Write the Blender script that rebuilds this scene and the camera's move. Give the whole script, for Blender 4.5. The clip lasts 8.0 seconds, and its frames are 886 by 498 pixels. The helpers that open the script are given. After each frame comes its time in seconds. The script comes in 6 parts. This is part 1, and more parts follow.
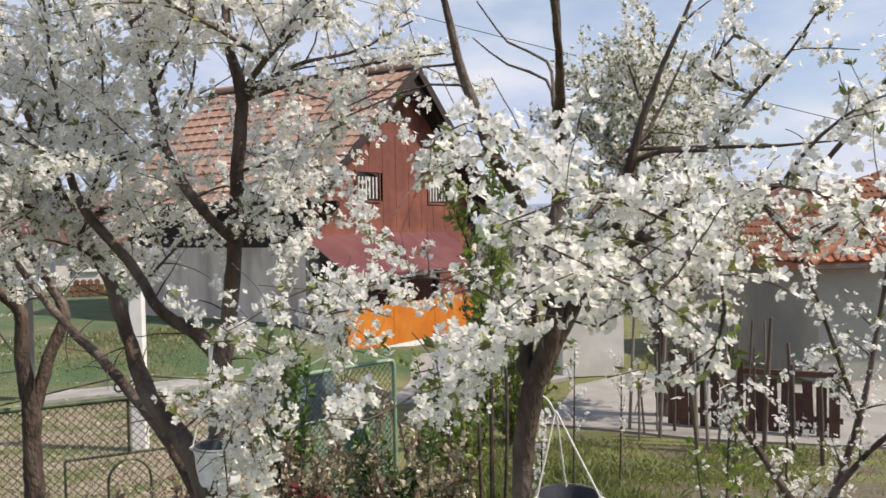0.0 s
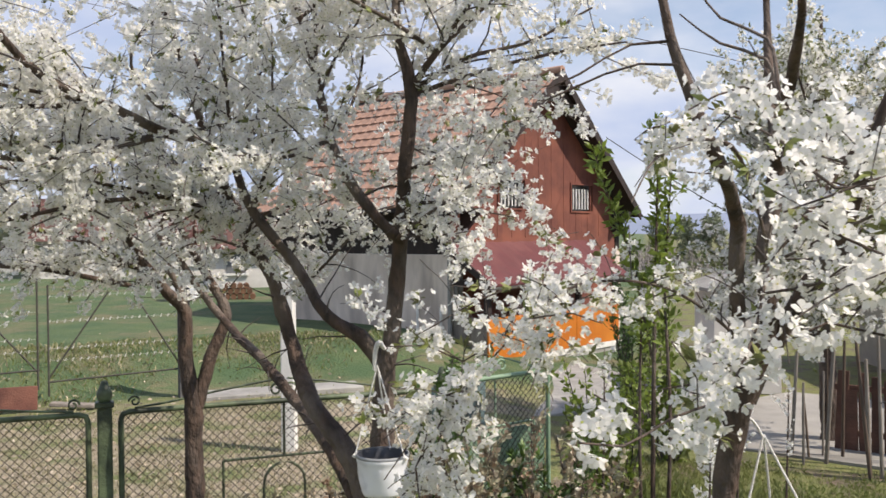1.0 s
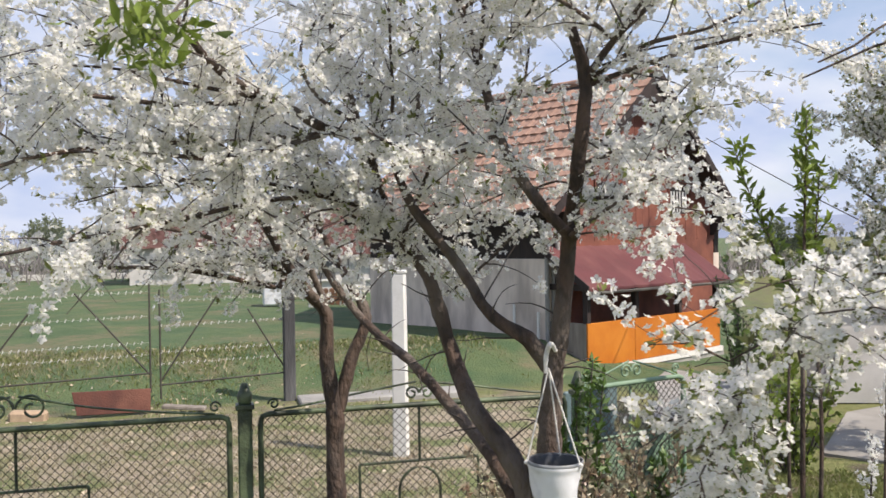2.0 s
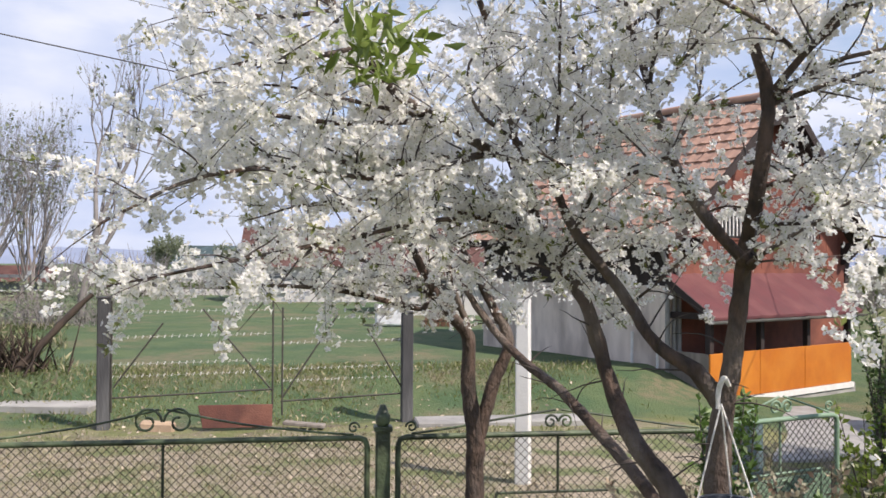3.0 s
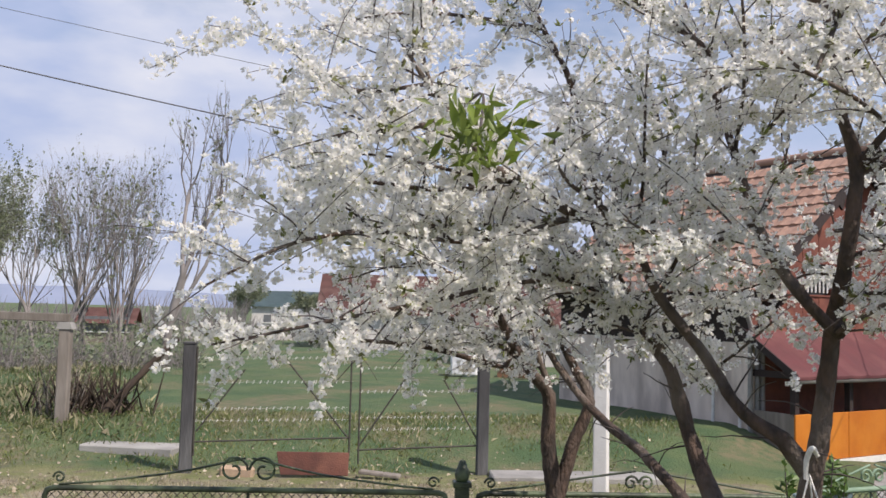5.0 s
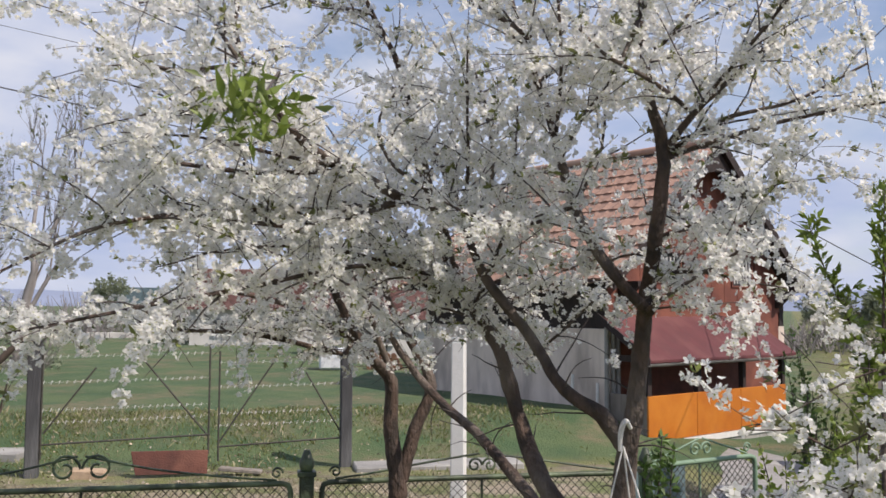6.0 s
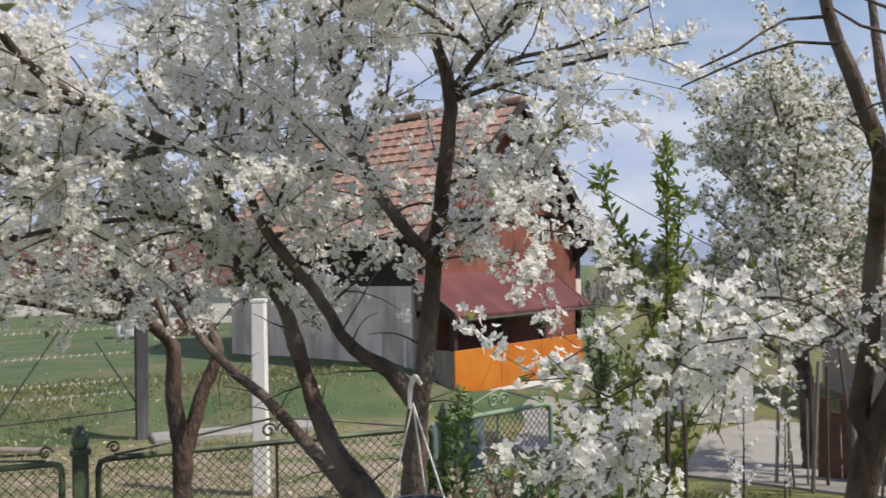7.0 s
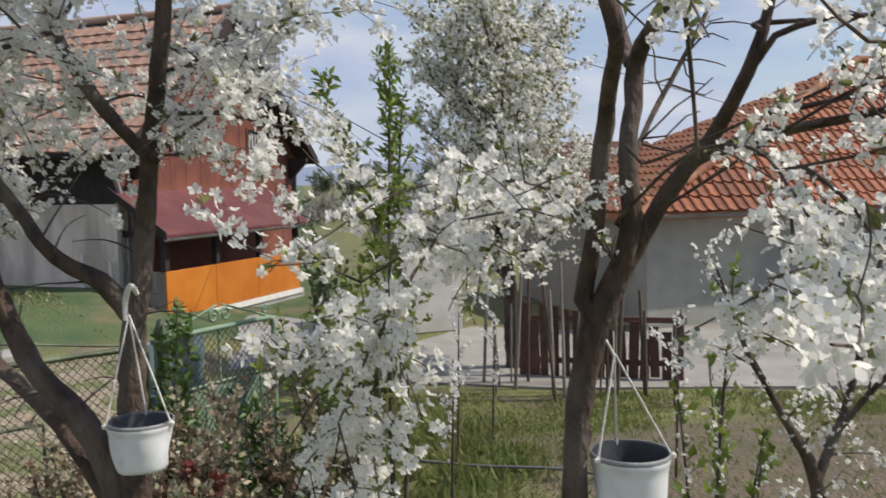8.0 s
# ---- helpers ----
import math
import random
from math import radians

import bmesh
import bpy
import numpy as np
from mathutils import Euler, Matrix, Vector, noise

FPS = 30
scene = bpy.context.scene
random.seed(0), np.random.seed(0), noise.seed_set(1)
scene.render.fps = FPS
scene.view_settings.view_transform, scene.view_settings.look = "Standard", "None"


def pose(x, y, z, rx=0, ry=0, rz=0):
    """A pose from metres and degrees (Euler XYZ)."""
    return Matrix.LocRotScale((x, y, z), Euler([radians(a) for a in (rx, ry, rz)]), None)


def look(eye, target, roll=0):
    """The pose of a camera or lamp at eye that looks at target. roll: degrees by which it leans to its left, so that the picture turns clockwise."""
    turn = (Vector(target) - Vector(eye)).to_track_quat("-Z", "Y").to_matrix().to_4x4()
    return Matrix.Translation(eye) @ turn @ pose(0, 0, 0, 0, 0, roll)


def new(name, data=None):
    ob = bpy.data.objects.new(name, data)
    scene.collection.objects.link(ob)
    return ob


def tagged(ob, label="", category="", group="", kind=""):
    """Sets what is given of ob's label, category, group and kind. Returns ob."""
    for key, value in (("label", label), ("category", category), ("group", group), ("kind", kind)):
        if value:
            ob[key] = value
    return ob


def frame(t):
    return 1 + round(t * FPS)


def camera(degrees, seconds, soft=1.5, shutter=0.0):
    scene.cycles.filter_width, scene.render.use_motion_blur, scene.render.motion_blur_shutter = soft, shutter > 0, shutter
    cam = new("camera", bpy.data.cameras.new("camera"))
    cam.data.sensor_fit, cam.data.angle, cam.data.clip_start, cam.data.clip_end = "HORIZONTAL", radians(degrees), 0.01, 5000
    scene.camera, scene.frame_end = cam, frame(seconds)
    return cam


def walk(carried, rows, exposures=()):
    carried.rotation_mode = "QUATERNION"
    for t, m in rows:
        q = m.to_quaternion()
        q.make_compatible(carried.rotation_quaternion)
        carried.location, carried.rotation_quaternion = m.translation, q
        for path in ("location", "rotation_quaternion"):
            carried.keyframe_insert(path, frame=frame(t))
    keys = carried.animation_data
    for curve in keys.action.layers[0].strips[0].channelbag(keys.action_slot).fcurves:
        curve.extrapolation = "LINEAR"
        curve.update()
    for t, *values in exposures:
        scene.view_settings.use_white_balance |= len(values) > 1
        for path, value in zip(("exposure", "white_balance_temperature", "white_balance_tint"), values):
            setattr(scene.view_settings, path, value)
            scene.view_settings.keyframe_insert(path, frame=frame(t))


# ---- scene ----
cam = camera(52.7, 8.0, soft=1.5, shutter=0.15)

# seconds, eye, yaw to the left from +y, pitch up, roll
ROWS = [
    (0, 0.818, -0.327, 2.406, 4.10, -1.64, -1.04),
    (0.5, 0.720, -0.241, 2.385, 8.10, -1.03, -0.84),
    (1, 0.638, -0.129, 2.377, 12.71, -0.94, -0.49),
    (1.5, 0.500, -0.119, 2.349, 15.74, -0.72, -0.43),
    (1.7, 0.393, -0.105, 2.348, 16.44, -0.72, -0.67),
    (2.8, 0.034, -0.088, 2.350, 22.84, 0.70, -0.11),
    (3, 0.008, -0.078, 2.351, 24.43, 1.01, 0.32),
    (3.5, 0.000, 0.000, 2.350, 28.75, 1.33, 0.83),
    (4, -0.005, -0.133, 2.358, 31.39, 1.80, 0.91),
    (4.2, -0.002, -0.152, 2.360, 32.05, 1.88, 1.06),
    (5.3, 0.034, -0.183, 2.406, 26.92, 4.95, 1.24),
    (5.5, 0.073, -0.182, 2.391, 25.06, 5.13, 0.90),
    (6, 0.179, -0.099, 2.366, 21.23, 3.74, 0.37),
    (6.5, 0.222, 0.028, 2.361, 17.04, 2.25, -0.45),
    (7, 0.218, 0.151, 2.338, 9.22, 1.14, -1.10),
    (7.5, 0.189, 0.236, 2.319, 0.56, -0.53, -1.23),
    (8, 0.158, 0.285, 2.265, -8.83, -4.32, -1.15),
]


def aim(x, y, z, yaw, pitch, roll):
    a, b = radians(yaw), radians(pitch)
    ahead = Vector((-math.sin(a) * math.cos(b), math.cos(a) * math.cos(b), math.sin(b)))
    eye = Vector((x, y, z))
    return look(eye, eye + ahead, roll)


walk(cam, [(r[0], aim(*r[1:])) for r in ROWS], exposures=[(0, 0.41, 7150, 14), (1.5, 0.47, 7050, 14), (3.5, 0.52, 6850, 17), (4.2, 0.47, 6900, 17), (5.5, 0.21, 6850, 17), (7, 0.2, 6900, 14), (8, 0.13, 6900, 12)])

# ---- light ----
SUN_AZ, SUN_EL = 100.0, 50.0  # clockwise from +y, above the horizon
world = bpy.data.worlds.new("sky")
scene.world = world
world.use_nodes = True
wn, wl = world.node_tree.nodes, world.node_tree.links
wn.clear()
sky = wn.new("ShaderNodeTexSky")
sky.sky_type, sky.sun_disc = "NISHITA", False
sky.sun_elevation, sky.sun_rotation = radians(SUN_EL), radians(SUN_AZ)
sky.air_density, sky.dust_density, sky.ozone_density = 1.0, 0.6, 3.0
w_co = wn.new("ShaderNodeTexCoord")
w_map = wn.new("ShaderNodeMapping")
w_map.inputs["Scale"].default_value = (1.6, 1.6, 4.2)
w_noise = wn.new("ShaderNodeTexNoise")
w_noise.inputs["Scale"].default_value, w_noise.inputs["Detail"].default_value = 2.3, 7.0
w_noise.inputs["Roughness"].default_value = 0.55
w_ramp = wn.new("ShaderNodeValToRGB")
w_ramp.color_ramp.elements[0].position, w_ramp.color_ramp.elements[1].position = 0.36, 0.7
w_shade = wn.new("ShaderNodeTexNoise")
w_shade.inputs["Scale"].default_value, w_shade.inputs["Detail"].default_value = 4.0, 5.0
w_tone = wn.new("ShaderNodeValToRGB")
w_tone.color_ramp.elements[0].position, w_tone.color_ramp.elements[1].position = 0.35, 0.7
w_tone.color_ramp.elements[0].color = (3.3, 4.15, 6.0, 1)
w_tone.color_ramp.elements[1].color = (5.2, 5.75, 6.7, 1)
w_mix = wn.new("ShaderNodeMix")
w_mix.data_type = "RGBA"
w_bg, w_out = wn.new("ShaderNodeBackground"), wn.new("ShaderNodeOutputWorld")
w_bg.inputs["Strength"].default_value = 0.112
wl.new(w_co.outputs["Generated"], w_map.inputs["Vector"])
wl.new(w_map.outputs["Vector"], w_noise.inputs["Vector"])
wl.new(w_map.outputs["Vector"], w_shade.inputs["Vector"])
# cloud lies thicker towards the west
w_sep = wn.new("ShaderNodeSeparateXYZ")
w_lean = wn.new("ShaderNodeMath")
w_lean.operation = "MULTIPLY_ADD"
w_lean.inputs[1].default_value = -0.22
wl.new(w_co.outputs["Generated"], w_sep.inputs["Vector"])
wl.new(w_sep.outputs["X"], w_lean.inputs[0])
wl.new(w_noise.outputs["Fac"], w_lean.inputs[2])
# and gathers into a bank towards the horizon
w_low = wn.new("ShaderNodeMapRange")
w_low.inputs["From Min"].default_value, w_low.inputs["From Max"].default_value = 0.34, 0.02
w_low.inputs["To Min"].default_value, w_low.inputs["To Max"].default_value = 0.0, 0.24
w_bank = wn.new("ShaderNodeMath")
w_bank.operation = "ADD"
wl.new(w_sep.outputs["Z"], w_low.inputs["Value"])
wl.new(w_low.outputs["Result"], w_bank.inputs[0])
wl.new(w_lean.outputs["Value"], w_bank.inputs[1])
wl.new(w_bank.outputs["Value"], w_ramp.inputs["Fac"])
wl.new(w_shade.outputs["Fac"], w_tone.inputs["Fac"])
wl.new(w_ramp.outputs["Color"], w_mix.inputs["Factor"])
wl.new(sky.outputs["Color"], w_mix.inputs["A"])
wl.new(w_tone.outputs["Color"], w_mix.inputs["B"])
wl.new(w_mix.outputs["Result"], w_bg.inputs["Color"])
wl.new(w_bg.outputs["Background"], w_out.inputs["Surface"])

sun = new("sun", bpy.data.lights.new("sun", "SUN"))
sun.data.energy, sun.data.angle, sun.data.color = 3.9, radians(0.6), (1.0, 0.95, 0.87)
az, el = radians(SUN_AZ), radians(SUN_EL)
sun.matrix_world = look((Vector((math.sin(az) * math.cos(el), math.cos(az) * math.cos(el), math.sin(el))) * 40), (0, 0, 0))


# ---- materials ----
def material(name, base, second=None, scale=8.0, rough=0.8, bump=0.3, bump_scale=60.0, metal=0.0, third=None, third_scale=1.2,
             stretch=(1, 1, 1), island=0.0, translucent=0.0, objrand=0.0):
    """A principled surface: a base colour broken up by fine and coarse noise, with relief."""
    m = bpy.data.materials.new(name)
    m.use_nodes = True
    nodes, links = m.node_tree.nodes, m.node_tree.links
    p = nodes["Principled BSDF"]
    p.inputs["Roughness"].default_value, p.inputs["Metallic"].default_value = rough, metal
    co = nodes.new("ShaderNodeTexCoord")
    mp = nodes.new("ShaderNodeMapping")
    mp.inputs["Scale"].default_value = stretch
    links.new(co.outputs["Object"], mp.inputs["Vector"])

    def noise_of(s, detail=6.0):
        n = nodes.new("ShaderNodeTexNoise")
        n.inputs["Scale"].default_value, n.inputs["Detail"].default_value = s, detail
        links.new(mp.outputs["Vector"], n.inputs["Vector"])
        return n

    def mix(fac, a, b):
        x = nodes.new("ShaderNodeMix")
        x.data_type = "RGBA"
        links.new(fac, x.inputs["Factor"])
        for slot, v in (("A", a), ("B", b)):
            if isinstance(v, tuple):
                x.inputs[slot].default_value = (*v, 1)
            else:
                links.new(v, x.inputs[slot])
        return x.outputs["Result"]

    def ramped(out, lo, hi):
        r = nodes.new("ShaderNodeMapRange")
        r.inputs["From Min"].default_value, r.inputs["From Max"].default_value = lo, hi
        links.new(out, r.inputs["Value"])
        return r.outputs["Result"]

    second = second or tuple(c * 0.75 for c in base)
    colour = mix(ramped(noise_of(scale).outputs["Fac"], 0.35, 0.65), base, second)
    if third:
        colour = mix(ramped(noise_of(third_scale, 4.0).outputs["Fac"], 0.48, 0.66), colour, third)
    for amount, source in ((island, "Random Per Island"), (objrand, "Random")):
        if amount:
            g = nodes.new("ShaderNodeNewGeometry" if source == "Random Per Island" else "ShaderNodeObjectInfo")
            h = nodes.new("ShaderNodeHueSaturation")
            r = nodes.new("ShaderNodeMapRange")
            r.inputs["To Min"].default_value, r.inputs["To Max"].default_value = 1 - amount, 1 + amount * 0.6
            links.new(g.outputs[source], r.inputs["Value"])
            links.new(r.outputs["Result"], h.inputs["Value"])
            links.new(colour, h.inputs["Color"])
            colour = h.outputs["Color"]
    links.new(colour, p.inputs["Base Color"])
    if bump:
        b = nodes.new("ShaderNodeBump")
        b.inputs["Strength"].default_value, b.inputs["Distance"].default_value = bump, 0.02
        links.new(noise_of(bump_scale, 8.0).outputs["Fac"], b.inputs["Height"])
        links.new(b.outputs["Normal"], p.inputs["Normal"])
    if translucent:
        t = nodes.new("ShaderNodeBsdfTranslucent")
        links.new(colour, t.inputs["Color"])
        s = nodes.new("ShaderNodeMixShader")
        s.inputs["Fac"].default_value = translucent
        links.new(p.outputs["BSDF"], s.inputs[1])
        links.new(t.outputs["BSDF"], s.inputs[2])
        links.new(s.outputs["Shader"], nodes["Material Output"].inputs["Surface"])
    return m


BARK = material("cherry_bark", (0.1, 0.064, 0.047), (0.036, 0.026, 0.021), 22, 0.85, 1.0, 60, third=(0.15, 0.12, 0.1), third_scale=5, stretch=(1, 1, 0.45))
TWIG = material("twig_bark", (0.1, 0.078, 0.07), (0.055, 0.045, 0.042), 30, 0.85, 0)
PETAL = material("blossom_petal", (0.94, 0.93, 0.91), (0.88, 0.875, 0.84), 20, 0.6, 0, island=0.12, translucent=0.6)
STAMEN = material("blossom_centre", (0.45, 0.42, 0.12), (0.3, 0.36, 0.08), 40, 0.7, 0)
YOUNG_LEAF = material("young_leaf", (0.23, 0.3, 0.06), (0.16, 0.23, 0.04), 25, 0.5, 0, island=0.35, translucent=0.4)
SPRIG_LEAF = material("sprig_leaf", (0.25, 0.3, 0.085), (0.2, 0.2, 0.075), 25, 0.5, 0, island=0.4, translucent=0.35)
SHRUB_LEAF = material("shrub_leaf", (0.13, 0.22, 0.05), (0.08, 0.15, 0.035), 20, 0.5, 0, island=0.4, translucent=0.3)
FAR_PANE = material("far_window_pane", (0.16, 0.17, 0.18), (0.12, 0.125, 0.13), 3, 0.3, 0)
RED_LEAF = material("rose_leaf", (0.44, 0.44, 0.3), (0.3, 0.2, 0.14), 12, 0.35, 0, island=0.45, translucent=0.25)
RED_SHOOT = material("red_shoot_leaf", (0.24, 0.06, 0.05), (0.16, 0.045, 0.04), 12, 0.4, 0, island=0.35, translucent=0.25)
OLIVE_LEAF = material("far_leaf", (0.14, 0.17, 0.06), (0.09, 0.12, 0.05), 3, 0.6, 0, island=0.35, translucent=0.3)
GRASS = material("grass_blade", (0.16, 0.205, 0.06), (0.22, 0.235, 0.085), 2, 0.6, 0, island=0.15, translucent=0.45)
DEAD_LEAF = material("dead_leaf", (0.5, 0.44, 0.35), (0.34, 0.26, 0.18), 9, 0.85, 0, island=0.4)
STRAW = material("dry_grass_blade", (0.44, 0.385, 0.26), (0.26, 0.25, 0.13), 2, 0.8, 0, island=0.35, translucent=0.2)
ROOF_TILE = material("clay_tile", (0.41, 0.255, 0.19), (0.34, 0.2, 0.145), 5, 0.85, 0.4, 40, third=(0.44, 0.31, 0.24), third_scale=0.8, objrand=0.13)
FAR_ROOF = material("dull_red_roof", (0.22, 0.11, 0.095), (0.17, 0.085, 0.075), 2, 0.9, 0.3, 12, third=(0.27, 0.16, 0.14))
ROOF_BOARD = material("roof_base", (0.3, 0.14, 0.1), None, 6, 0.9, 0.3)
NEW_TILE = material("bright_clay_tile", (0.34, 0.115, 0.05), (0.22, 0.07, 0.035), 6, 0.75, 0.4, 40, third=(0.3, 0.17, 0.1), third_scale=1.5, objrand=0.4)
RED_SHEET = material("red_sheet_roof", (0.12, 0.03, 0.033), (0.1, 0.028, 0.03), 3, 0.75, 0.15, 20, third=(0.15, 0.05, 0.048))
RED_WALL = material("red_brown_boarding", (0.175, 0.058, 0.038), (0.135, 0.042, 0.03), 5, 0.8, 0.3, 30, third=(0.24, 0.08, 0.05), objrand=0.07)
# near-black: dark timber, and the shade painted on soffit and eaves band
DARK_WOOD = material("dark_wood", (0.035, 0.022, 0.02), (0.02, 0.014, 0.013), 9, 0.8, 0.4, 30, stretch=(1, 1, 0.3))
ORANGE = material("orange_paint", (0.52, 0.155, 0.01), (0.46, 0.13, 0.01), 4, 0.5, 0.15, 25, third=(0.56, 0.19, 0.02), objrand=0.08)
PLASTER = material("grey_plaster", (0.74, 0.64, 0.56), (0.6, 0.51, 0.44), 4, 0.9, 0.35, 50, third=(0.44, 0.37, 0.32), third_scale=2.2, stretch=(1, 1, 0.3))
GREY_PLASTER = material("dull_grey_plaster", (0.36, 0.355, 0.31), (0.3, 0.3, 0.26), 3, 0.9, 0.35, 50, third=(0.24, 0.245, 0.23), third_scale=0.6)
WHITE_WALL = material("white_plaster", (0.62, 0.6, 0.57), (0.54, 0.52, 0.5), 3, 0.9, 0.3, 50, third=(0.5, 0.48, 0.45))
WHITE_PAINT = material("white_paint", (0.75, 0.74, 0.71), (0.66, 0.65, 0.62), 6, 0.6, 0.2, 40)
WINDOW_DARK = material("dark_interior", (0.02, 0.02, 0.022), None, 5, 0.3, 0)
CONCRETE = material("concrete", (0.31, 0.3, 0.285), (0.24, 0.235, 0.22), 5, 0.9, 0.5, 50, third=(0.37, 0.36, 0.335))
STRAW_STONE = material("tan_stone", (0.45, 0.33, 0.22), (0.36, 0.26, 0.18), 9, 0.9, 0.5, 40)
YARD = material("yard_concrete", (0.33, 0.315, 0.29), (0.26, 0.25, 0.23), 2, 0.9, 0.5, 40, third=(0.22, 0.205, 0.18), third_scale=0.5)
GREEN_PAINT = material("weathered_green_paint", (0.045, 0.065, 0.036), (0.022, 0.028, 0.018), 12, 0.5, 0.3, 50, third=(0.12, 0.16, 0.085), third_scale=4)
LIGHT_GREEN = material("light_green_paint", (0.2, 0.3, 0.2), (0.16, 0.25, 0.17), 8, 0.55, 0.2, 40, third=(0.28, 0.38, 0.27))
WIRE = material("weathered_wire", (0.075, 0.07, 0.055), (0.04, 0.037, 0.03), 20, 0.7, 0)
RUST = material("rust", (0.125, 0.046, 0.033), (0.09, 0.036, 0.027), 6, 0.9, 0.5, 40, third=(0.21, 0.09, 0.06))
BROWN_PAINT = material("brown_paint", (0.14, 0.072, 0.05), (0.085, 0.045, 0.033), 10, 0.6, 0.3, 50, third=(0.24, 0.12, 0.08))
BUCKET_WHITE = material("white_plastic", (0.82, 0.83, 0.85), (0.74, 0.75, 0.78), 6, 0.4, 0.1, 20, third=(0.56, 0.57, 0.6), third_scale=9)
RIM_GREY = material("grey_rim", (0.3, 0.31, 0.32), (0.16, 0.17, 0.18), 14, 0.5, 0.1)
# the white bucket's inner shade, put into a dark colour; also the tank lid
BUCKET_DARK = material("bucket_inside", (0.07, 0.075, 0.085), (0.04, 0.042, 0.05), 8, 0.5, 0.1)
ROPE = material("white_cord", (0.78, 0.76, 0.72), (0.65, 0.63, 0.6), 60, 0.9, 0.4, 200)
OLD_WOOD = material("grey_old_wood", (0.26, 0.23, 0.2), (0.18, 0.155, 0.13), 8, 0.9, 0.6, 40, stretch=(1, 1, 0.2), objrand=0.3)
DARK_STAKE = material("dark_stake_wood", (0.12, 0.085, 0.06), (0.07, 0.05, 0.04), 8, 0.9, 0.5, 40, stretch=(1, 1, 0.2), objrand=0.4)
POST_GREY = material("blackened_post_wood", (0.07, 0.07, 0.072), (0.04, 0.04, 0.042), 8, 0.9, 0.6, 40, stretch=(1, 1, 0.2), third=(0.13, 0.13, 0.13), third_scale=3)
BROWN_BOARD = material("brown_boarding", (0.13, 0.062, 0.043), (0.085, 0.045, 0.033), 6, 0.9, 0.4, 30, objrand=0.3)
# far leaf and twig, lightened so that distance haze is painted in
HAZE_LEAF = material("haze_paled_leaf", (0.27, 0.3, 0.19), (0.2, 0.235, 0.15), 3, 0.7, 0, island=0.3, translucent=0.35)
HAZE_TWIG = material("haze_greyed_twig", (0.29, 0.265, 0.255), (0.22, 0.2, 0.19), 3, 0.9, 0)
LOG_WOOD = material("split_log", (0.2, 0.105, 0.06), (0.13, 0.065, 0.04), 9, 0.9, 0.4, 40, objrand=0.3)
CABLE = material("black_cable", (0.12, 0.12, 0.13), None, 10, 0.6, 0)
# the blue of far haze is put into the hill colour itself
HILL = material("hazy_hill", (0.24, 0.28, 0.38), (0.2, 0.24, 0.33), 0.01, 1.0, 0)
PANEL_BLUE = material("blue_grey_panel", (0.13, 0.19, 0.2), (0.1, 0.155, 0.17), 4, 0.6, 0.1)


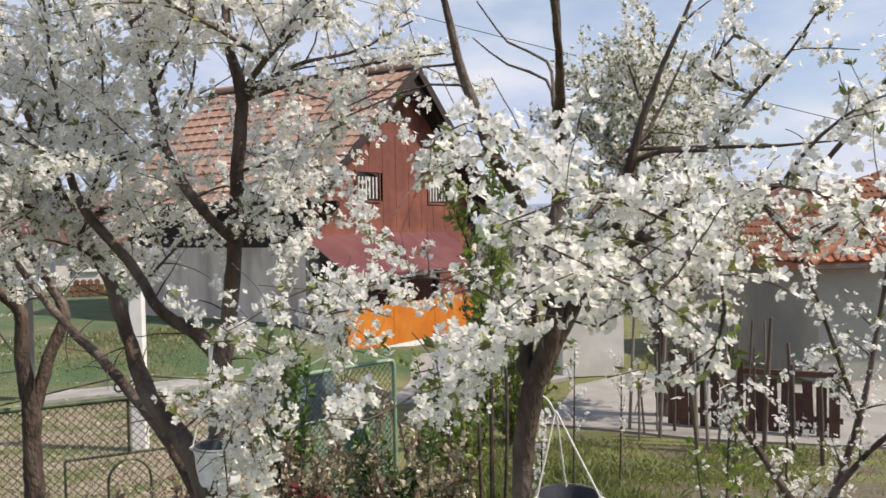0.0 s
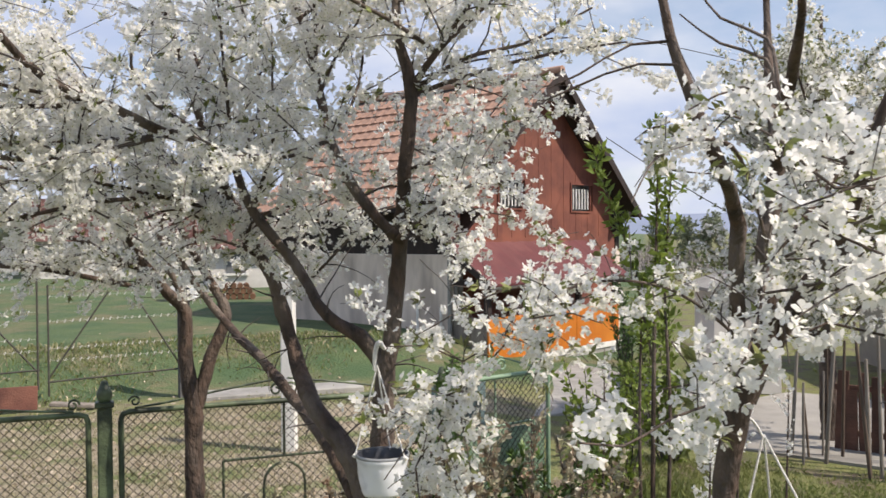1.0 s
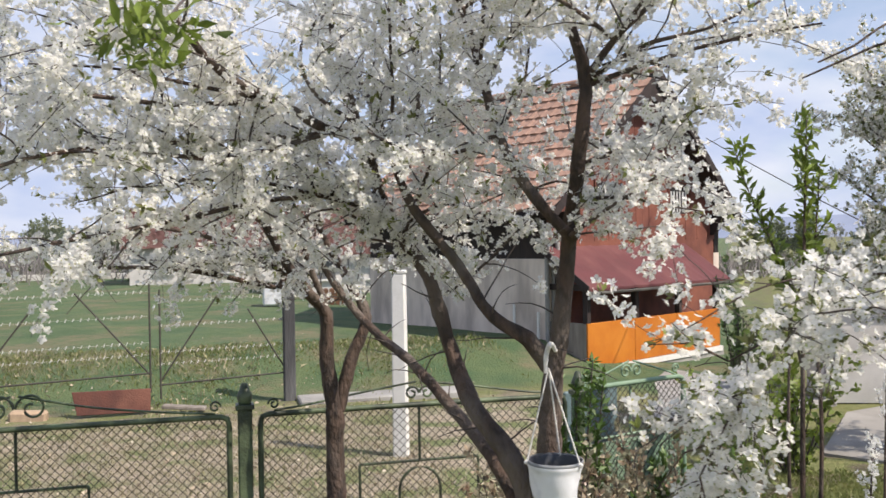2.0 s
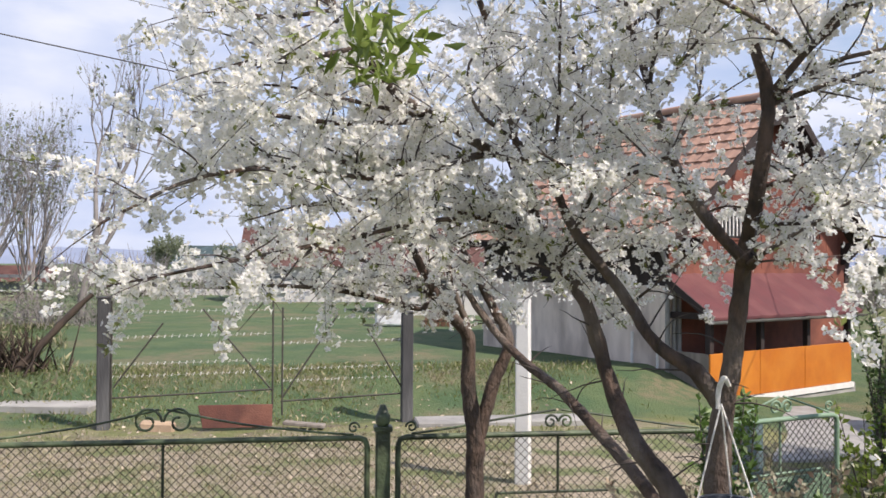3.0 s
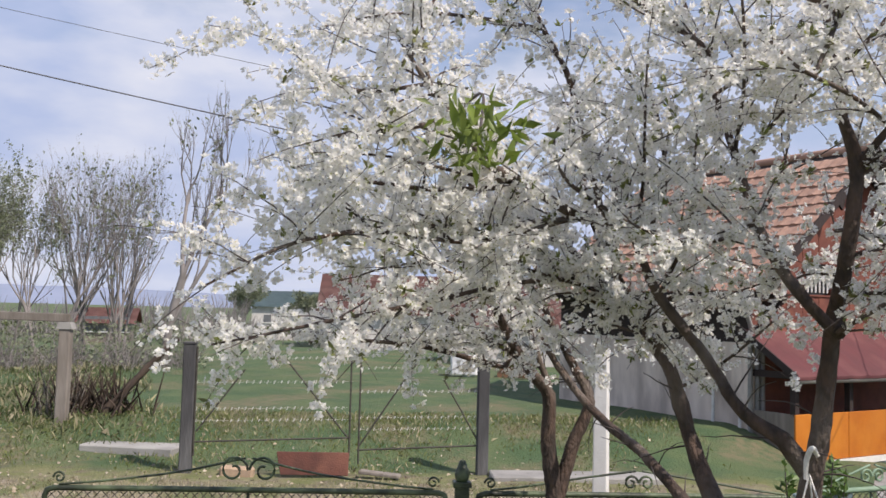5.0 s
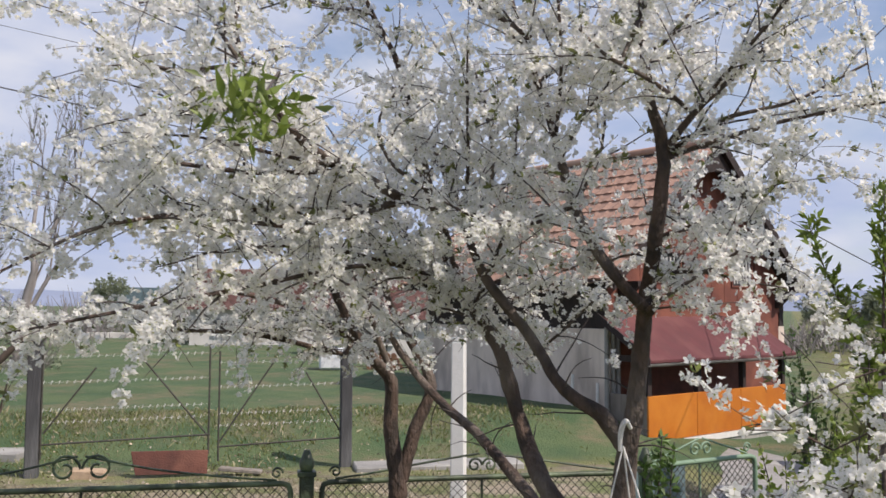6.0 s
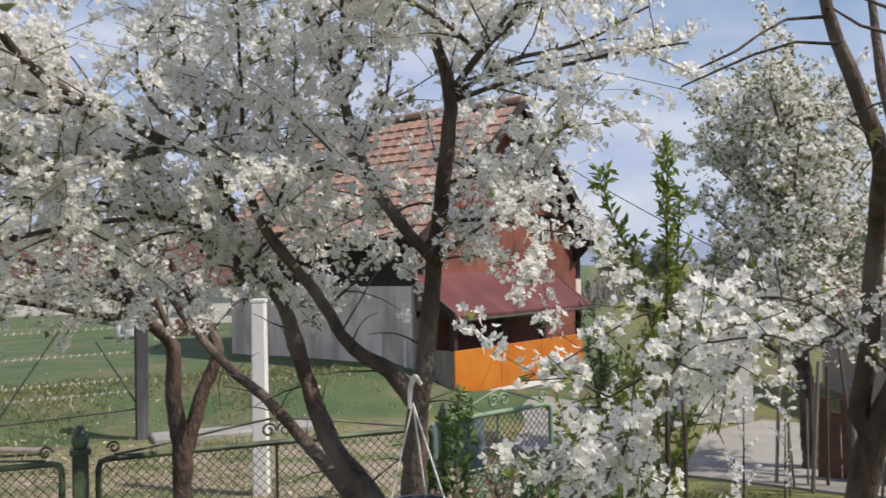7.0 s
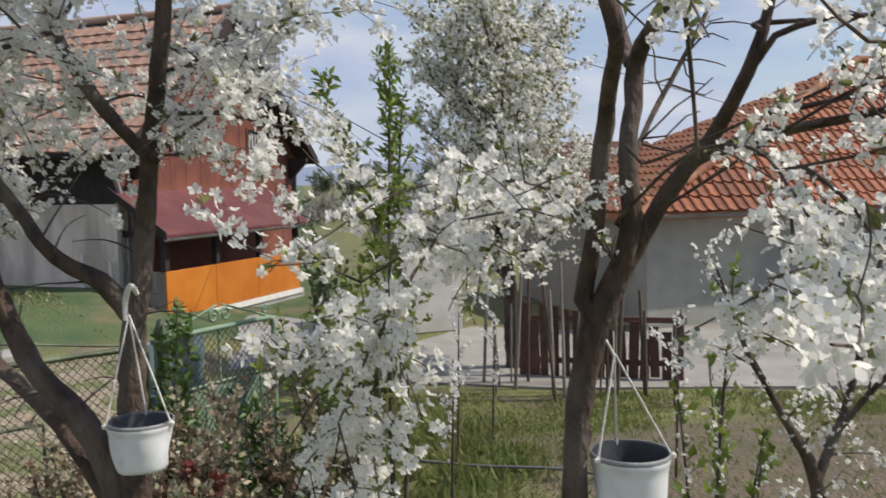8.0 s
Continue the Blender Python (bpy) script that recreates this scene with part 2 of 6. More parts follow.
def ground_material():
    """Soil, short grass and straw-coloured dry turf, patched by noise and by the lie of the plots."""
    m = bpy.data.materials.new("ground_turf")
    m.use_nodes = True
    nodes, links = m.node_tree.nodes, m.node_tree.links
    p = nodes["Principled BSDF"]
    p.inputs["Roughness"].default_value = 0.95
    co = nodes.new("ShaderNodeTexCoord")

    def noise_of(s, detail=8.0):
        n = nodes.new("ShaderNodeTexNoise")
        n.inputs["Scale"].default_value, n.inputs["Detail"].default_value = s, detail
        links.new(co.outputs["Object"], n.inputs["Vector"])
        return n.outputs["Fac"]

    def ranged(v, a, b):
        r = nodes.new("ShaderNodeMapRange")
        r.inputs["From Min"].default_value, r.inputs["From Max"].default_value = a, b
        links.new(v, r.inputs["Value"])
        return r.outputs["Result"]

    def op(kind, a, b):
        o = nodes.new("ShaderNodeMath")
        o.operation, o.use_clamp = kind, kind != "ADD"
        for i, v in enumerate((a, b)):
            if isinstance(v, (int, float)):
                o.inputs[i].default_value = v
            else:
                links.new(v, o.inputs[i])
        return o.outputs["Value"]

    def mix(f, a, b):
        x = nodes.new("ShaderNodeMix")
        x.data_type = "RGBA"
        links.new(f, x.inputs["Factor"])
        for slot, v in (("A", a), ("B", b)):
            if isinstance(v, tuple):
                x.inputs[slot].default_value = (*v, 1)
            else:
                links.new(v, x.inputs[slot])
        return x.outputs["Result"]

    green = mix(ranged(noise_of(9), 0.35, 0.65), (0.125, 0.15, 0.045), (0.2, 0.195, 0.075))
    field = mix(ranged(noise_of(1.3), 0.4, 0.6), (0.06, 0.108, 0.044), (0.095, 0.135, 0.055))
    field = mix(op("MULTIPLY", ranged(noise_of(0.5), 0.5, 0.62), ranged(noise_of(6), 0.3, 0.6)), field, (0.17, 0.15, 0.085))
    straw = mix(ranged(noise_of(14), 0.35, 0.65), (0.38, 0.325, 0.24), (0.24, 0.2, 0.145))
    straw = mix(ranged(noise_of(1.6), 0.47, 0.6), straw, (0.14, 0.165, 0.065))
    soil = mix(ranged(noise_of(22), 0.35, 0.65), (0.19, 0.148, 0.105), (0.125, 0.097, 0.07))
    soil = mix(ranged(noise_of(4.5), 0.45, 0.62), soil, (0.115, 0.105, 0.06))
    garden = mix(ranged(noise_of(2.2), 0.5, 0.62), green, soil)
    sep = nodes.new("ShaderNodeSeparateXYZ")
    links.new(co.outputs["Object"], sep.inputs["Vector"])
    # the dug bed, bare and brown
    dug = op("MULTIPLY", ranged(op("ADD", sep.outputs["X"], op("MULTIPLY", noise_of(1.4), 1.6)), 2.35, 2.95), ranged(op("ADD", sep.outputs["Y"], noise_of(1.9)), 9.5, 9.0))
    dug = op("MULTIPLY", dug, ranged(op("ADD", sep.outputs["Y"], noise_of(1.7)), 5.2, 5.8))
    garden = mix(dug, garden, soil)
    # distance across the lane, square to the fence line
    dot = nodes.new("ShaderNodeVectorMath")
    dot.operation = "DOT_PRODUCT"
    dot.inputs[1].default_value = (-0.536, 0.845, 0)
    links.new(co.outputs["Object"], dot.inputs[0])
    wob = op("ADD", dot.outputs["Value"], op("MULTIPLY", noise_of(1.1), 1.0))
    lane = op("MULTIPLY", ranged(wob, 5.4, 5.9), ranged(wob, 13.9, 12.0))
    lane = op("MULTIPLY", lane, ranged(sep.outputs["X"], -0.6, -1.6))
    beyond = op("MULTIPLY", ranged(wob, 13.6, 14.2), ranged(sep.outputs["X"], 2.0, 0.0))
    colour = mix(lane, garden, straw)
    colour = mix(beyond, colour, field)
    links.new(colour, p.inputs["Base Color"])
    b = nodes.new("ShaderNodeBump")
    b.inputs["Strength"].default_value, b.inputs["Distance"].default_value = 0.9, 0.06
    links.new(noise_of(25, 10.0), b.inputs["Height"])
    links.new(b.outputs["Normal"], p.inputs["Normal"])
    return m


GROUND = ground_material()


# ---- building helpers ----
def thing(name, label, category, at=(0, 0, 0), turn=0.0, group="", kind=""):
    ob = new(name)
    ob.matrix_world = pose(*at, 0, 0, turn)
    return tagged(ob, label, category, group, kind)


def part(name, bm, mat, parent, label="", m=None, smooth=False):
    me = bpy.data.meshes.new(name)
    bm.to_mesh(me)
    bm.free()
    return part_mesh(name, me, mat, parent, label, m, smooth)


def part_mesh(name, me, mat, parent, label="", m=None, smooth=False):
    for one in mat if isinstance(mat, (list, tuple)) else [mat]:
        if len(me.materials) < (len(mat) if isinstance(mat, (list, tuple)) else 1):
            me.materials.append(one)
    if smooth:
        me.polygons.foreach_set("use_smooth", np.ones(len(me.polygons), bool))
    ob = new(name, me)
    ob.parent = parent
    if m is not None:
        ob.matrix_local = m
    if label:
        ob["label"] = label
    return ob


def solo(name, bm, mat, label, category, m=None, kind="", group="", smooth=False):
    """A thing of one mesh."""
    me = bpy.data.meshes.new(name)
    bm.to_mesh(me)
    bm.free()
    ob = part_mesh(name, me, mat, None, "", None, smooth)
    if m is not None:
        ob.matrix_world = m
    return tagged(ob, label, category, group, kind)


def boxed(bm, x0, x1, y0, y1, z0, z1, bevel=0.0):
    vs = [bm.verts.new((x, y, z)) for z in (z0, z1) for y in (y0, y1) for x in (x0, x1)]
    fs = [bm.faces.new([vs[i] for i in f]) for f in ((0, 2, 3, 1), (4, 5, 7, 6), (0, 1, 5, 4), (1, 3, 7, 5), (3, 2, 6, 7), (2, 0, 4, 6))]
    if bevel:
        bmesh.ops.bevel(bm, geom=list({e for f in fs for e in f.edges}), offset=bevel, segments=1, affect="EDGES")
    return bm


def box(x0, x1, y0, y1, z0, z1, bevel=0.0):
    return boxed(bmesh.new(), x0, x1, y0, y1, z0, z1, bevel)


def prism(points, depth, axis=1, bevel=0.0):
    """A flat outline of (a, b) pairs given depth along an axis (0: x, 1: y), centred on it."""
    bm = bmesh.new()
    rings = []
    for d in (-depth / 2, depth / 2):
        rings.append([bm.verts.new((a, d, b) if axis == 1 else (d, a, b)) for a, b in points])
    n = len(points)
    bm.faces.new(rings[0])
    bm.faces.new(list(reversed(rings[1])))
    for i in range(n):
        bm.faces.new((rings[0][i], rings[1][i], rings[1][(i + 1) % n], rings[0][(i + 1) % n]))
    bmesh.ops.recalc_face_normals(bm, faces=bm.faces)
    if bevel:
        bmesh.ops.bevel(bm, geom=bm.edges[:], offset=bevel, segments=1, affect="EDGES")
    return bm


def smooth_path(points, step):
    """Points with radii, run through by a smooth curve and sampled about every step metres."""
    p = np.array(points, float)
    ext = np.vstack([2 * p[0] - p[1], p, 2 * p[-1] - p[-2]])
    out = []
    for i in range(1, len(ext) - 2):
        a, b, c, d = ext[i - 1 : i + 3]
        n = max(1, int(np.linalg.norm(c[:3] - b[:3]) / step))
        for t in np.arange(n) / n:
            out.append(0.5 * (2 * b + (c - a) * t + (2 * a - 5 * b + 4 * c - d) * t * t + (3 * b - a - 3 * c + d) * t**3))
    out.append(p[-1])
    return np.array(out)


class Soup:
    """Vertices and quads or triangles gathered in arrays and made into one mesh."""

    def __init__(self):
        self.v, self.f, self.m, self.count = [], [], [], 0

    def add(self, verts, faces, mat=0):
        self.v.append(verts)
        self.f.append(faces + self.count)
        self.m.append(np.full(len(faces), mat))
        self.count += len(verts)

    def mesh(self, name):
        v = np.concatenate(self.v)
        me = bpy.data.meshes.new(name)
        me.vertices.add(len(v))
        me.vertices.foreach_set("co", v.astype(np.float32).ravel())
        sizes = np.concatenate([np.full(len(f), f.shape[1]) for f in self.f])
        me.loops.add(int(sizes.sum()))
        me.loops.foreach_set("vertex_index", np.concatenate([f.ravel() for f in self.f]).astype(np.int32))
        me.polygons.add(len(sizes))
        me.polygons.foreach_set("loop_start", np.concatenate([[0], np.cumsum(sizes)[:-1]]).astype(np.int32))
        me.polygons.foreach_set("material_index", np.concatenate(self.m).astype(np.int32))
        me.update(calc_edges=True)
        return me


def tube(soup, path, sides=6, mat=0, rough=0.0, rng=None, cap=True):
    """A round tube along rows of x, y, z, radius."""
    p, r = path[:, :3], path[:, 3]
    t = np.gradient(p, axis=0)
    t /= np.linalg.norm(t, axis=1, keepdims=True) + 1e-9
    ref = np.array([0.0, 0.0, 1.0]) if abs(t[:, 2]).mean() < 0.8 else np.array([1.0, 0.0, 0.0])
    a = np.cross(t, ref)
    a /= np.linalg.norm(a, axis=1, keepdims=True) + 1e-9
    b = np.cross(t, a)
    ang = np.arange(sides) * 2 * np.pi / sides
    rr = r[:, None] * (1 + (rng.normal(0, rough, (len(p), sides)) if rough else 0))
    v = p[:, None] + rr[..., None] * (np.cos(ang)[None, :, None] * a[:, None] + np.sin(ang)[None, :, None] * b[:, None])
    i, j = np.meshgrid(np.arange(len(p) - 1), np.arange(sides), indexing="ij")
    q = np.stack([i * sides + j, i * sides + (j + 1) % sides, (i + 1) * sides + (j + 1) % sides, (i + 1) * sides + j], -1).reshape(-1, 4)
    soup.add(v.reshape(-1, 3), q, mat)
    if cap:
        soup.add(v[-1], np.arange(sides)[None, :], mat)
        soup.add(v[0], np.arange(sides)[None, ::-1], mat)


def rods(paths, sides=6, step=0.03):
    s = Soup()
    for p in paths:
        tube(s, smooth_path(p, step) if len(p) > 2 else np.array(p, float), sides)
    return s.mesh("rods")


def straight(a, b, r):
    return [(*a, r), (*b, r)]


def unit(v):
    return v / (np.linalg.norm(v, axis=-1, keepdims=True) + 1e-9)


def frames_of(normals, rng):
    """Two directions square to each normal, turned at random."""
    h = rng.normal(size=normals.shape)
    a = unit(np.cross(normals, h))
    return a, np.cross(normals, a)


def add_flowers(soup, at, normals, size, rng, mat=0, centre=1):
    """Five cupped petals and a small centre for every flower."""
    n = len(at)
    a, b = frames_of(normals, rng)
    ang = np.arange(5) * 2 * np.pi / 5
    ang = ang[None, :] + rng.normal(0, 0.12, (n, 5))
    d = np.cos(ang)[..., None] * a[:, None] + np.sin(ang)[..., None] * b[:, None]
    s = np.cross(normals[:, None].repeat(5, 1), d)
    size = size[:, None, None] * rng.uniform(0.85, 1.12, (n, 5, 1))
    cup = rng.uniform(0.25, 0.95, (n, 1, 1)) + rng.normal(0, 0.12, (n, 5, 1))
    up, c = normals[:, None], at[:, None]
    v = np.stack([
        c + 0 * d,
        c + size * (0.62 * d - 0.4 * s + 0.5 * cup * up),
        c + size * (1.0 * d - 0.16 * s + 0.72 * cup * up),
        c + size * (1.0 * d + 0.16 * s + 0.72 * cup * up),
        c + size * (0.62 * d + 0.4 * s + 0.5 * cup * up)], 2)
    faces = np.arange(n * 5)[:, None] * 5 + np.arange(5)[None, :]
    soup.add(v.reshape(-1, 3), faces, mat)
    k = size[:, 0] * 0.2
    q = np.stack([at + k * a + k * normals, at + k * b + k * normals, at - k * a + k * normals, at - k * b + k * normals], 1)
    soup.add(q.reshape(-1, 3), np.arange(n)[:, None] * 4 + np.arange(4)[None, :], centre)


def add_leaves(soup, at, along, length, width, rng, mat=0, bend=0.25):
    """Pointed leaves folded along the midrib."""
    n = len(at)
    side = unit(np.cross(along, rng.normal(size=(n, 3))))
    up = np.cross(side, along)
    L, w = length[:, None], (length * width)[:, None]
    mid = at + 0.5 * L * along + bend * 0.3 * L * up
    tip = at + L * along - bend * 0.4 * L * up
    lift = 0.18 * w * up
    v = np.stack([at, mid - w * side + lift, tip, mid + w * side + lift, mid - 0.6 * lift], 1)
    i = np.arange(n)[:, None] * 5
    soup.add(v.reshape(-1, 3), np.concatenate([i + np.array([[0, 1, 2, 4]]), i + np.array([[0, 4, 2, 3]])]), mat)


def rand_dirs(n, rng, bias=(0, 0, 0)):
    return unit(unit(rng.normal(size=(n, 3))) + np.array(bias))


# ---- ground ----
def lie(x, y):
    """Height of the ground: level garden, a yard a little lower by the houses, a field that rises slowly."""
    def ease(v, a, b):
        t = np.clip((v - a) / (b - a), 0, 1)
        return t * t * (3 - 2 * t)
    z = -0.32 * ease(y, 6.2, 9.6) * ease(x, -2.6, -0.4) * (1 - ease(y, 40, 70))
    z = z + 0.42 * ease(-0.536 * x + 0.845 * y, 13.6, 16.0) * ease(-x, 2.2, 3.6)
    z = z + 0.002 * np.clip(y - 16, 0, 60) * ease(-x, -6, 20)
    return z + 0.02 * np.sin(1.7 * x + 0.6 * y) * np.cos(1.3 * y) * (1 - ease(y, 30, 60))


def lay_ground():
    near_x, near_y = np.arange(-26, 20.01, 0.4), np.arange(-6, 30.01, 0.4)
    far = np.array([5, 12, 25, 50, 100, 220, 500, 1100, 2400.0])
    xs = np.concatenate([(-26 - far)[::-1], near_x, 20 + far])
    ys = np.concatenate([(-6 - far)[::-1], near_y, 30 + far])
    gx, gy = np.meshgrid(xs, ys, indexing="ij")
    v = np.stack([gx, gy, lie(gx, gy)], -1).reshape(-1, 3)
    i, j = np.meshgrid(np.arange(len(xs) - 1), np.arange(len(ys) - 1), indexing="ij")
    k = len(ys)
    s = Soup()
    s.add(v, np.stack([i * k + j, (i + 1) * k + j, (i + 1) * k + j + 1, i * k + j + 1], -1).reshape(-1, 4))
    ob = part_mesh("ground", s.mesh("ground"), GROUND, None, smooth=True)
    tagged(ob, "garden soil, green turf and straw-coloured lane verge", "ground", kind="structure")


lay_ground()


def hills():
    rng = np.random.default_rng(5)
    s = Soup()
    a = np.radians(np.linspace(-95, 95, 120))
    h = 26 + 7 * np.sin(a * 5 + 1) + 4 * np.sin(a * 13) + rng.normal(0, 0.9, 120)
    base = np.stack([1500 * np.sin(a), 1500 * np.cos(a), np.full(120, -5.0)], -1)
    top = np.stack([1650 * np.sin(a), 1650 * np.cos(a), h], -1)
    n = np.arange(119)[:, None]
    s.add(np.concatenate([base, top]), np.concatenate([n, n + 1, n + 121, n + 120], 1))
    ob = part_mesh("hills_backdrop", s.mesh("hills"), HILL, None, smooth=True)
    tagged(ob, "hills on the horizon, blue haze painted in their colour", "hills", kind="structure")


hills()

# ---- farmhouse ----
HOUSE = thing("farmhouse", "small gabled farmhouse with clay tile roof and red boarded gable", "house", (-3.135, 17.29, 0), 61.0)
HW, HL, EAVE, RIDGE, HB = 6.5, 5.6, 2.9, 5.98, -0.6
MID, OUT = 3.22, 0.5


def tile_mesh(name, w, l, t=0.028, rib=1.0):
    """A clay roof tile with a rolled rib and a shallow pan; x across, y up the slope."""
    bm = bmesh.new()
    prof = [(0.0, 0.0), (0.1, 0.016), (0.22, 0.021), (0.34, 0.015), (0.46, 0.0), (0.75, -0.004), (1.0, 0.002)]
    rows = []
    for y, lift in ((0.0, t), (l, 0.0)):
        rows.append([bm.verts.new((x * w, y, z * rib * w / 0.3 + lift)) for x, z in prof])
    for i in range(len(prof) - 1):
        bm.faces.new((rows[0][i], rows[0][i + 1], rows[1][i + 1], rows[1][i]))
    low = [bm.verts.new((v.co.x, 0, v.co.z - t)) for v in rows[0]]
    for i in range(len(prof) - 1):
        bm.faces.new((low[i], low[i + 1], rows[0][i + 1], rows[0][i]))
    me = bpy.data.meshes.new(name)
    bm.to_mesh(me)
    bm.free()
    return me


def slope_matrix(origin, across, up):
    x, y = Vector(across).normalized(), Vector(up).normalized()
    z = x.cross(y)
    m = Matrix((x, y, z)).transposed().to_4x4()
    m.translation = Vector(origin)
    return m


def make_farmhouse():
    h = HOUSE
    # plastered side walls, with a boarded band coloured dark for the eaves shade
    part("side_wall", box(0, 0.25, 0, HL, HB, 1.97), PLASTER, h, "bare grey plastered wall")
    part("side_wall", box(HW - 0.25, HW, 0, HL, HB, 1.97), PLASTER, h, "bare grey plastered wall")
    part("back_wall", box(0.25, HW - 0.25, HL - 0.25, HL, HB, 1.97), PLASTER, h)
    for x0 in (0.02, HW - 0.2):
        part("eaves_boarding", box(x0, x0 + 0.18, 0.0, HL, 1.97, 2.86), DARK_WOOD, h, "timber band under the eaves, darkened with eaves shade")
    part("gable_lower_wall", box(0.25, HW - 0.25, 0, 0.25, HB, 2.3), RED_WALL, h)
    # upright gable boards, cut to the roof slope, leaving the two windows open
    slope = (RIDGE - EAVE) / (MID + 0.45)
    wins = [(1.55, 2.35, 2.93, 3.55), (4.3, 5.1, 2.9, 3.52)]
    bw = HW / 26
    for i in range(26):
        x0, x1 = i * bw + 0.004, (i + 1) * bw - 0.004
        def top(x):
            return min(EAVE + (x + 0.45) * slope, EAVE + (HW + 0.15 - x) * (RIDGE - EAVE) / (HW + 0.15 - MID)) - 0.14
        spans = [(2.3, None)]
        for a, b, z0, z1 in wins:
            if x1 > a and x0 < b:
                spans = [(2.3, z0), (z1, None)]
        for z0, z1 in spans:
            ta, tb = (top(x0), top(x1)) if z1 is None else (z1, z1)
            if min(ta, tb) > z0:
                part("gable_board", prism([(x0, z0), (x1, z0), (x1, tb), (x0, ta)], 0.03), RED_WALL, h, "", pose(0, 0.012 + 0.004 * (i % 2), 0))
    for a, b, z0, z1 in wins:
        part("window_recess", box(a - 0.05, b + 0.05, 0.06, 0.09, z0 - 0.05, z1 + 0.05), WINDOW_DARK, h)
        win = part("window_frame", window_ring(a, b, z0, z1, 0.035), RED_WALL, h, "red-brown wooden window frame")
        for k in range(6):
            x = a + 0.09 + k * (b - a - 0.18) / 5
            part("window_bar", box(x - 0.018, x + 0.018, -0.02, 0.01, z0 + 0.04, z1 - 0.1, 0.004), WHITE_PAINT, win, "white upright bar")
        arch = [(a + 0.03, z1 - 0.16)] + [(a + 0.03 + (b - a - 0.06) * (0.5 - 0.5 * math.cos(math.pi * k / 8)), z1 - 0.16 + 0.14 * math.sin(math.pi * k / 8)) for k in range(9)][1:-1] + [(b - 0.03, z1 - 0.16), (b - 0.03, z1 - 0.01), (a + 0.03, z1 - 0.01)]
        part("window_arch", prism(arch, 0.03), DARK_WOOD, win, "", pose(0, 0.0, 0))
    # roof: boarded slopes, barge boards, soffit; underside shade painted in near-black
    y0, y1 = -OUT, HL + 0.4
    for sx in (1, -1):
        ex = -0.45 if sx == 1 else HW + 0.15
        bm = bmesh.new()
        tops = [(ex, EAVE), (MID, RIDGE), (MID, RIDGE - 0.1), (ex, EAVE - 0.1)]
        vs = [[bm.verts.new((x, y, z)) for x, z in tops] for y in (y0, y1)]
        for i in range(4):
            bm.faces.new((vs[0][i], vs[0][(i + 1) % 4], vs[1][(i + 1) % 4], vs[1][i]))
        bm.faces.new(vs[0]), bm.faces.new(vs[1][::-1])
        bmesh.ops.recalc_face_normals(bm, faces=bm.faces)
        part("roof_slope", bm, DARK_WOOD, h, "boarded roof underside, near-black with its shade coloured in")
        board = prism([(ex, EAVE + 0.02), (MID, RIDGE + 0.05), (MID, RIDGE - 0.2), (ex, EAVE - 0.2)], 0.04)
        part("barge_board", board, DARK_WOOD, h, "dark barge board", pose(0, y0 - 0.02, 0))
        part("gutter", gutter(ex, y0, y1, -sx), DARK_WOOD, h, "dark eaves gutter")
    # curved bracket under the peak, its colour standing for the shaded soffit
    arc = [(MID + 1.05 * math.cos(a), RIDGE - 1.5 + 0.85 * math.sin(a)) for a in np.linspace(0.15, math.pi - 0.15, 12)]
    peak = arc + [(MID - 1.2, RIDGE - 1.22), (MID, RIDGE - 0.2), (MID + 1.2, RIDGE - 1.22)]
    part("gable_arch", prism(peak, 0.05), DARK_WOOD, h, "curved boarding under the ridge, soffit shade in its dark colour", pose(0, y0 + 0.1, 0))
    for x in (0.35, HW - 0.35):
        part("bracket", prism([(0, 0), (0.0, -0.5), (-0.08, -0.5), (-0.5, -0.1), (-0.5, 0)], 0.1, axis=0), DARK_WOOD, h, "", pose(x, 0, 2.9))
    ridge = Soup()
    tube(ridge, np.array([(MID, y0 - 0.03, RIDGE + 0.02, 0.1), (MID, y1 + 0.03, RIDGE + 0.02, 0.1)]), 10)
    part_mesh("ridge_cap", ridge.mesh("ridge"), ROOF_TILE, h, "rounded clay ridge", smooth=True)
    # porch: posts, orange balustrade boards, red sheet lean-to roof
    part("porch_floor", box(0, 5.0, -0.95, 0, HB, -0.12), CONCRETE, h, "concrete porch base")
    part("side_panel", box(0.02, 0.06, -0.9, -0.01, -0.1, 0.74, 0.006), OLD_WOOD, h, "weathered brown side panel of the porch")
    part("porch_plate", box(0.03, 0.14, -0.82, -0.01, 1.36, 1.48), DARK_WOOD, h)
    edges = [0, 1.54, 3.08, 4.85]
    for a, b in zip(edges, edges[1:]):
        part("balustrade_panel", box(a + 0.006, b - 0.006, -0.95, -0.91, -0.1, 0.74, 0.006), ORANGE, h, "orange painted panel")
    part("balustrade_kerb", box(-0.02, 4.9, -0.98, -0.9, -0.22, -0.11), WHITE_PAINT, h, "white strip below the balustrade")
    for x in (0.02, 1.6, 3.2, 4.75):
        part("porch_post", box(x, x + 0.11, -0.93, -0.82, 0.7, 1.45), DARK_WOOD, h)
    part("porch_beam", box(-0.05, 4.9, -0.95, -0.83, 1.36, 1.48), DARK_WOOD, h)
    bm = bmesh.new()
    n = 40
    rows = []
    for y, z in ((0.02, 2.22), (-1.15, 1.42), (-1.15, 1.37), (0.02, 2.17)):
        rows.append([bm.verts.new((-0.25 + 5.2 * i / n, y, z + (0.012 if i % 4 == 0 else 0))) for i in range(n + 1)])
    for r in range(3):
        for i in range(n):
            bm.faces.new((rows[r][i], rows[r][i + 1], rows[r + 1][i + 1], rows[r + 1][i]))
    for i in (0, n):
        bm.faces.new([rows[r][i] for r in range(4)])
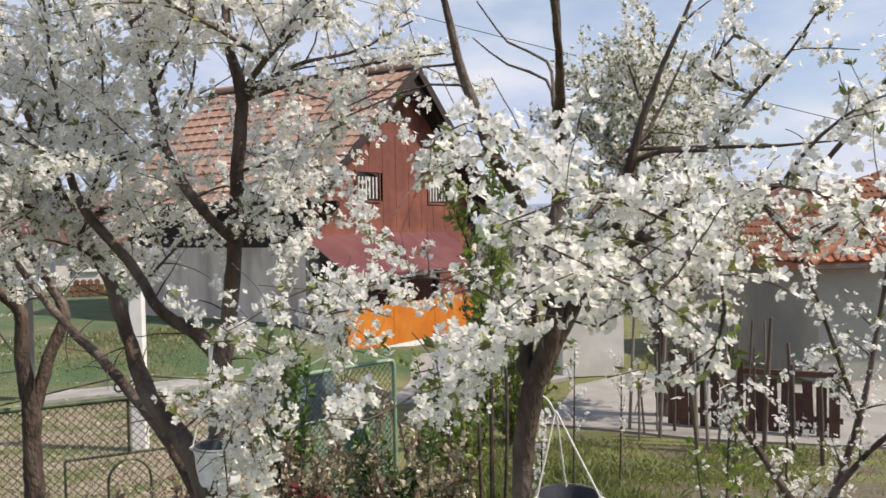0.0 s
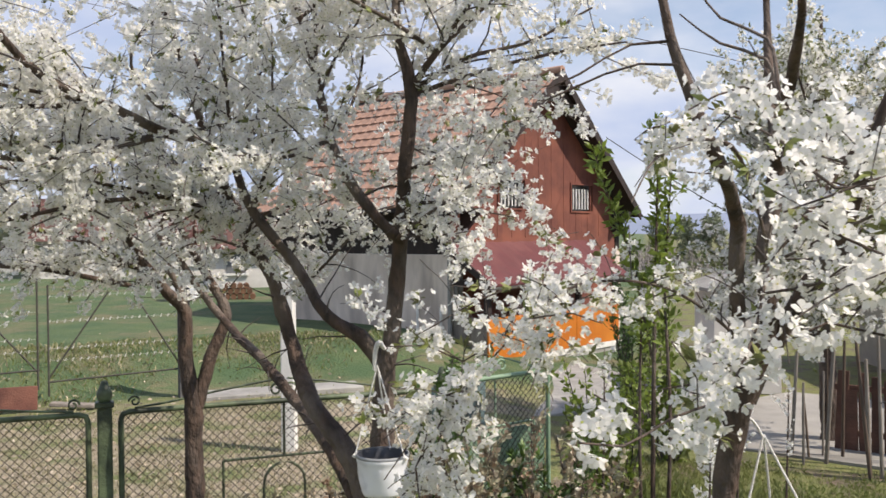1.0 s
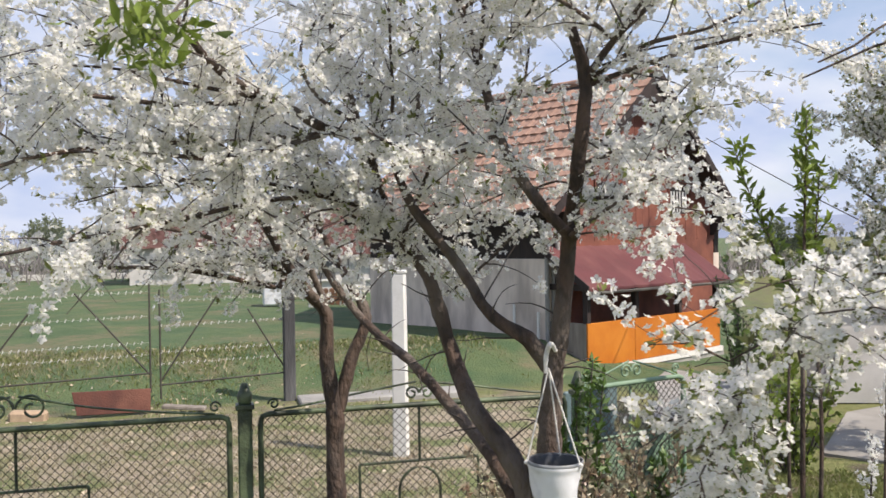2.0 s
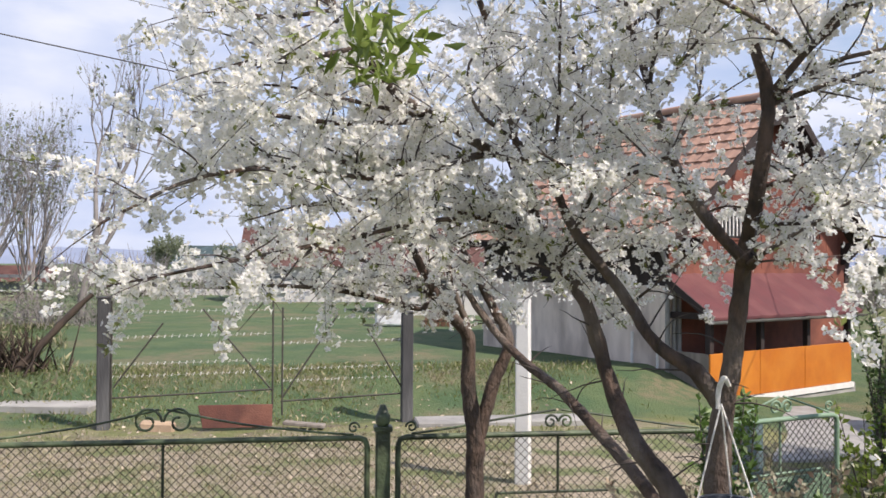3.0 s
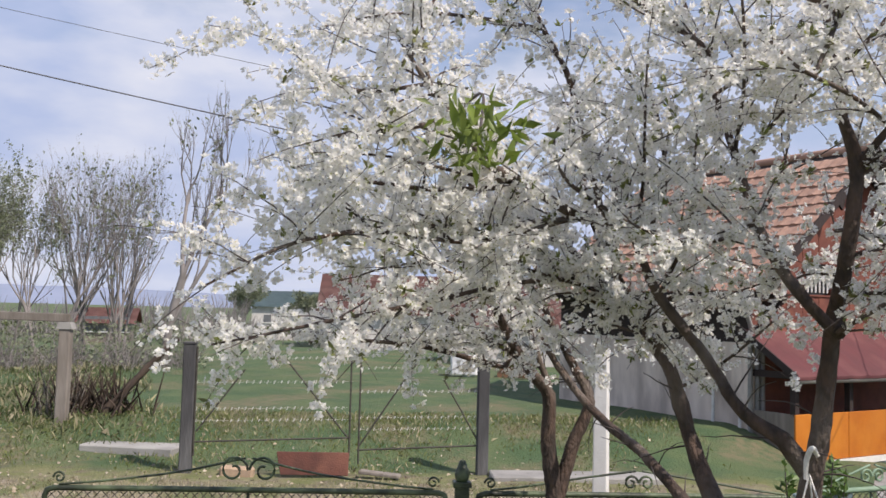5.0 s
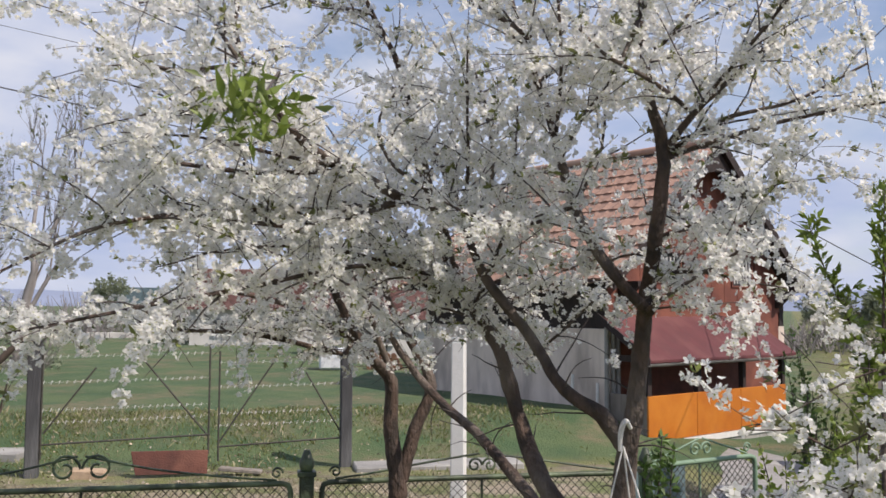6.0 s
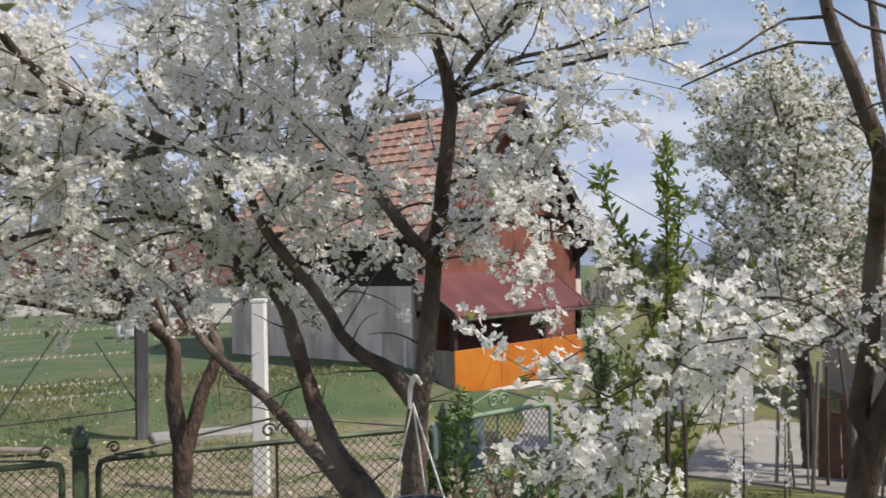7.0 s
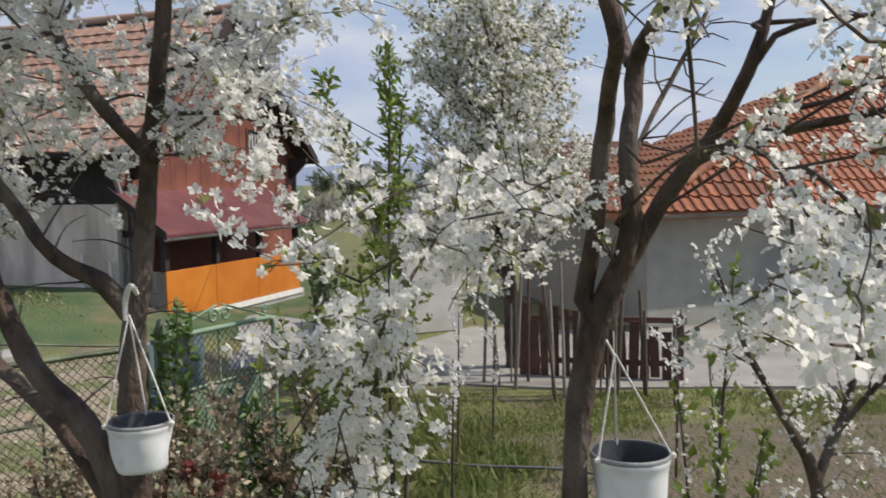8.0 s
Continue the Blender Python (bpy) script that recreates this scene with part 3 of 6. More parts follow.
    bmesh.ops.recalc_face_normals(bm, faces=bm.faces)
    porch = part("porch_roof", bm, RED_SHEET, h, "dark red sheet-metal lean-to roof")
    part("porch_gutter", gutter_x(-0.28, 5.0, -1.19, 1.36), CONCRETE, porch, "grey gutter")
    part("verge_trim", prism([(-1.2, 1.32), (0.02, 2.14), (0.02, 2.28), (-1.2, 1.47)], 0.03, axis=0), DARK_WOOD, porch, "", pose(-0.27, 0, 0))
    # rainwater pipe at the corner
    pipes = rods([straight((-0.06, -0.02, HB), (-0.06, -0.02, 2.0), 0.045), [(-0.06, -0.02, 1.98, 0.045), (-0.06, -0.05, 2.2, 0.045), (-0.3, -0.1, 2.6, 0.045), (-0.44, -0.1, 2.78, 0.045)], straight((0.1, -0.05, HB), (0.1, -0.05, 2.1), 0.04), straight((0.24, -0.06, HB), (0.22, -0.06, 2.3), 0.05)], 8)
    for y, top in ((0.84, 1.05), (0.2, 0.92)):
        part_mesh("wall_pole", rods([straight((-0.1, y, HB), (-0.08, y, top), 0.03)], 8), WHITE_PAINT, h, "short white pole against the wall")
    part_mesh("downpipe", pipes, CONCRETE, h, "light grey rainwater pipe", smooth=True)


def window_ring(a, b, z0, z1, w):
    bm = bmesh.new()
    for x0, x1, q0, q1 in ((a - w, a, z0 - w, z1 + w), (b, b + w, z0 - w, z1 + w), (a, b, z0 - w, z0), (a, b, z1, z1 + w)):
        boxed(bm, x0, x1, -0.03, 0.05, q0, q1)
    return bm


def gutter(x, y0, y1, side):
    bm = bmesh.new()
    prof = [(x + side * 0.02 + 0.075 * math.cos(a) * side + side * 0.06, EAVE - 0.06 - 0.075 * math.sin(a)) for a in np.linspace(0, math.pi, 7)]
    vs = [[bm.verts.new((px, y, pz)) for px, pz in prof] for y in (y0, y1)]
    for i in range(6):
        bm.faces.new((vs[0][i], vs[0][i + 1], vs[1][i + 1], vs[1][i]))
    bmesh.ops.solidify(bm, geom=bm.faces[:], thickness=0.006)
    return bm


def gutter_x(x0, x1, y, z):
    bm = bmesh.new()
    prof = [(y + 0.055 * math.cos(a), z - 0.055 * math.sin(a)) for a in np.linspace(0, math.pi, 7)]
    vs = [[bm.verts.new((x, py, pz)) for py, pz in prof] for x in (x0, x1)]
    for i in range(6):
        bm.faces.new((vs[0][i], vs[0][i + 1], vs[1][i + 1], vs[1][i]))
    bmesh.ops.solidify(bm, geom=bm.faces[:], thickness=0.006)
    return bm


make_farmhouse()


# ---- outbuilding with bright tiles ----
SHED = thing("outbuilding", "low hipped outbuilding with bright clay tiles and grey plaster", "building", (5.55, 14.2, -0.32), 10.0)
SW, SD, ST, SR = 17.0, 5.5, 1.98, 3.05


def make_outbuilding():
    h = SHED
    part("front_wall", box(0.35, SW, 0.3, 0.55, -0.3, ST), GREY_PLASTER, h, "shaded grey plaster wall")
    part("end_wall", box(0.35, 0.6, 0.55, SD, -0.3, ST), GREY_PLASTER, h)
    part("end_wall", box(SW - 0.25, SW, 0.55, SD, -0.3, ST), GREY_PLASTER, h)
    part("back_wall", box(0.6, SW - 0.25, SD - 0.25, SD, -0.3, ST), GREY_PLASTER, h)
    a, m = 7.2, SD / 2 + 0.15
    e = [(0, -0.05), (SW + 0.3, -0.05), (SW + 0.3, SD + 0.35), (0, SD + 0.35)]
    bm = bmesh.new()
    low = [bm.verts.new((x, y, ST)) for x, y in e]
    base = [bm.verts.new((x, y, ST - 0.1)) for x, y in e]
    top = [bm.verts.new((a, m, ST + SR)), bm.verts.new((SW + 0.3 - a, m, ST + SR))]
    for f in ((low[0], low[1], top[1], top[0]), (low[1], low[2], top[1]), (low[2], low[3], top[0], top[1]), (low[3], low[0], top[0]), tuple(base[::-1])):
        bm.faces.new(f)
    for i in range(4):
        bm.faces.new((base[i], base[(i + 1) % 4], low[(i + 1) % 4], low[i]))
    bmesh.ops.recalc_face_normals(bm, faces=bm.faces)
    part("roof", bm, NEW_TILE, h, "bright orange-red clay roof")
    part("gutter", gutter_x(0, SW + 0.3, -0.11, ST - 0.02), CONCRETE, h, "grey gutter")


make_outbuilding()


# ---- fence along the lane ----
FENCE_DIR = (0.845, 0.536)
FENCE_TURN = math.degrees(math.atan2(0.536, 0.845))


def scroll(cx, cz, r, side, y=0.0, thick=0.008):
    """A wrought spiral."""
    pts = []
    for k in range(22):
        a = k / 21 * 2.6 * math.pi
        q = r * (1 - 0.75 * k / 21)
        pts.append((cx + side * (r - q * math.cos(a)) - side * r, y, cz + q * math.sin(a) * 1.0, thick))
    return pts


def chain_link(w, z0, z1, pitch=0.051, r=0.0033, x0=0.0):
    """Zigzag diamond mesh between two heights."""
    s = Soup()
    n = int(w / pitch)
    rows = max(2, int((z1 - z0) / pitch))
    p = w / n
    for i in range(n):
        zig = []
        for k in range(rows + 1):
            x = x0 + (i + (0.0 if k % 2 == 0 else 1.0)) * p
            zig.append((x, 0.003 * (1 if k % 2 else -1), z0 + (z1 - z0) * k / rows, r))
        tube(s, np.array(zig), 3, cap=False)
        zig = [(x0 + (i + (1.0 if k % 2 == 0 else 0.0)) * p, 0.003 * (1 if k % 2 else -1), q[2], r) for k, q in enumerate(zig)]
        tube(s, np.array(zig), 3, cap=False)
    return s.mesh("mesh")


def fence_panel(name, w, at, turn, paint, label, rail=1.33, curl=0.05, category="fence panel", group="", solid=False):
    ob = thing(name, label, category, at, turn, group)
    c = 0.05
    z0 = 0.12
    frame_path = [(0, 0, rail - c, 0.017), (0.012, 0, rail - 0.012, 0.017), (c, 0, rail, 0.017), (w - c, 0, rail, 0.017), (w - 0.012, 0, rail - 0.012, 0.017), (w, 0, rail - c, 0.017)]
    part_mesh("top_rail", rods([frame_path], 8), paint, ob, smooth=True)
    for x in (0, w):
        part_mesh("stile", rods([straight((x, 0, z0), (x, 0, rail - c), 0.017)], 8), paint, ob, smooth=True)
    part_mesh("bottom_rail", rods([straight((0, 0, z0), (w, 0, z0), 0.017)], 8), paint, ob, smooth=True)
    part_mesh("wire_mesh", chain_link(w - 0.03, z0, rail - 0.01, x0=0.015), WIRE, ob, "diamond wire mesh")
    m = w / 2
    k = rail - 0.35
    part_mesh("centre_bar", rods([straight((m, 0.01, rail), (m, 0.01, k), 0.009)], 6), paint, ob)
    part_mesh("ornament_bar", rods([straight((m - 0.38, 0.01, 0.5), (m - 0.38, 0.01, k), 0.009), straight((m - 0.38, 0.01, k), (m + 0.38, 0.01, k), 0.009), straight((m + 0.38, 0.01, k), (m + 0.38, 0.01, 0.5), 0.009)], 6), paint, ob)
    arch = [(m - 0.13, 0.01, 0.5, 0.009)] + [(m - 0.13 * math.cos(a), 0.01, k - 0.17 + 0.13 * math.sin(a), 0.009) for a in np.linspace(0, math.pi, 9)] + [(m + 0.13, 0.01, 0.5, 0.009)]
    part_mesh("ornament_arch", rods([arch], 6), paint, ob)
    part_mesh("lower_bar", rods([straight((0, 0.01, 0.5), (w, 0.01, 0.5), 0.009)], 6), paint, ob)
    # sagging top rod with its pair of scrolls
    for sgn in (-1, 1):
        x_end = m + sgn * (m - 0.08)
        rod = [(m + sgn * 0.02, 0, rail + 0.1 + curl, 0.007), (m + sgn * 0.35 * m, 0, rail + 0.1, 0.007), (m + sgn * 0.7 * m, 0, rail + 0.045, 0.007), (x_end, 0, rail + 0.02, 0.007)]
        part_mesh("crest_rod", rods([rod], 6), paint, ob)
        part_mesh("scroll", rods([scroll(m + sgn * curl * 1.05, rail + 0.03 + curl, curl, sgn)], 6), paint, ob, "wrought scroll")
        part_mesh("end_scroll", rods([scroll(x_end, rail + 0.06, 0.035, -sgn, thick=0.007)], 6), paint, ob)
    return ob


def along(s, off=0.0):
    return (-2.5 + FENCE_DIR[0] * s - FENCE_DIR[1] * off, 4.6 + FENCE_DIR[1] * s + FENCE_DIR[0] * off, 0.0)


fence_panel("mesh_fence", 2.33, along(-2.42), FENCE_TURN, GREEN_PAINT, "green wrought gate leaf with diamond wire mesh and scrolled crest", curl=0.085, group="lane fence")
fence_panel("mesh_fence", 1.95, along(0.09), FENCE_TURN, GREEN_PAINT, "green wrought fence panel with wire mesh and small scrolls", curl=0.045, group="lane fence")


def fence_post(at, h, r, paint, label, ball=0.045):
    ob = thing("fence_post", label, "post", at, FENCE_TURN, "lane fence posts")
    part("shaft", box(-r, r, -r, r, -0.2, h - 0.1, 0.008), paint, ob)
    bm = bmesh.new()
    bmesh.ops.create_uvsphere(bm, u_segments=12, v_segments=8, radius=ball)
    for v in bm.verts:
        v.co.z = v.co.z * 1.25 + (0.03 if v.co.z > ball * 0.85 else 0)
    part("finial", bm, paint, ob, "pointed ball finial", pose(0, 0, h - 0.06), True)
    part("collar", box(-r - 0.012, r + 0.012, -r - 0.012, r + 0.012, h - 0.13, h - 0.1, 0.004), paint, ob)


fence_post(along(0), 1.5, 0.042, GREEN_PAINT, "square green gate post with a pointed ball finial")
fence_post(along(2.13), 1.46, 0.036, GREEN_PAINT, "square green fence post with a ball finial")
fence_post((-4.69, 3.02, 0), 1.87, 0.036, BROWN_PAINT, "tall brown rusty gate post with a round finial", 0.05)

GATE = fence_panel("garden_gate", 1.03, (-0.72, 5.72, 0), math.degrees(math.atan2(0.8, 0.65)), LIGHT_GREEN, "closed light green garden gate with mesh and scrolled crest", rail=1.36, curl=0.05, category="gate")
part("lower_panel", box(0.03, 1.0, 0.012, 0.02, 0.14, 0.98), LIGHT_GREEN, GATE, "light green sheet")
fence_panel("gate_leaf", 1.6, (-4.82, 2.95, 0), 192.0, LIGHT_GREEN, "light green gate leaf standing open beside the brown post", rail=1.74, curl=0.06, category="gate")


# ---- lane side and field gate ----
def field_post(at, h, r, mat, label, lean=(0, 0)):
    ob = thing("field_post", label, "post", at, 35.0, "field gate posts")
    bm = box(-r, r, -r, r, -0.3, h, 0.012)
    for v in bm.verts:
        v.co.x += lean[0] * max(v.co.z, 0)
        v.co.y += lean[1] * max(v.co.z, 0)
    part("shaft", bm, mat, ob)
    part("cap", box(-r - 0.01 + lean[0] * h, r + 0.01 + lean[0] * h, -r - 0.01 + lean[1] * h, r + 0.01 + lean[1] * h, h, h + 0.03, 0.006), mat, ob)


FPL, FPR, FPM = Vector((-9.53, 9.42, 0.2)), Vector((-6.04, 11.95, 0.02)), Vector((-7.61, 10.81, 0.1))
field_post(FPL, 1.65, 0.085, POST_GREY, "dark weathered wooden gate post by the field")
field_post(FPR, 1.6, 0.085, POST_GREY, "dark weathered wooden gate post by the field")


def field_gate():
    rng = np.random.default_rng(11)
    turn = math.degrees(math.atan2(FPR.y - FPL.y, FPR.x - FPL.x))
    for a, b, lab in ((FPL, FPM, "left"), (FPM, FPR, "right")):
        w = (b - a).length - 0.1
        at = a + (b - a).normalized() * 0.08
        ob = thing("field_gate", "sagging field gate of thin rusty rods and woven wire", "gate", at, turn, "field gate leaves")
        part_mesh("frame_rod", rods([straight((0, 0, 0.25), (w, 0, 0.33), 0.014)], 6), WIRE, ob)
        for x in (0.02, w - 0.02):
            part_mesh("upright", rods([straight((x, 0, 0.05), (x, 0, 1.62), 0.016)], 6), WIRE, ob)
        inner = w - 0.02 if lab == "left" else 0.02
        outer = 0.05 if lab == "left" else w - 0.05
        part_mesh("brace", rods([straight((inner, 0.01, 0.3), (inner + (outer - inner) * 0.45, 0.01, 1.5), 0.014)], 6), WIRE, ob)
        part_mesh("brace", rods([straight((outer, 0.01, 0.4), (outer + (inner - outer) * 0.3, 0.01, 1.3), 0.014)], 6), WIRE, ob)
        for z in (0.55, 0.72, 1.1, 1.45):
            s = Soup()
            n = int(w / 0.1)
            for k in range(n):
                x = 0.03 + k * 0.1
                tube(s, np.array([(x, 0, z + 0.02 * x - 0.022, 0.006), (x + 0.02, 0, z + 0.02 * x + 0.024, 0.006)]), 3)
            tube(s, np.array([(0, 0, z, 0.0012), (w, 0, z + 0.02 * w, 0.0012)]), 3)
            part_mesh("woven_wire", s.mesh("woven"), WHITE_PAINT, ob, "pale woven wire strand")


field_gate()

bm = bmesh.new()
boxed(bm, 0, 1.05, -0.02, 0.02, 0, 0.31, 0.006)
for v in bm.verts:
    v.co.y += 0.3 * v.co.z + 0.02 * math.sin(9 * v.co.x)
    v.co.x += 0.25 * (0.36 - v.co.z) * (v.co.x < 0.5)
solo("rusty_sheet", bm, RUST, "rust-red metal sheet leaning at the foot of the gate", "metal sheet", pose(-8.36, 9.98, 0.03, 0, 0, 32))
solo("plank", box(0, 0.6, -0.08, 0.08, 0, 0.05, 0.01), OLD_WOOD, "short grey plank lying on the grass", "plank", pose(-7.33, 10.62, 0.07, 0, 4, 20))
solo("concrete_slab", box(0, 1.55, -0.45, 0.45, -0.25, 0.09, 0.02), CONCRETE, "pale concrete slab across the roadside ditch", "slab", pose(-12.05, 9.9, float(lie(np.float64(-11.5), np.float64(10.0))) - 0.05, 0, 0, 21))
solo("concrete_slab", box(-1.3, 1.2, -0.28, 0.28, -0.2, 0.1, 0.02), CONCRETE, "pale concrete culvert edge in the grass", "slab", pose(-4.7, 12.45, float(lie(np.float64(-4.7), np.float64(12.45))) - 0.03, 0, 0, 33))

solo("stone_block", box(-0.24, 0.24, -0.1, 0.1, -0.05, 0.13, 0.03), STRAW_STONE, "tan stone block lying by the gate post", "stone", pose(-8.85, 9.75, float(lie(np.float64(-8.85), np.float64(9.75))), 0, 3, 30))
so = Soup()
tube(so, smooth_path([(-13.2, 10.75, 0.2, 0.075), (-12.87, 11.1, 0.76, 0.07), (-12.45, 11.57, 1.46, 0.055), (-12.2, 11.8, 1.8, 0.04)], 0.1), 8, rough=0.1, rng=np.random.default_rng(3))
tagged(part_mesh("leaning_log", so.mesh("log"), DARK_STAKE, None, smooth=True), "dark crooked log leaning in the brushwood heap", "log")

ob = thing("concrete_post", "white painted roadside post standing in the verge", "post", (-3.2, 9.1, 0.0), 10)
bm = box(-0.082, 0.082, -0.072, 0.072, -0.2, 2.0, 0.015)
for v in bm.verts:
    v.co.x *= 1 - 0.06 * v.co.z
part("shaft", bm, WHITE_PAINT, ob)
part("cap", box(-0.08, 0.08, -0.074, 0.074, 2.0, 2.04, 0.008), WHITE_PAINT, ob)

ob = thing("yard_post", "grey weathered post carrying a horizontal beam", "post", (-13.09, 10.08, 0.1), 30)
bm = box(-0.1, 0.1, -0.08, 0.08, -0.3, 1.85, 0.015)
part("shaft", bm, OLD_WOOD, ob)
part("cap", prism([(-0.14, 1.85), (0.14, 1.85), (0.1, 1.97), (-0.1, 1.97)], 0.2), CONCRETE, ob)
solo("beam", box(-6.5, 0.05, -0.06, 0.06, -0.07, 0.07, 0.01), OLD_WOOD, "long pale horizontal beam resting on the post", "beam", pose(-13.1, 10.1, 2.14, 0, 1, 38))
solo("edging_board", box(-2.5, 0, -0.04, 0.04, 0, 0.16, 0.01), CONCRETE, "pale edging along the yard grass", "edging", pose(-13.2, 10.0, 0.08, 0, 0, 30))


# ---- buckets on cords ----
def bucket(at, knot, radius, depth, label, hook=True):
    ob = thing("hanging_bucket", label, "bucket", at, 0, "buckets hung in the trees")
    bm = bmesh.new()
    prof = [(0.0, -depth), (radius * 0.74, -depth), (radius * 0.79, -depth + 0.012)] + [(radius * (0.8 + 0.18 * k / 6), -depth + 0.02 + (depth - 0.045) * k / 6) for k in range(1, 7)] + [(radius * 1.01, -0.02), (radius * 1.01, 0.0), (radius * 0.99, 0.002)]
    spin(bm, prof)
    dent(bm, depth)
    part("shell", bm, BUCKET_WHITE, ob, "", None, True)
    bm = bmesh.new()
    spin(bm, [(radius * (0.98 - 0.2 * k / 6), -(depth - 0.03) * k / 6) for k in range(7)] + [(0.0, -depth + 0.03)])
    dent(bm, depth)
    part("inside", bm, BUCKET_DARK, ob, "inside of the bucket, shade painted into its dark colour", None, True)
    bm = bmesh.new()
    spin(bm, [(radius * 0.985, 0.004), (radius * 1.025, 0.004), (radius * 1.025, -0.006), (radius * 1.012, -0.009)])
    part("rim", bm, RIM_GREY, ob, "thin grey rim", None, True)
    k = Vector(knot) - Vector(at)
    for a in (200, 340, 90):
        x, y = radius * 1.05 * math.cos(radians(a)), radius * 1.05 * math.sin(radians(a))
        part_mesh("cord", rods([straight((x, y, -0.01), tuple(k), 0.0035)], 5), ROPE, ob, "white cord")
        bm = bmesh.new()
        bmesh.ops.create_icosphere(bm, subdivisions=1, radius=0.011)
        part("knot", bm, ROPE, ob, "", pose(x, y, -0.005))
    if hook:
        loop = [(k.x - 0.012, k.y, k.z - 0.02, 0.007), (k.x - 0.008, k.y, k.z + 0.05, 0.01), (k.x + 0.012, k.y - 0.01, k.z + 0.095, 0.01), (k.x + 0.026, k.y + 0.02, k.z + 0.065, 0.008)]
        part_mesh("hook", rods([loop], 8, 0.01), ROPE, ob, "thick white cord loop", smooth=True)
    else:
        part_mesh("hook", rods([[(k.x, k.y, k.z - 0.01, 0.004), (k.x - 0.03, k.y - 0.01, k.z + 0.04, 0.004), (k.x - 0.075, k.y - 0.04, k.z + 0.07, 0.004)]], 6, 0.01), ROPE, ob, "white cord tied round the trunk", smooth=True)


def dent(bm, depth):
    """Presses a bucket slightly out of round, more towards its foot."""
    for v in bm.verts:
        a = math.atan2(v.co.y, v.co.x)
        w = 0.04 * math.sin(3 * a + 22 * v.co.z) + 0.025 * math.sin(5 * a - 31 * v.co.z + 1)
        w = 1 + w * min(1.0, -v.co.z / (0.6 * depth))
        v.co.x, v.co.y = v.co.x * w, v.co.y * w


def spin(bm, prof, n=28):
    rings = []
    for r, z in prof:
        if r < 1e-6:
            rings.append([bm.verts.new((0, 0, z))])
        else:
            rings.append([bm.verts.new((r * math.cos(2 * math.pi * k / n), r * math.sin(2 * math.pi * k / n), z)) for k in range(n)])
    for a, b in zip(rings, rings[1:]):
        for k in range(n):
            q = (k + 1) % n
            if len(a) == 1:
                bm.faces.new((a[0], b[k], b[q]))
            elif len(b) == 1:
                bm.faces.new((a[k], a[q], b[0]))
            else:
                bm.faces.new((a[k], a[q], b[q], b[k]))
    bmesh.ops.recalc_face_normals(bm, faces=bm.faces)


bucket((-0.395, 3.312, 1.497), (-0.42, 3.332, 1.849), 0.106, 0.16, "small white plastic bucket hung by cords from a limb")
bucket((1.0, 2.52, 1.535), (0.965, 2.54, 1.80), 0.105, 0.2, "white plastic bucket hanging on three white cords", False)


# ---- blossoming trees ----
def grow_twigs(path, rng, per_m, length, rmax=0.03, droop=0.0, lift=0.5, start=0.0):
    """Side twigs springing from a limb where it is thinner than rmax."""
    twigs = []
    p = path[:, :3]
    seg = np.linalg.norm(np.diff(p, axis=0), axis=1)
    total = seg.sum()
    cum = np.concatenate([[0], np.cumsum(seg)])
    for s in np.arange(start + rng.uniform(0, 1 / per_m), total, 1 / per_m):
        s = min(total, s + rng.uniform(-0.4, 0.4) / per_m)
        i = max(0, min(np.searchsorted(cum, s) - 1, len(p) - 2))
        if path[i, 3] > rmax:
            continue
        t = unit(p[i + 1] - p[i])
        d = unit(unit(rng.normal(size=3)) * 0.9 + t * 0.55 + np.array([0, 0, lift]))
        L = length * rng.uniform(0.45, 1.2)
        n = 6
        u = np.linspace(0, 1, n)
        bow = np.cross(d, unit(rng.normal(size=3))) * rng.uniform(0.1, 0.34) * L
        q = p[i][None] + u[:, None] * L * d[None] + (u**2)[:, None] * bow[None]
        q[:, 2] += -droop * u**2 * L
        q += np.cumsum(rng.normal(0, 0.07 * L / n, (n, 3)), axis=0)
        r = np.linspace(min(path[i, 3] * 0.55, 0.0046), 0.0011, n)
        twigs.append(np.concatenate([q, r[:, None]], 1))
    return twigs


def points_on(twigs, spacing, rng):
    """Places along twigs with their directions."""
    at, way = [], []
    for q in twigs:
        p = q[:, :3]
        seg = np.diff(p, axis=0)
        ln = np.linalg.norm(seg, axis=1)
        cum = np.concatenate([[0], np.cumsum(ln)])
        s = np.arange(0.03, cum[-1], spacing) + rng.uniform(-0.3, 0.3) * spacing
        s = np.clip(s, 0, cum[-1] - 1e-4)
        i = np.clip(np.searchsorted(cum, s) - 1, 0, len(seg) - 1)
        at.append(p[i] + seg[i] * ((s - cum[i]) / (ln[i] + 1e-9))[:, None])
        way.append(unit(seg[i]))
    return np.concatenate(at), np.concatenate(way)


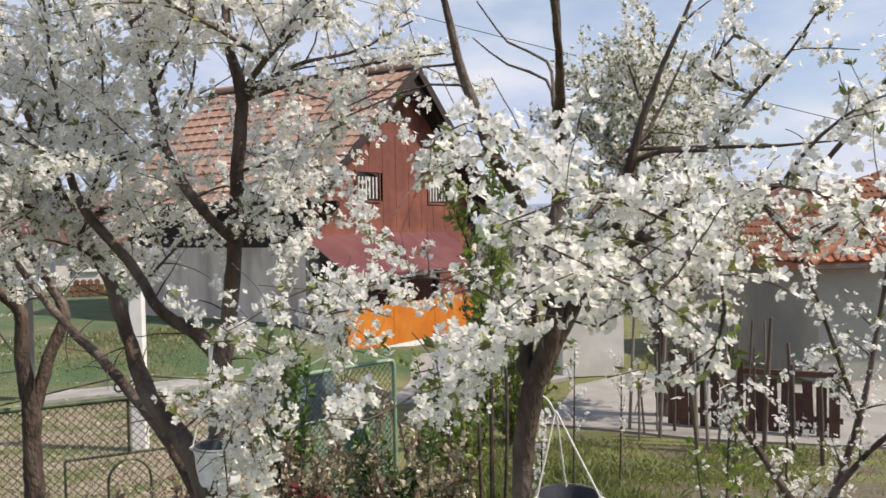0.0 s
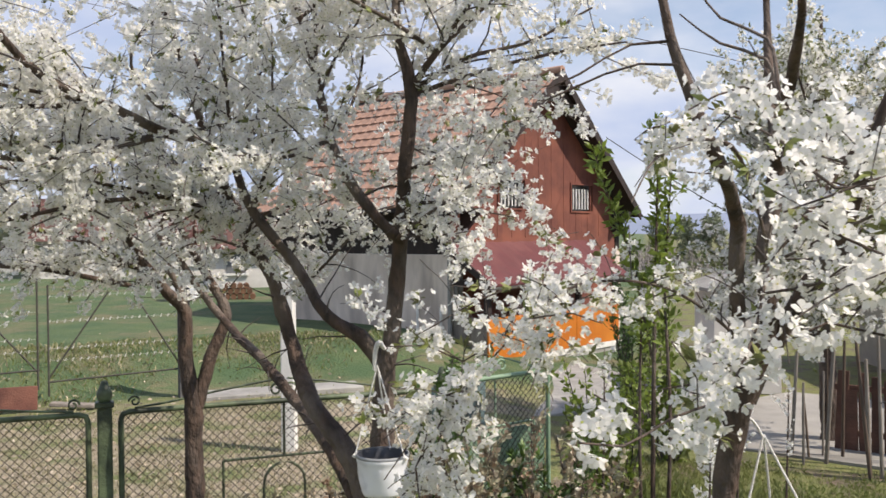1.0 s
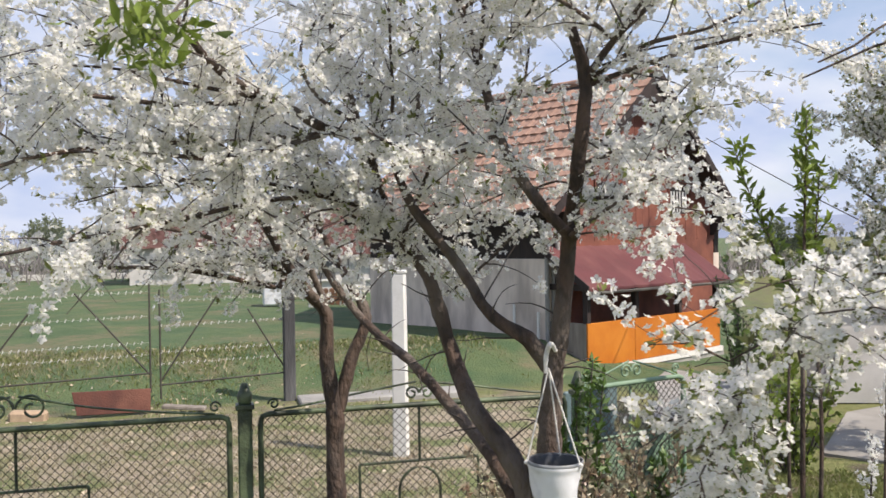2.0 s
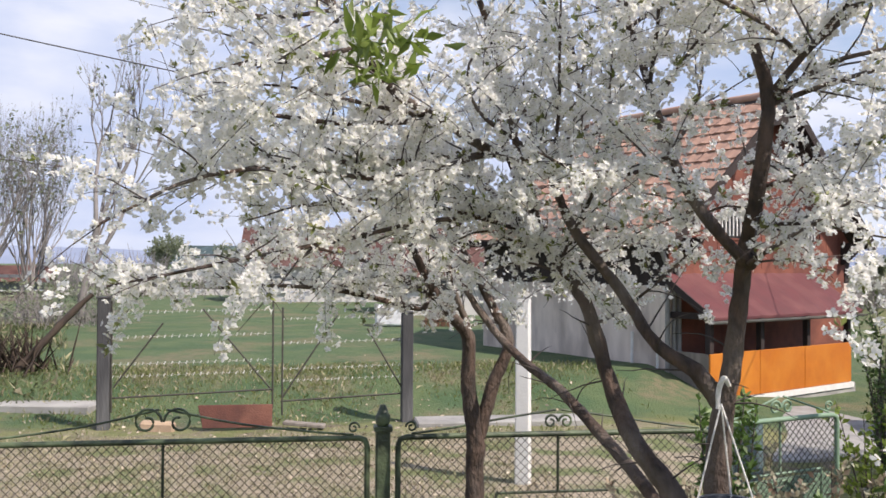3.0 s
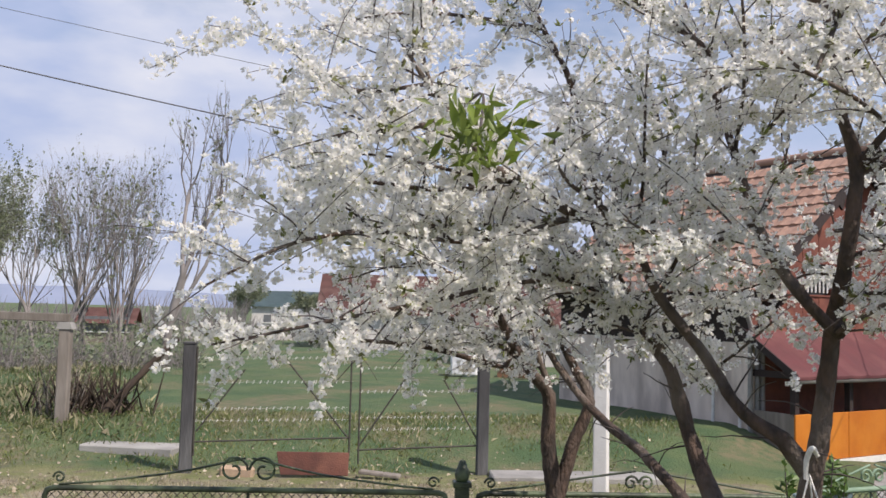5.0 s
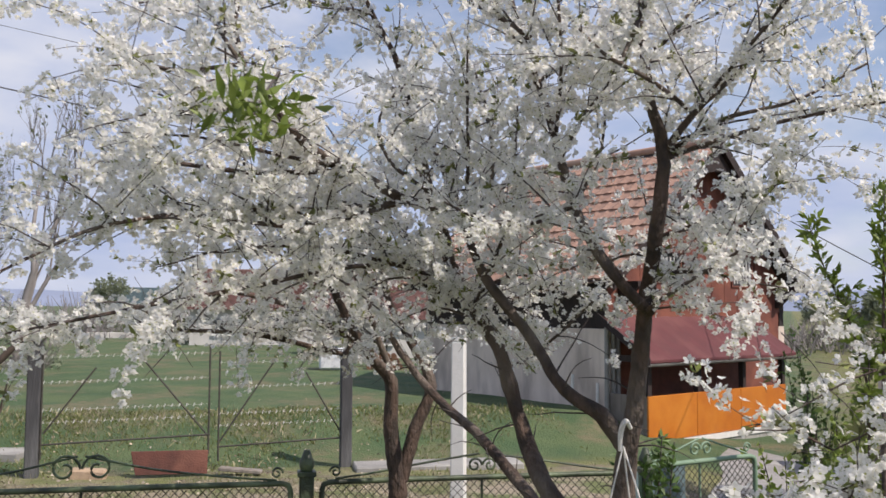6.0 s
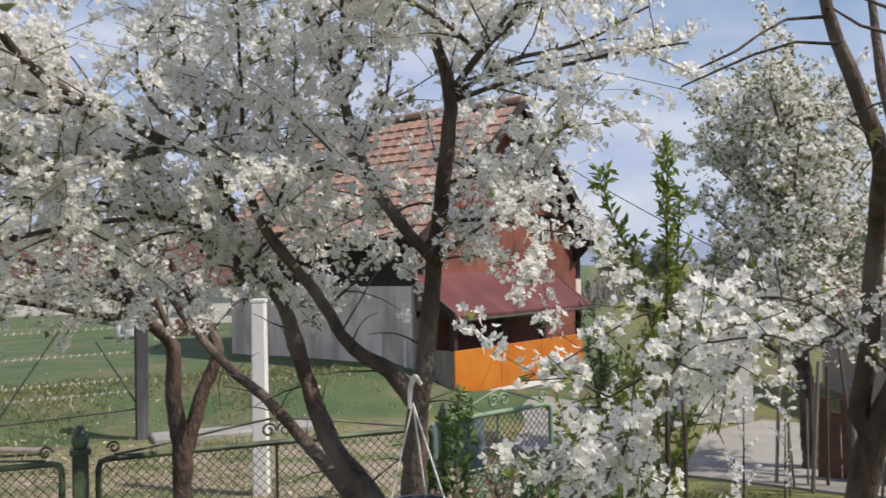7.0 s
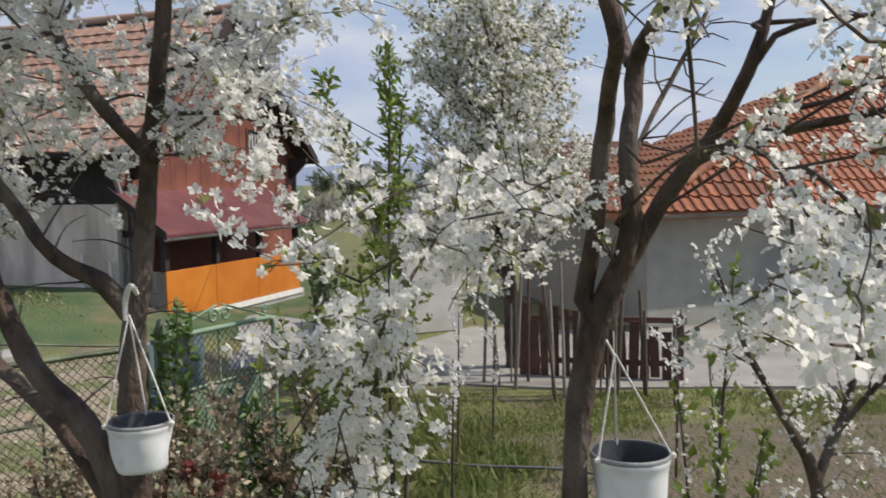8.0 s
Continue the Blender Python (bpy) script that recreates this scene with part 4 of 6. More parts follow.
def blossom(twigs, rng, spacing, per, spread, size, leaf=0.15, leaf_len=0.045):
    """Clusters of flowers and a few young leaves along twigs; gives two meshes."""
    at, way = points_on(twigs, spacing, rng)
    # tufts on spurs, fuller in some stretches than in others
    fill = 0.5 + 0.5 * np.sin(at @ np.array([5.1, 3.7, 6.3])) * np.sin(at @ np.array([-4.3, 6.1, 2.9]) + 1.3)
    keep = rng.random(len(at)) < 0.62 + 0.38 * fill
    at, way = at[keep], way[keep]
    at = at + unit(rng.normal(size=at.shape)) * spread * 0.45
    n = rng.poisson(per * rng.choice([0.5, 1.0, 1.5], len(at)))
    idx = np.repeat(np.arange(len(at)), n)
    off = unit(rng.normal(size=(len(idx), 3))) + way[idx] * 0.2
    pos = at[idx] + off * spread * rng.uniform(0.45, 1.25, (len(idx), 1))
    nor = unit(off + 0.5 * rng.normal(size=off.shape) + np.array([0, 0, 0.12]))
    flowers = Soup()
    add_flowers(flowers, pos, nor, rng.uniform(0.78, 1.15, len(idx)) * size, rng)
    leaves = Soup()
    pick = np.where(rng.random(len(at)) < leaf)[0]
    pick = np.repeat(pick, rng.integers(3, 8, len(pick)))
    if len(pick) == 0:
        pick = np.array([0])
    d = unit(way[pick] + 0.9 * rng.normal(size=(len(pick), 3)) * 0.7 + np.array([0, 0, 0.25]))
    add_leaves(leaves, at[pick], d, rng.uniform(0.6, 1.3, len(pick)) * leaf_len, 0.17, rng)
    return flowers, leaves


def blossom_tree(name, label, limbs, seed, main, sparse={}, shoots=None, clear={}, per_m=7.0, length=0.42, sub=5.0, spacing=0.048, per=6.4, spread=0.034, size=0.0135, leaf=0.16, droop=0.15, lift=0.45, rmax=0.03, floor=0.0, group="cherry trees in blossom", girth=1.0, thin_at=0.011, leaf_len=0.034):
    """A tree from its limbs: trunk and limbs, twigs grown from them, flowers and leaves."""
    rng = np.random.default_rng(seed)
    ob = thing(name, label, "tree", group=group)
    twigs, bare, wood = [], [], Soup()
    for key, pts in limbs.items():
        path = smooth_path(pts, 0.05)
        path[:, 3] *= girth * (0.62 if key.startswith(("spray", "arm")) else 1.0)
        path[:, :3] += np.cumsum(rng.normal(0, 0.001, (len(path), 3)), axis=0) * (path[:, 3:4] < 0.03)
        s = Soup()
        tube(s, path, 10 if pts[0][3] > 0.02 else 6, rough=0.07, rng=rng)
        part_mesh("trunk" if key in main else "limb", s.mesh(key), BARK, ob, smooth=True)
        if shoots and key in main:
            low = path[(path[:, 2] > shoots[0]) & (path[:, 2] < shoots[1])]
            if len(low) > 3:
                bare += grow_twigs(low, rng, 9, 0.34, 1.0, 0.25, 0.1)
        if key.startswith("bare"):
            continue
        path = path[int(len(path) * clear.get(key, 0.0)):]
        first = [q for q in grow_twigs(path, rng, per_m * sparse.get(key, 1.0), length, rmax, droop, lift) if q[:, 2].min() > floor]
        second = []
        for q in first:
            second += grow_twigs(q, rng, sub, length * 0.5, 1.0, droop, lift * 0.6, 0.08)
        thin = path[path[:, 3] < thin_at]
        if len(thin) > 3:
            first = first + [thin]
        twigs += first + [q for q in second if q[:, 2].min() > floor]
    for q in twigs + bare:
        tube(wood, q, 4, cap=False)
    part_mesh("twig_mass", wood.mesh("twigs"), TWIG, ob, "thin dark twigs")["kind"] = "stuff"
    flowers, leaves = blossom(twigs, rng, spacing, per, spread, size, leaf, leaf_len)
    f = part_mesh("blossom", flowers.mesh("blossom"), [PETAL, STAMEN], ob, "dense white five-petalled blossom")
    f["kind"] = "stuff"
    l = part_mesh("foliage", leaves.mesh("leaves"), SPRIG_LEAF, ob, "fresh green young leaves")
    l["kind"] = "stuff"
    return ob


# limbs: places and radii
T1 = {}
T1["trunk"] = [(-0.5, 3.56, -0.05, 0.1), (-0.49, 3.54, 0.6, 0.085), (-0.46, 3.53, 1.21, 0.075), (-0.45, 3.51, 1.66, 0.062), (-0.4, 3.49, 1.98, 0.05), (-0.35, 3.46, 2.38, 0.042), (-0.29, 3.31, 2.63, 0.036), (-0.25, 3.27, 2.95, 0.033), (-0.29, 3.26, 3.12, 0.026), (-0.32, 3.31, 3.3, 0.022), (-0.37, 3.4, 3.67, 0.014)]
T1["topr"] = [(-0.25, 3.27, 2.95, 0.022), (-0.14, 3.23, 3.08, 0.016), (0.02, 3.24, 3.22, 0.012), (0.18, 3.25, 3.37, 0.007)]
T1["topr2"] = [(-0.25, 3.27, 2.94, 0.016), (-0.05, 3.34, 3.07, 0.012), (0.21, 3.35, 3.13, 0.008), (0.45, 3.34, 3.24, 0.005)]
T1["topr3"] = [(-0.25, 3.27, 2.92, 0.014), (-0.02, 3.33, 3.0, 0.011), (0.3, 3.34, 3.07, 0.008), (0.58, 3.32, 3.1, 0.004)]
T1["spreadT"] = [(-0.32, 3.38, 2.5, 0.01), (-0.12, 3.3, 2.5, 0.008), (0.06, 3.22, 2.46, 0.005), (0.17, 3.15, 2.44, 0.003)]
T1["spreadU"] = [(-1.29, 3.25, 2.8, 0.012), (-1.45, 2.95, 2.75, 0.01), (-1.62, 2.65, 2.72, 0.008), (-1.78, 2.35, 2.68, 0.006), (-1.88, 2.1, 2.6, 0.003)]
T1["spreadV"] = [(-1.35, 2.9, 2.88, 0.012), (-1.5, 2.6, 2.9, 0.009), (-1.62, 2.35, 2.92, 0.006), (-1.75, 2.1, 2.9, 0.003)]
T1["spreadW"] = [(-1.26, 3.79, 2.48, 0.013), (-1.42, 3.4, 2.55, 0.012), (-1.6, 3.1, 2.6, 0.009), (-1.8, 2.8, 2.58, 0.006), (-1.95, 2.55, 2.5, 0.003)]
T1["spreadX"] = [(-1.53, 3.7, 2.73, 0.01), (-1.75, 3.45, 2.8, 0.008), (-1.98, 3.15, 2.78, 0.005), (-2.15, 2.9, 2.7, 0.003)]
T1["tipC"] = [(-0.7, 3.42, 3.05, 0.012), (-0.62, 3.2, 3.3, 0.009), (-0.6, 3.05, 3.55, 0.007), (-0.62, 2.95, 3.85, 0.004)]
T1["tipC2"] = [(-0.85, 3.49, 3.45, 0.012), (-0.95, 3.3, 3.6, 0.009), (-1.1, 3.2, 3.85, 0.006), (-1.2, 3.15, 4.1, 0.004)]
T1["tipC3"] = [(-0.8, 3.47, 3.3, 0.012), (-0.62, 3.55, 3.45, 0.008), (-0.45, 3.6, 3.65, 0.005), (-0.35, 3.6, 3.85, 0.003)]
T1["topl2"] = [(-0.32, 3.31, 3.3, 0.012), (-0.15, 3.35, 3.5, 0.009), (0.0, 3.4, 3.75, 0.006), (0.1, 3.4, 4.0, 0.003)]
T1["topr4"] = [(-0.14, 3.23, 3.08, 0.01), (0.1, 3.05, 3.3, 0.008), (0.3, 2.95, 3.5, 0.004)]
T1["midZ"] = [(-1.0, 3.43, 2.49, 0.012), (-0.85, 3.3, 2.75, 0.009), (-0.8, 3.2, 3.0, 0.006), (-0.78, 3.15, 3.2, 0.003)]
T1["midW"] = [(-1.12, 3.5, 2.73, 0.012), (-1.0, 3.2, 2.95, 0.009), (-0.95, 3.05, 3.2, 0.006), (-0.9, 2.9, 3.4, 0.003)]
T1["bareC"] = [(-0.34, 3.43, 2.44, 0.033), (-0.32, 3.33, 2.36, 0.03), (-0.48, 3.27, 2.55, 0.028), (-0.6, 3.3, 2.76, 0.026), (-0.67, 3.38, 2.96, 0.023), (-0.76, 3.46, 3.22, 0.02), (-0.85, 3.49, 3.45, 0.016), (-0.95, 3.56, 3.76, 0.01)]
T1["midT"] = [(-0.6, 3.3, 2.76, 0.011), (-0.52, 3.4, 2.95, 0.008), (-0.5, 3.45, 3.15, 0.006), (-0.52, 3.48, 3.35, 0.003)]
T1["midU"] = [(-0.67, 3.38, 2.96, 0.011), (-0.56, 3.28, 3.1, 0.008), (-0.45, 3.2, 3.2, 0.005), (-0.38, 3.15, 3.32, 0.003)]
T1["limbB"] = [(-0.43, 3.5, 1.82, 0.055), (-0.46, 3.51, 1.84, 0.05), (-0.53, 3.46, 1.95, 0.044), (-0.62, 3.44, 2.0, 0.038), (-0.71, 3.44, 2.085, 0.033), (-0.83, 3.49, 2.25, 0.03), (-1.0, 3.43, 2.49, 0.026), (-1.12, 3.5, 2.73, 0.022), (-1.22, 3.56, 2.93, 0.017), (-1.4, 3.7, 3.22, 0.01)]
T1["limbD"] = [(-0.47, 3.53, 1.06, 0.077), (-0.49, 3.54, 1.06, 0.07), (-0.6, 3.55, 1.39, 0.062), (-0.79, 3.57, 1.64, 0.052), (-0.92, 3.67, 1.87, 0.046), (-1.03, 3.69, 2.19, 0.042), (-1.21, 3.78, 2.41, 0.036), (-1.37, 3.82, 2.71, 0.03), (-1.49, 3.88, 2.99, 0.024), (-1.56, 3.96, 3.31, 0.015)]
T1["limbE"] = [(-0.49, 3.54, 1.06, 0.055), (-0.5, 3.56, 1.03, 0.05), (-0.72, 3.67, 1.37, 0.04), (-1.01, 3.9, 1.58, 0.036), (-1.26, 4.08, 1.74, 0.033), (-1.64, 4.47, 1.88, 0.03), (-1.87, 4.58, 2.07, 0.026), (-2.12, 4.57, 2.44, 0.018), (-2.34, 4.56, 2.77, 0.01)]
T1["bareF"] = [(-1.3, 3.8, 2.57, 0.0327), (-1.29, 3.78, 2.58, 0.03), (-1.25, 3.48, 2.79, 0.03), (-1.29, 3.25, 2.8, 0.028), (-1.35, 2.9, 2.88, 0.024), (-1.4, 2.6, 2.94, 0.02), (-1.42, 2.41, 3.05, 0.016), (-1.47, 2.33, 3.15, 0.012), (-1.52, 2.23, 3.28, 0.007)]
T1["limbG"] = [(-1.26, 3.53, 2.76, 0.022), (-1.29, 3.58, 2.81, 0.02), (-1.35, 3.34, 3.35, 0.017), (-1.47, 3.29, 3.62, 0.014), (-1.56, 3.25, 3.83, 0.011), (-1.65, 3.2, 4.05, 0.007)]
T1["spreadH"] = [(-1.29, 3.25, 2.8, 0.015), (-1.51, 2.82, 2.67, 0.012), (-1.71, 2.46, 2.68, 0.01), (-1.83, 2.12, 2.62, 0.008), (-1.97, 1.85, 2.46, 0.005)]
T1["spreadI"] = [(-1.29, 3.78, 2.58, 0.014), (-1.5, 3.16, 2.53, 0.012), (-1.63, 2.63, 2.44, 0.01), (-1.73, 2.2, 2.37, 0.008), (-1.84, 1.97, 2.32, 0.006), (-1.93, 1.82, 2.29, 0.004)]
T1["spreadK"] = [(-1.42, 2.41, 3.05, 0.012), (-1.54, 2.28, 2.99, 0.01), (-1.68, 2.12, 2.95, 0.008)]
T1["spreadL"] = [(-1.35, 2.9, 2.88, 0.014), (-1.61, 2.65, 2.85, 0.012), (-1.83, 2.37, 2.85, 0.009), (-1.91, 2.18, 2.78, 0.004)]
T1["spreadM"] = [(-1.24, 3.79, 2.46, 0.0154), (-1.22, 3.71, 2.48, 0.014), (-1.53, 3.7, 2.73, 0.012), (-1.8, 3.68, 2.89, 0.009), (-2.08, 3.65, 3.09, 0.006)]
T1["spreadN"] = [(-1.11, 3.5, 2.67, 0.014), (-1.01, 3.53, 2.92, 0.012), (-1.03, 3.53, 3.19, 0.01), (-1.09, 3.51, 3.41, 0.007)]
T1["spreadO"] = [(-0.6, 3.3, 2.76, 0.012), (-0.7, 3.11, 2.68, 0.01), (-0.83, 2.96, 2.67, 0.008), (-0.98, 2.9, 2.74, 0.005)]
T1["spreadP"] = [(-0.32, 3.33, 2.36, 0.0132), (-0.32, 3.3, 2.36, 0.012), (-0.19, 3.22, 2.44, 0.009), (-0.05, 3.19, 2.53, 0.006), (0.07, 3.15, 2.6, 0.004)]
T1["spreadQ"] = [(-0.29, 3.31, 2.63, 0.012), (-0.16, 3.33, 2.68, 0.009), (0.04, 3.4, 2.79, 0.007), (0.23, 3.45, 2.83, 0.004)]
T1["topS"] = [(-1.47, 3.29, 3.62, 0.012), (-1.64, 2.98, 3.6, 0.01), (-1.81, 2.65, 3.54, 0.008), (-1.92, 2.32, 3.41, 0.004)]
T1["topT"] = [(-0.8, 3.48, 3.34, 0.0132), (-0.75, 3.12, 3.4, 0.012), (-0.97, 3.16, 3.57, 0.01), (-1.12, 3.11, 3.78, 0.008), (-1.27, 3.05, 4.0, 0.004)]
T1["topU"] = [(-0.35, 2.92, 3.2, 0.0087), (-0.29, 3.0, 3.43, 0.012), (-0.43, 2.98, 3.53, 0.009), (-0.59, 2.95, 3.71, 0.005)]
T1["topV"] = [(-0.14, 3.23, 3.08, 0.011), (-0.25, 3.0, 3.15, 0.01), (-0.4, 2.88, 3.23, 0.008), (-0.51, 2.86, 3.36, 0.004)]
T1["topW"] = [(-1.46, 2.35, 3.12, 0.011), (-1.43, 2.3, 3.11, 0.01), (-1.52, 2.36, 3.33, 0.008), (-1.51, 2.48, 3.55, 0.006), (-1.44, 2.52, 3.74, 0.004)]
T1["midX"] = [(-1.28, 3.28, 2.8, 0.0132), (-1.08, 3.23, 2.77, 0.012), (-1.26, 3.05, 2.93, 0.01), (-1.26, 2.94, 3.09, 0.007), (-1.14, 2.99, 3.25, 0.004)]
T1["midY"] = [(-1.0, 3.68, 2.1, 0.011), (-0.92, 3.78, 2.14, 0.01), (-0.72, 3.63, 2.28, 0.008), (-0.57, 3.56, 2.41, 0.005)]
T1["veilD"] = [(-1.17, 3.76, 2.36, 0.0121), (-1.12, 3.81, 2.36, 0.011), (-0.97, 3.97, 2.43, 0.008), (-0.75, 4.13, 2.48, 0.006), (-0.55, 4.18, 2.53, 0.004)]
T1["veilG"] = [(-1.36, 3.57, 2.56, 0.0121), (-1.35, 3.56, 2.65, 0.011), (-1.17, 3.83, 2.83, 0.008), (-1.0, 3.98, 3.03, 0.005), (-0.87, 4.01, 3.24, 0.003)]
T1["lowA"] = [(-1.22, 3.71, 2.48, 0.011), (-1.25, 3.64, 2.42, 0.01), (-1.43, 3.56, 2.5, 0.007), (-1.58, 3.49, 2.45, 0.004)]
T1["lowB"] = [(-1.11, 3.59, 2.32, 0.009), (-1.08, 3.6, 2.44, 0.01), (-0.92, 3.65, 2.51, 0.007), (-0.76, 3.7, 2.46, 0.004)]
T1["lowC"] = [(-1.09, 3.72, 2.26, 0.0099), (-1.11, 3.59, 2.32, 0.009), (-1.3, 3.62, 2.37, 0.006), (-1.43, 3.56, 2.32, 0.003)]
T1["lowD"] = [(-0.5, 3.27, 2.58, 0.0099), (-0.56, 3.44, 2.52, 0.009), (-0.42, 3.57, 2.59, 0.006), (-0.25, 3.6, 2.54, 0.004)]
T1["lowE"] = [(-0.28, 3.3, 2.73, 0.0099), (-0.34, 3.48, 2.74, 0.009), (-0.22, 3.6, 2.75, 0.006), (-0.07, 3.62, 2.67, 0.005), (0.06, 3.62, 2.69, 0.003)]
T1["spreadR"] = [(-1.47, 2.33, 3.15, 0.01), (-1.63, 2.15, 3.1, 0.008), (-1.72, 1.95, 3.15, 0.004)]
T0 = {}
T0["trunk"] = [(-1.89, 4.58, -0.01, 0.055), (-1.89, 4.54, 1.12, 0.05), (-1.88, 4.52, 1.4, 0.047), (-1.92, 4.51, 1.71, 0.038), (-1.92, 4.51, 1.95, 0.034), (-2.02, 4.35, 2.15, 0.026), (-2.13, 4.19, 2.46, 0.02), (-2.18, 4.05, 2.75, 0.012)]
T0["right"] = [(-1.88, 4.52, 1.4, 0.0396), (-1.87, 4.53, 1.39, 0.036), (-1.8, 4.58, 1.68, 0.034), (-1.73, 4.64, 1.92, 0.03), (-1.84, 4.65, 2.13, 0.024), (-1.99, 4.59, 2.44, 0.016), (-2.07, 4.55, 2.82, 0.009)]
T0["left"] = [(-2.02, 4.35, 2.15, 0.016), (-2.27, 4.12, 2.34, 0.013), (-2.47, 3.88, 2.43, 0.01), (-2.7, 3.6, 2.48, 0.006)]
T0["left2"] = [(-2.13, 4.19, 2.46, 0.012), (-2.35, 3.95, 2.65, 0.009), (-2.55, 3.7, 2.75, 0.006), (-2.7, 3.5, 2.78, 0.003)]
T0["left3"] = [(-2.18, 4.05, 2.7, 0.01), (-2.3, 3.8, 2.9, 0.007), (-2.4, 3.6, 3.05, 0.004)]
T0["bar"] = [(-2.06, 4.31, 2.18, 0.0154), (-2.08, 4.27, 2.11, 0.014), (-2.37, 3.94, 2.21, 0.013), (-2.6, 3.67, 2.24, 0.009), (-2.76, 3.43, 2.23, 0.006)]
T0["up"] = [(-1.93, 4.49, 1.97, 0.0198), (-1.92, 4.51, 2.01, 0.018), (-1.99, 4.37, 2.38, 0.013), (-1.91, 4.4, 2.65, 0.01), (-2.06, 4.34, 2.89, 0.006)]
T2 = {}
T2["trunk"] = [(0.83, 2.6, -0.05, 0.066), (0.84, 2.58, 0.81, 0.058), (0.85, 2.54, 1.42, 0.052), (0.86, 2.52, 1.67, 0.05), (0.89, 2.49, 1.87, 0.055), (0.94, 2.45, 2.02, 0.045), (0.96, 2.42, 2.14, 0.038), (0.95, 2.4, 2.33, 0.035), (0.97, 2.43, 2.45, 0.034), (0.98, 2.44, 2.56, 0.034), (0.97, 2.32, 2.62, 0.028), (0.96, 2.2, 2.665, 0.025), (0.95, 1.95, 2.75, 0.019), (0.93, 1.72, 2.84, 0.012), (0.9, 1.5, 2.96, 0.005)]
T2["stemL"] = [(0.9, 2.48, 1.9, 0.0495), (0.87, 2.5, 1.96, 0.04), (0.89, 2.46, 2.12, 0.033), (0.88, 2.4, 2.3, 0.031), (0.88, 2.36, 2.4, 0.03), (0.85, 2.24, 2.48, 0.028), (0.81, 2.08, 2.55, 0.026), (0.77, 2.03, 2.63, 0.025), (0.74, 2.03, 2.72, 0.023), (0.7, 2.02, 2.84, 0.019), (0.67, 2.0, 2.98, 0.013), (0.63, 1.98, 3.19, 0.006)]
T2["mid"] = [(0.98, 2.45, 2.55, 0.028), (1.0, 2.58, 2.65, 0.025), (1.0, 2.68, 2.8, 0.023), (1.0, 2.74, 2.95, 0.018), (1.0, 2.8, 3.15, 0.013), (0.99, 2.86, 3.45, 0.006)]
T2["limbR"] = [(0.91, 2.48, 1.91, 0.045), (0.97, 2.47, 2.04, 0.04), (1.02, 2.44, 2.14, 0.035), (1.09, 2.37, 2.28, 0.032), (1.13, 2.3, 2.36, 0.029), (1.135, 2.21, 2.43, 0.025), (1.145, 2.15, 2.5, 0.023), (1.165, 2.13, 2.58, 0.02), (1.19, 2.13, 2.67, 0.016), (1.23, 2.11, 2.78, 0.012), (1.29, 2.09, 2.92, 0.008), (1.35, 2.07, 3.06, 0.004)]
T2["limbR2"] = [(1.1, 2.35, 2.3, 0.024), (1.16, 2.27, 2.335, 0.022), (1.19, 2.17, 2.355, 0.02), (1.23, 2.05, 2.37, 0.016), (1.28, 1.95, 2.385, 0.013), (1.34, 1.87, 2.4, 0.009)]
T2["bareT"] = [(0.96, 2.41, 2.3, 0.014), (1.08, 2.58, 2.41, 0.012), (1.18, 2.66, 2.53, 0.011), (1.25, 2.69, 2.63, 0.01), (1.34, 2.74, 2.77, 0.008), (1.45, 2.8, 2.98, 0.005)]
T2["bareK"] = [(1.022, 2.498, 2.357, 0.0051), (1.103, 2.465, 2.442, 0.0041), (1.149, 2.433, 2.478, 0.0033), (1.174, 2.4, 2.508, 0.0024)]
T2["bareL"] = [(1.221, 2.678, 2.589, 0.0051), (1.221, 2.658, 2.55, 0.0041), (1.237, 2.639, 2.525, 0.0033), (1.263, 2.619, 2.518, 0.0024)]
T2["bareM"] = [(1.219, 2.677, 2.585, 0.0051), (1.166, 2.706, 2.6, 0.0041), (1.127, 2.735, 2.612, 0.0033), (1.105, 2.765, 2.62, 0.0024)]
T2["bareN"] = [(1.221, 2.678, 2.589, 0.0051), (1.275, 2.688, 2.592, 0.0041), (1.327, 2.698, 2.584, 0.0033), (1.362, 2.709, 2.576, 0.0024)]
T2["bareO"] = [(1.269, 2.7, 2.659, 0.0051), (1.296, 2.669, 2.689, 0.0041), (1.35, 2.637, 2.686, 0.0033), (1.4, 2.605, 2.672, 0.0024)]
T2["bareP"] = [(1.17, 2.652, 2.518, 0.0051), (1.232, 2.649, 2.498, 0.0041), (1.266, 2.647, 2.487, 0.0033), (1.291, 2.644, 2.502, 0.0024)]
T2["bareQ"] = [(1.018, 2.492, 2.353, 0.0051), (1.123, 2.494, 2.328, 0.0041), (1.178, 2.495, 2.336, 0.0033), (1.221, 2.497, 2.356, 0.0024)]
T2["bareR"] = [(1.187, 2.663, 2.54, 0.0051), (1.129, 2.637, 2.521, 0.0041), (1.062, 2.611, 2.515, 0.0033), (1.033, 2.585, 2.508, 0.0024)]
T2["bareS"] = [(1.142, 2.63, 2.484, 0.0051), (1.127, 2.653, 2.535, 0.0041), (1.134, 2.677, 2.599, 0.0033), (1.13, 2.701, 2.665, 0.0024)]
T2["bareU"] = [(1.233, 2.683, 2.606, 0.0051), (1.259, 2.653, 2.642, 0.0041), (1.28, 2.622, 2.653, 0.0033), (1.312, 2.592, 2.63, 0.0024)]
T2["bareV"] = [(1.034, 2.516, 2.368, 0.0051), (1.099, 2.509, 2.373, 0.0041), (1.151, 2.503, 2.423, 0.0033), (1.187, 2.497, 2.437, 0.0024)]
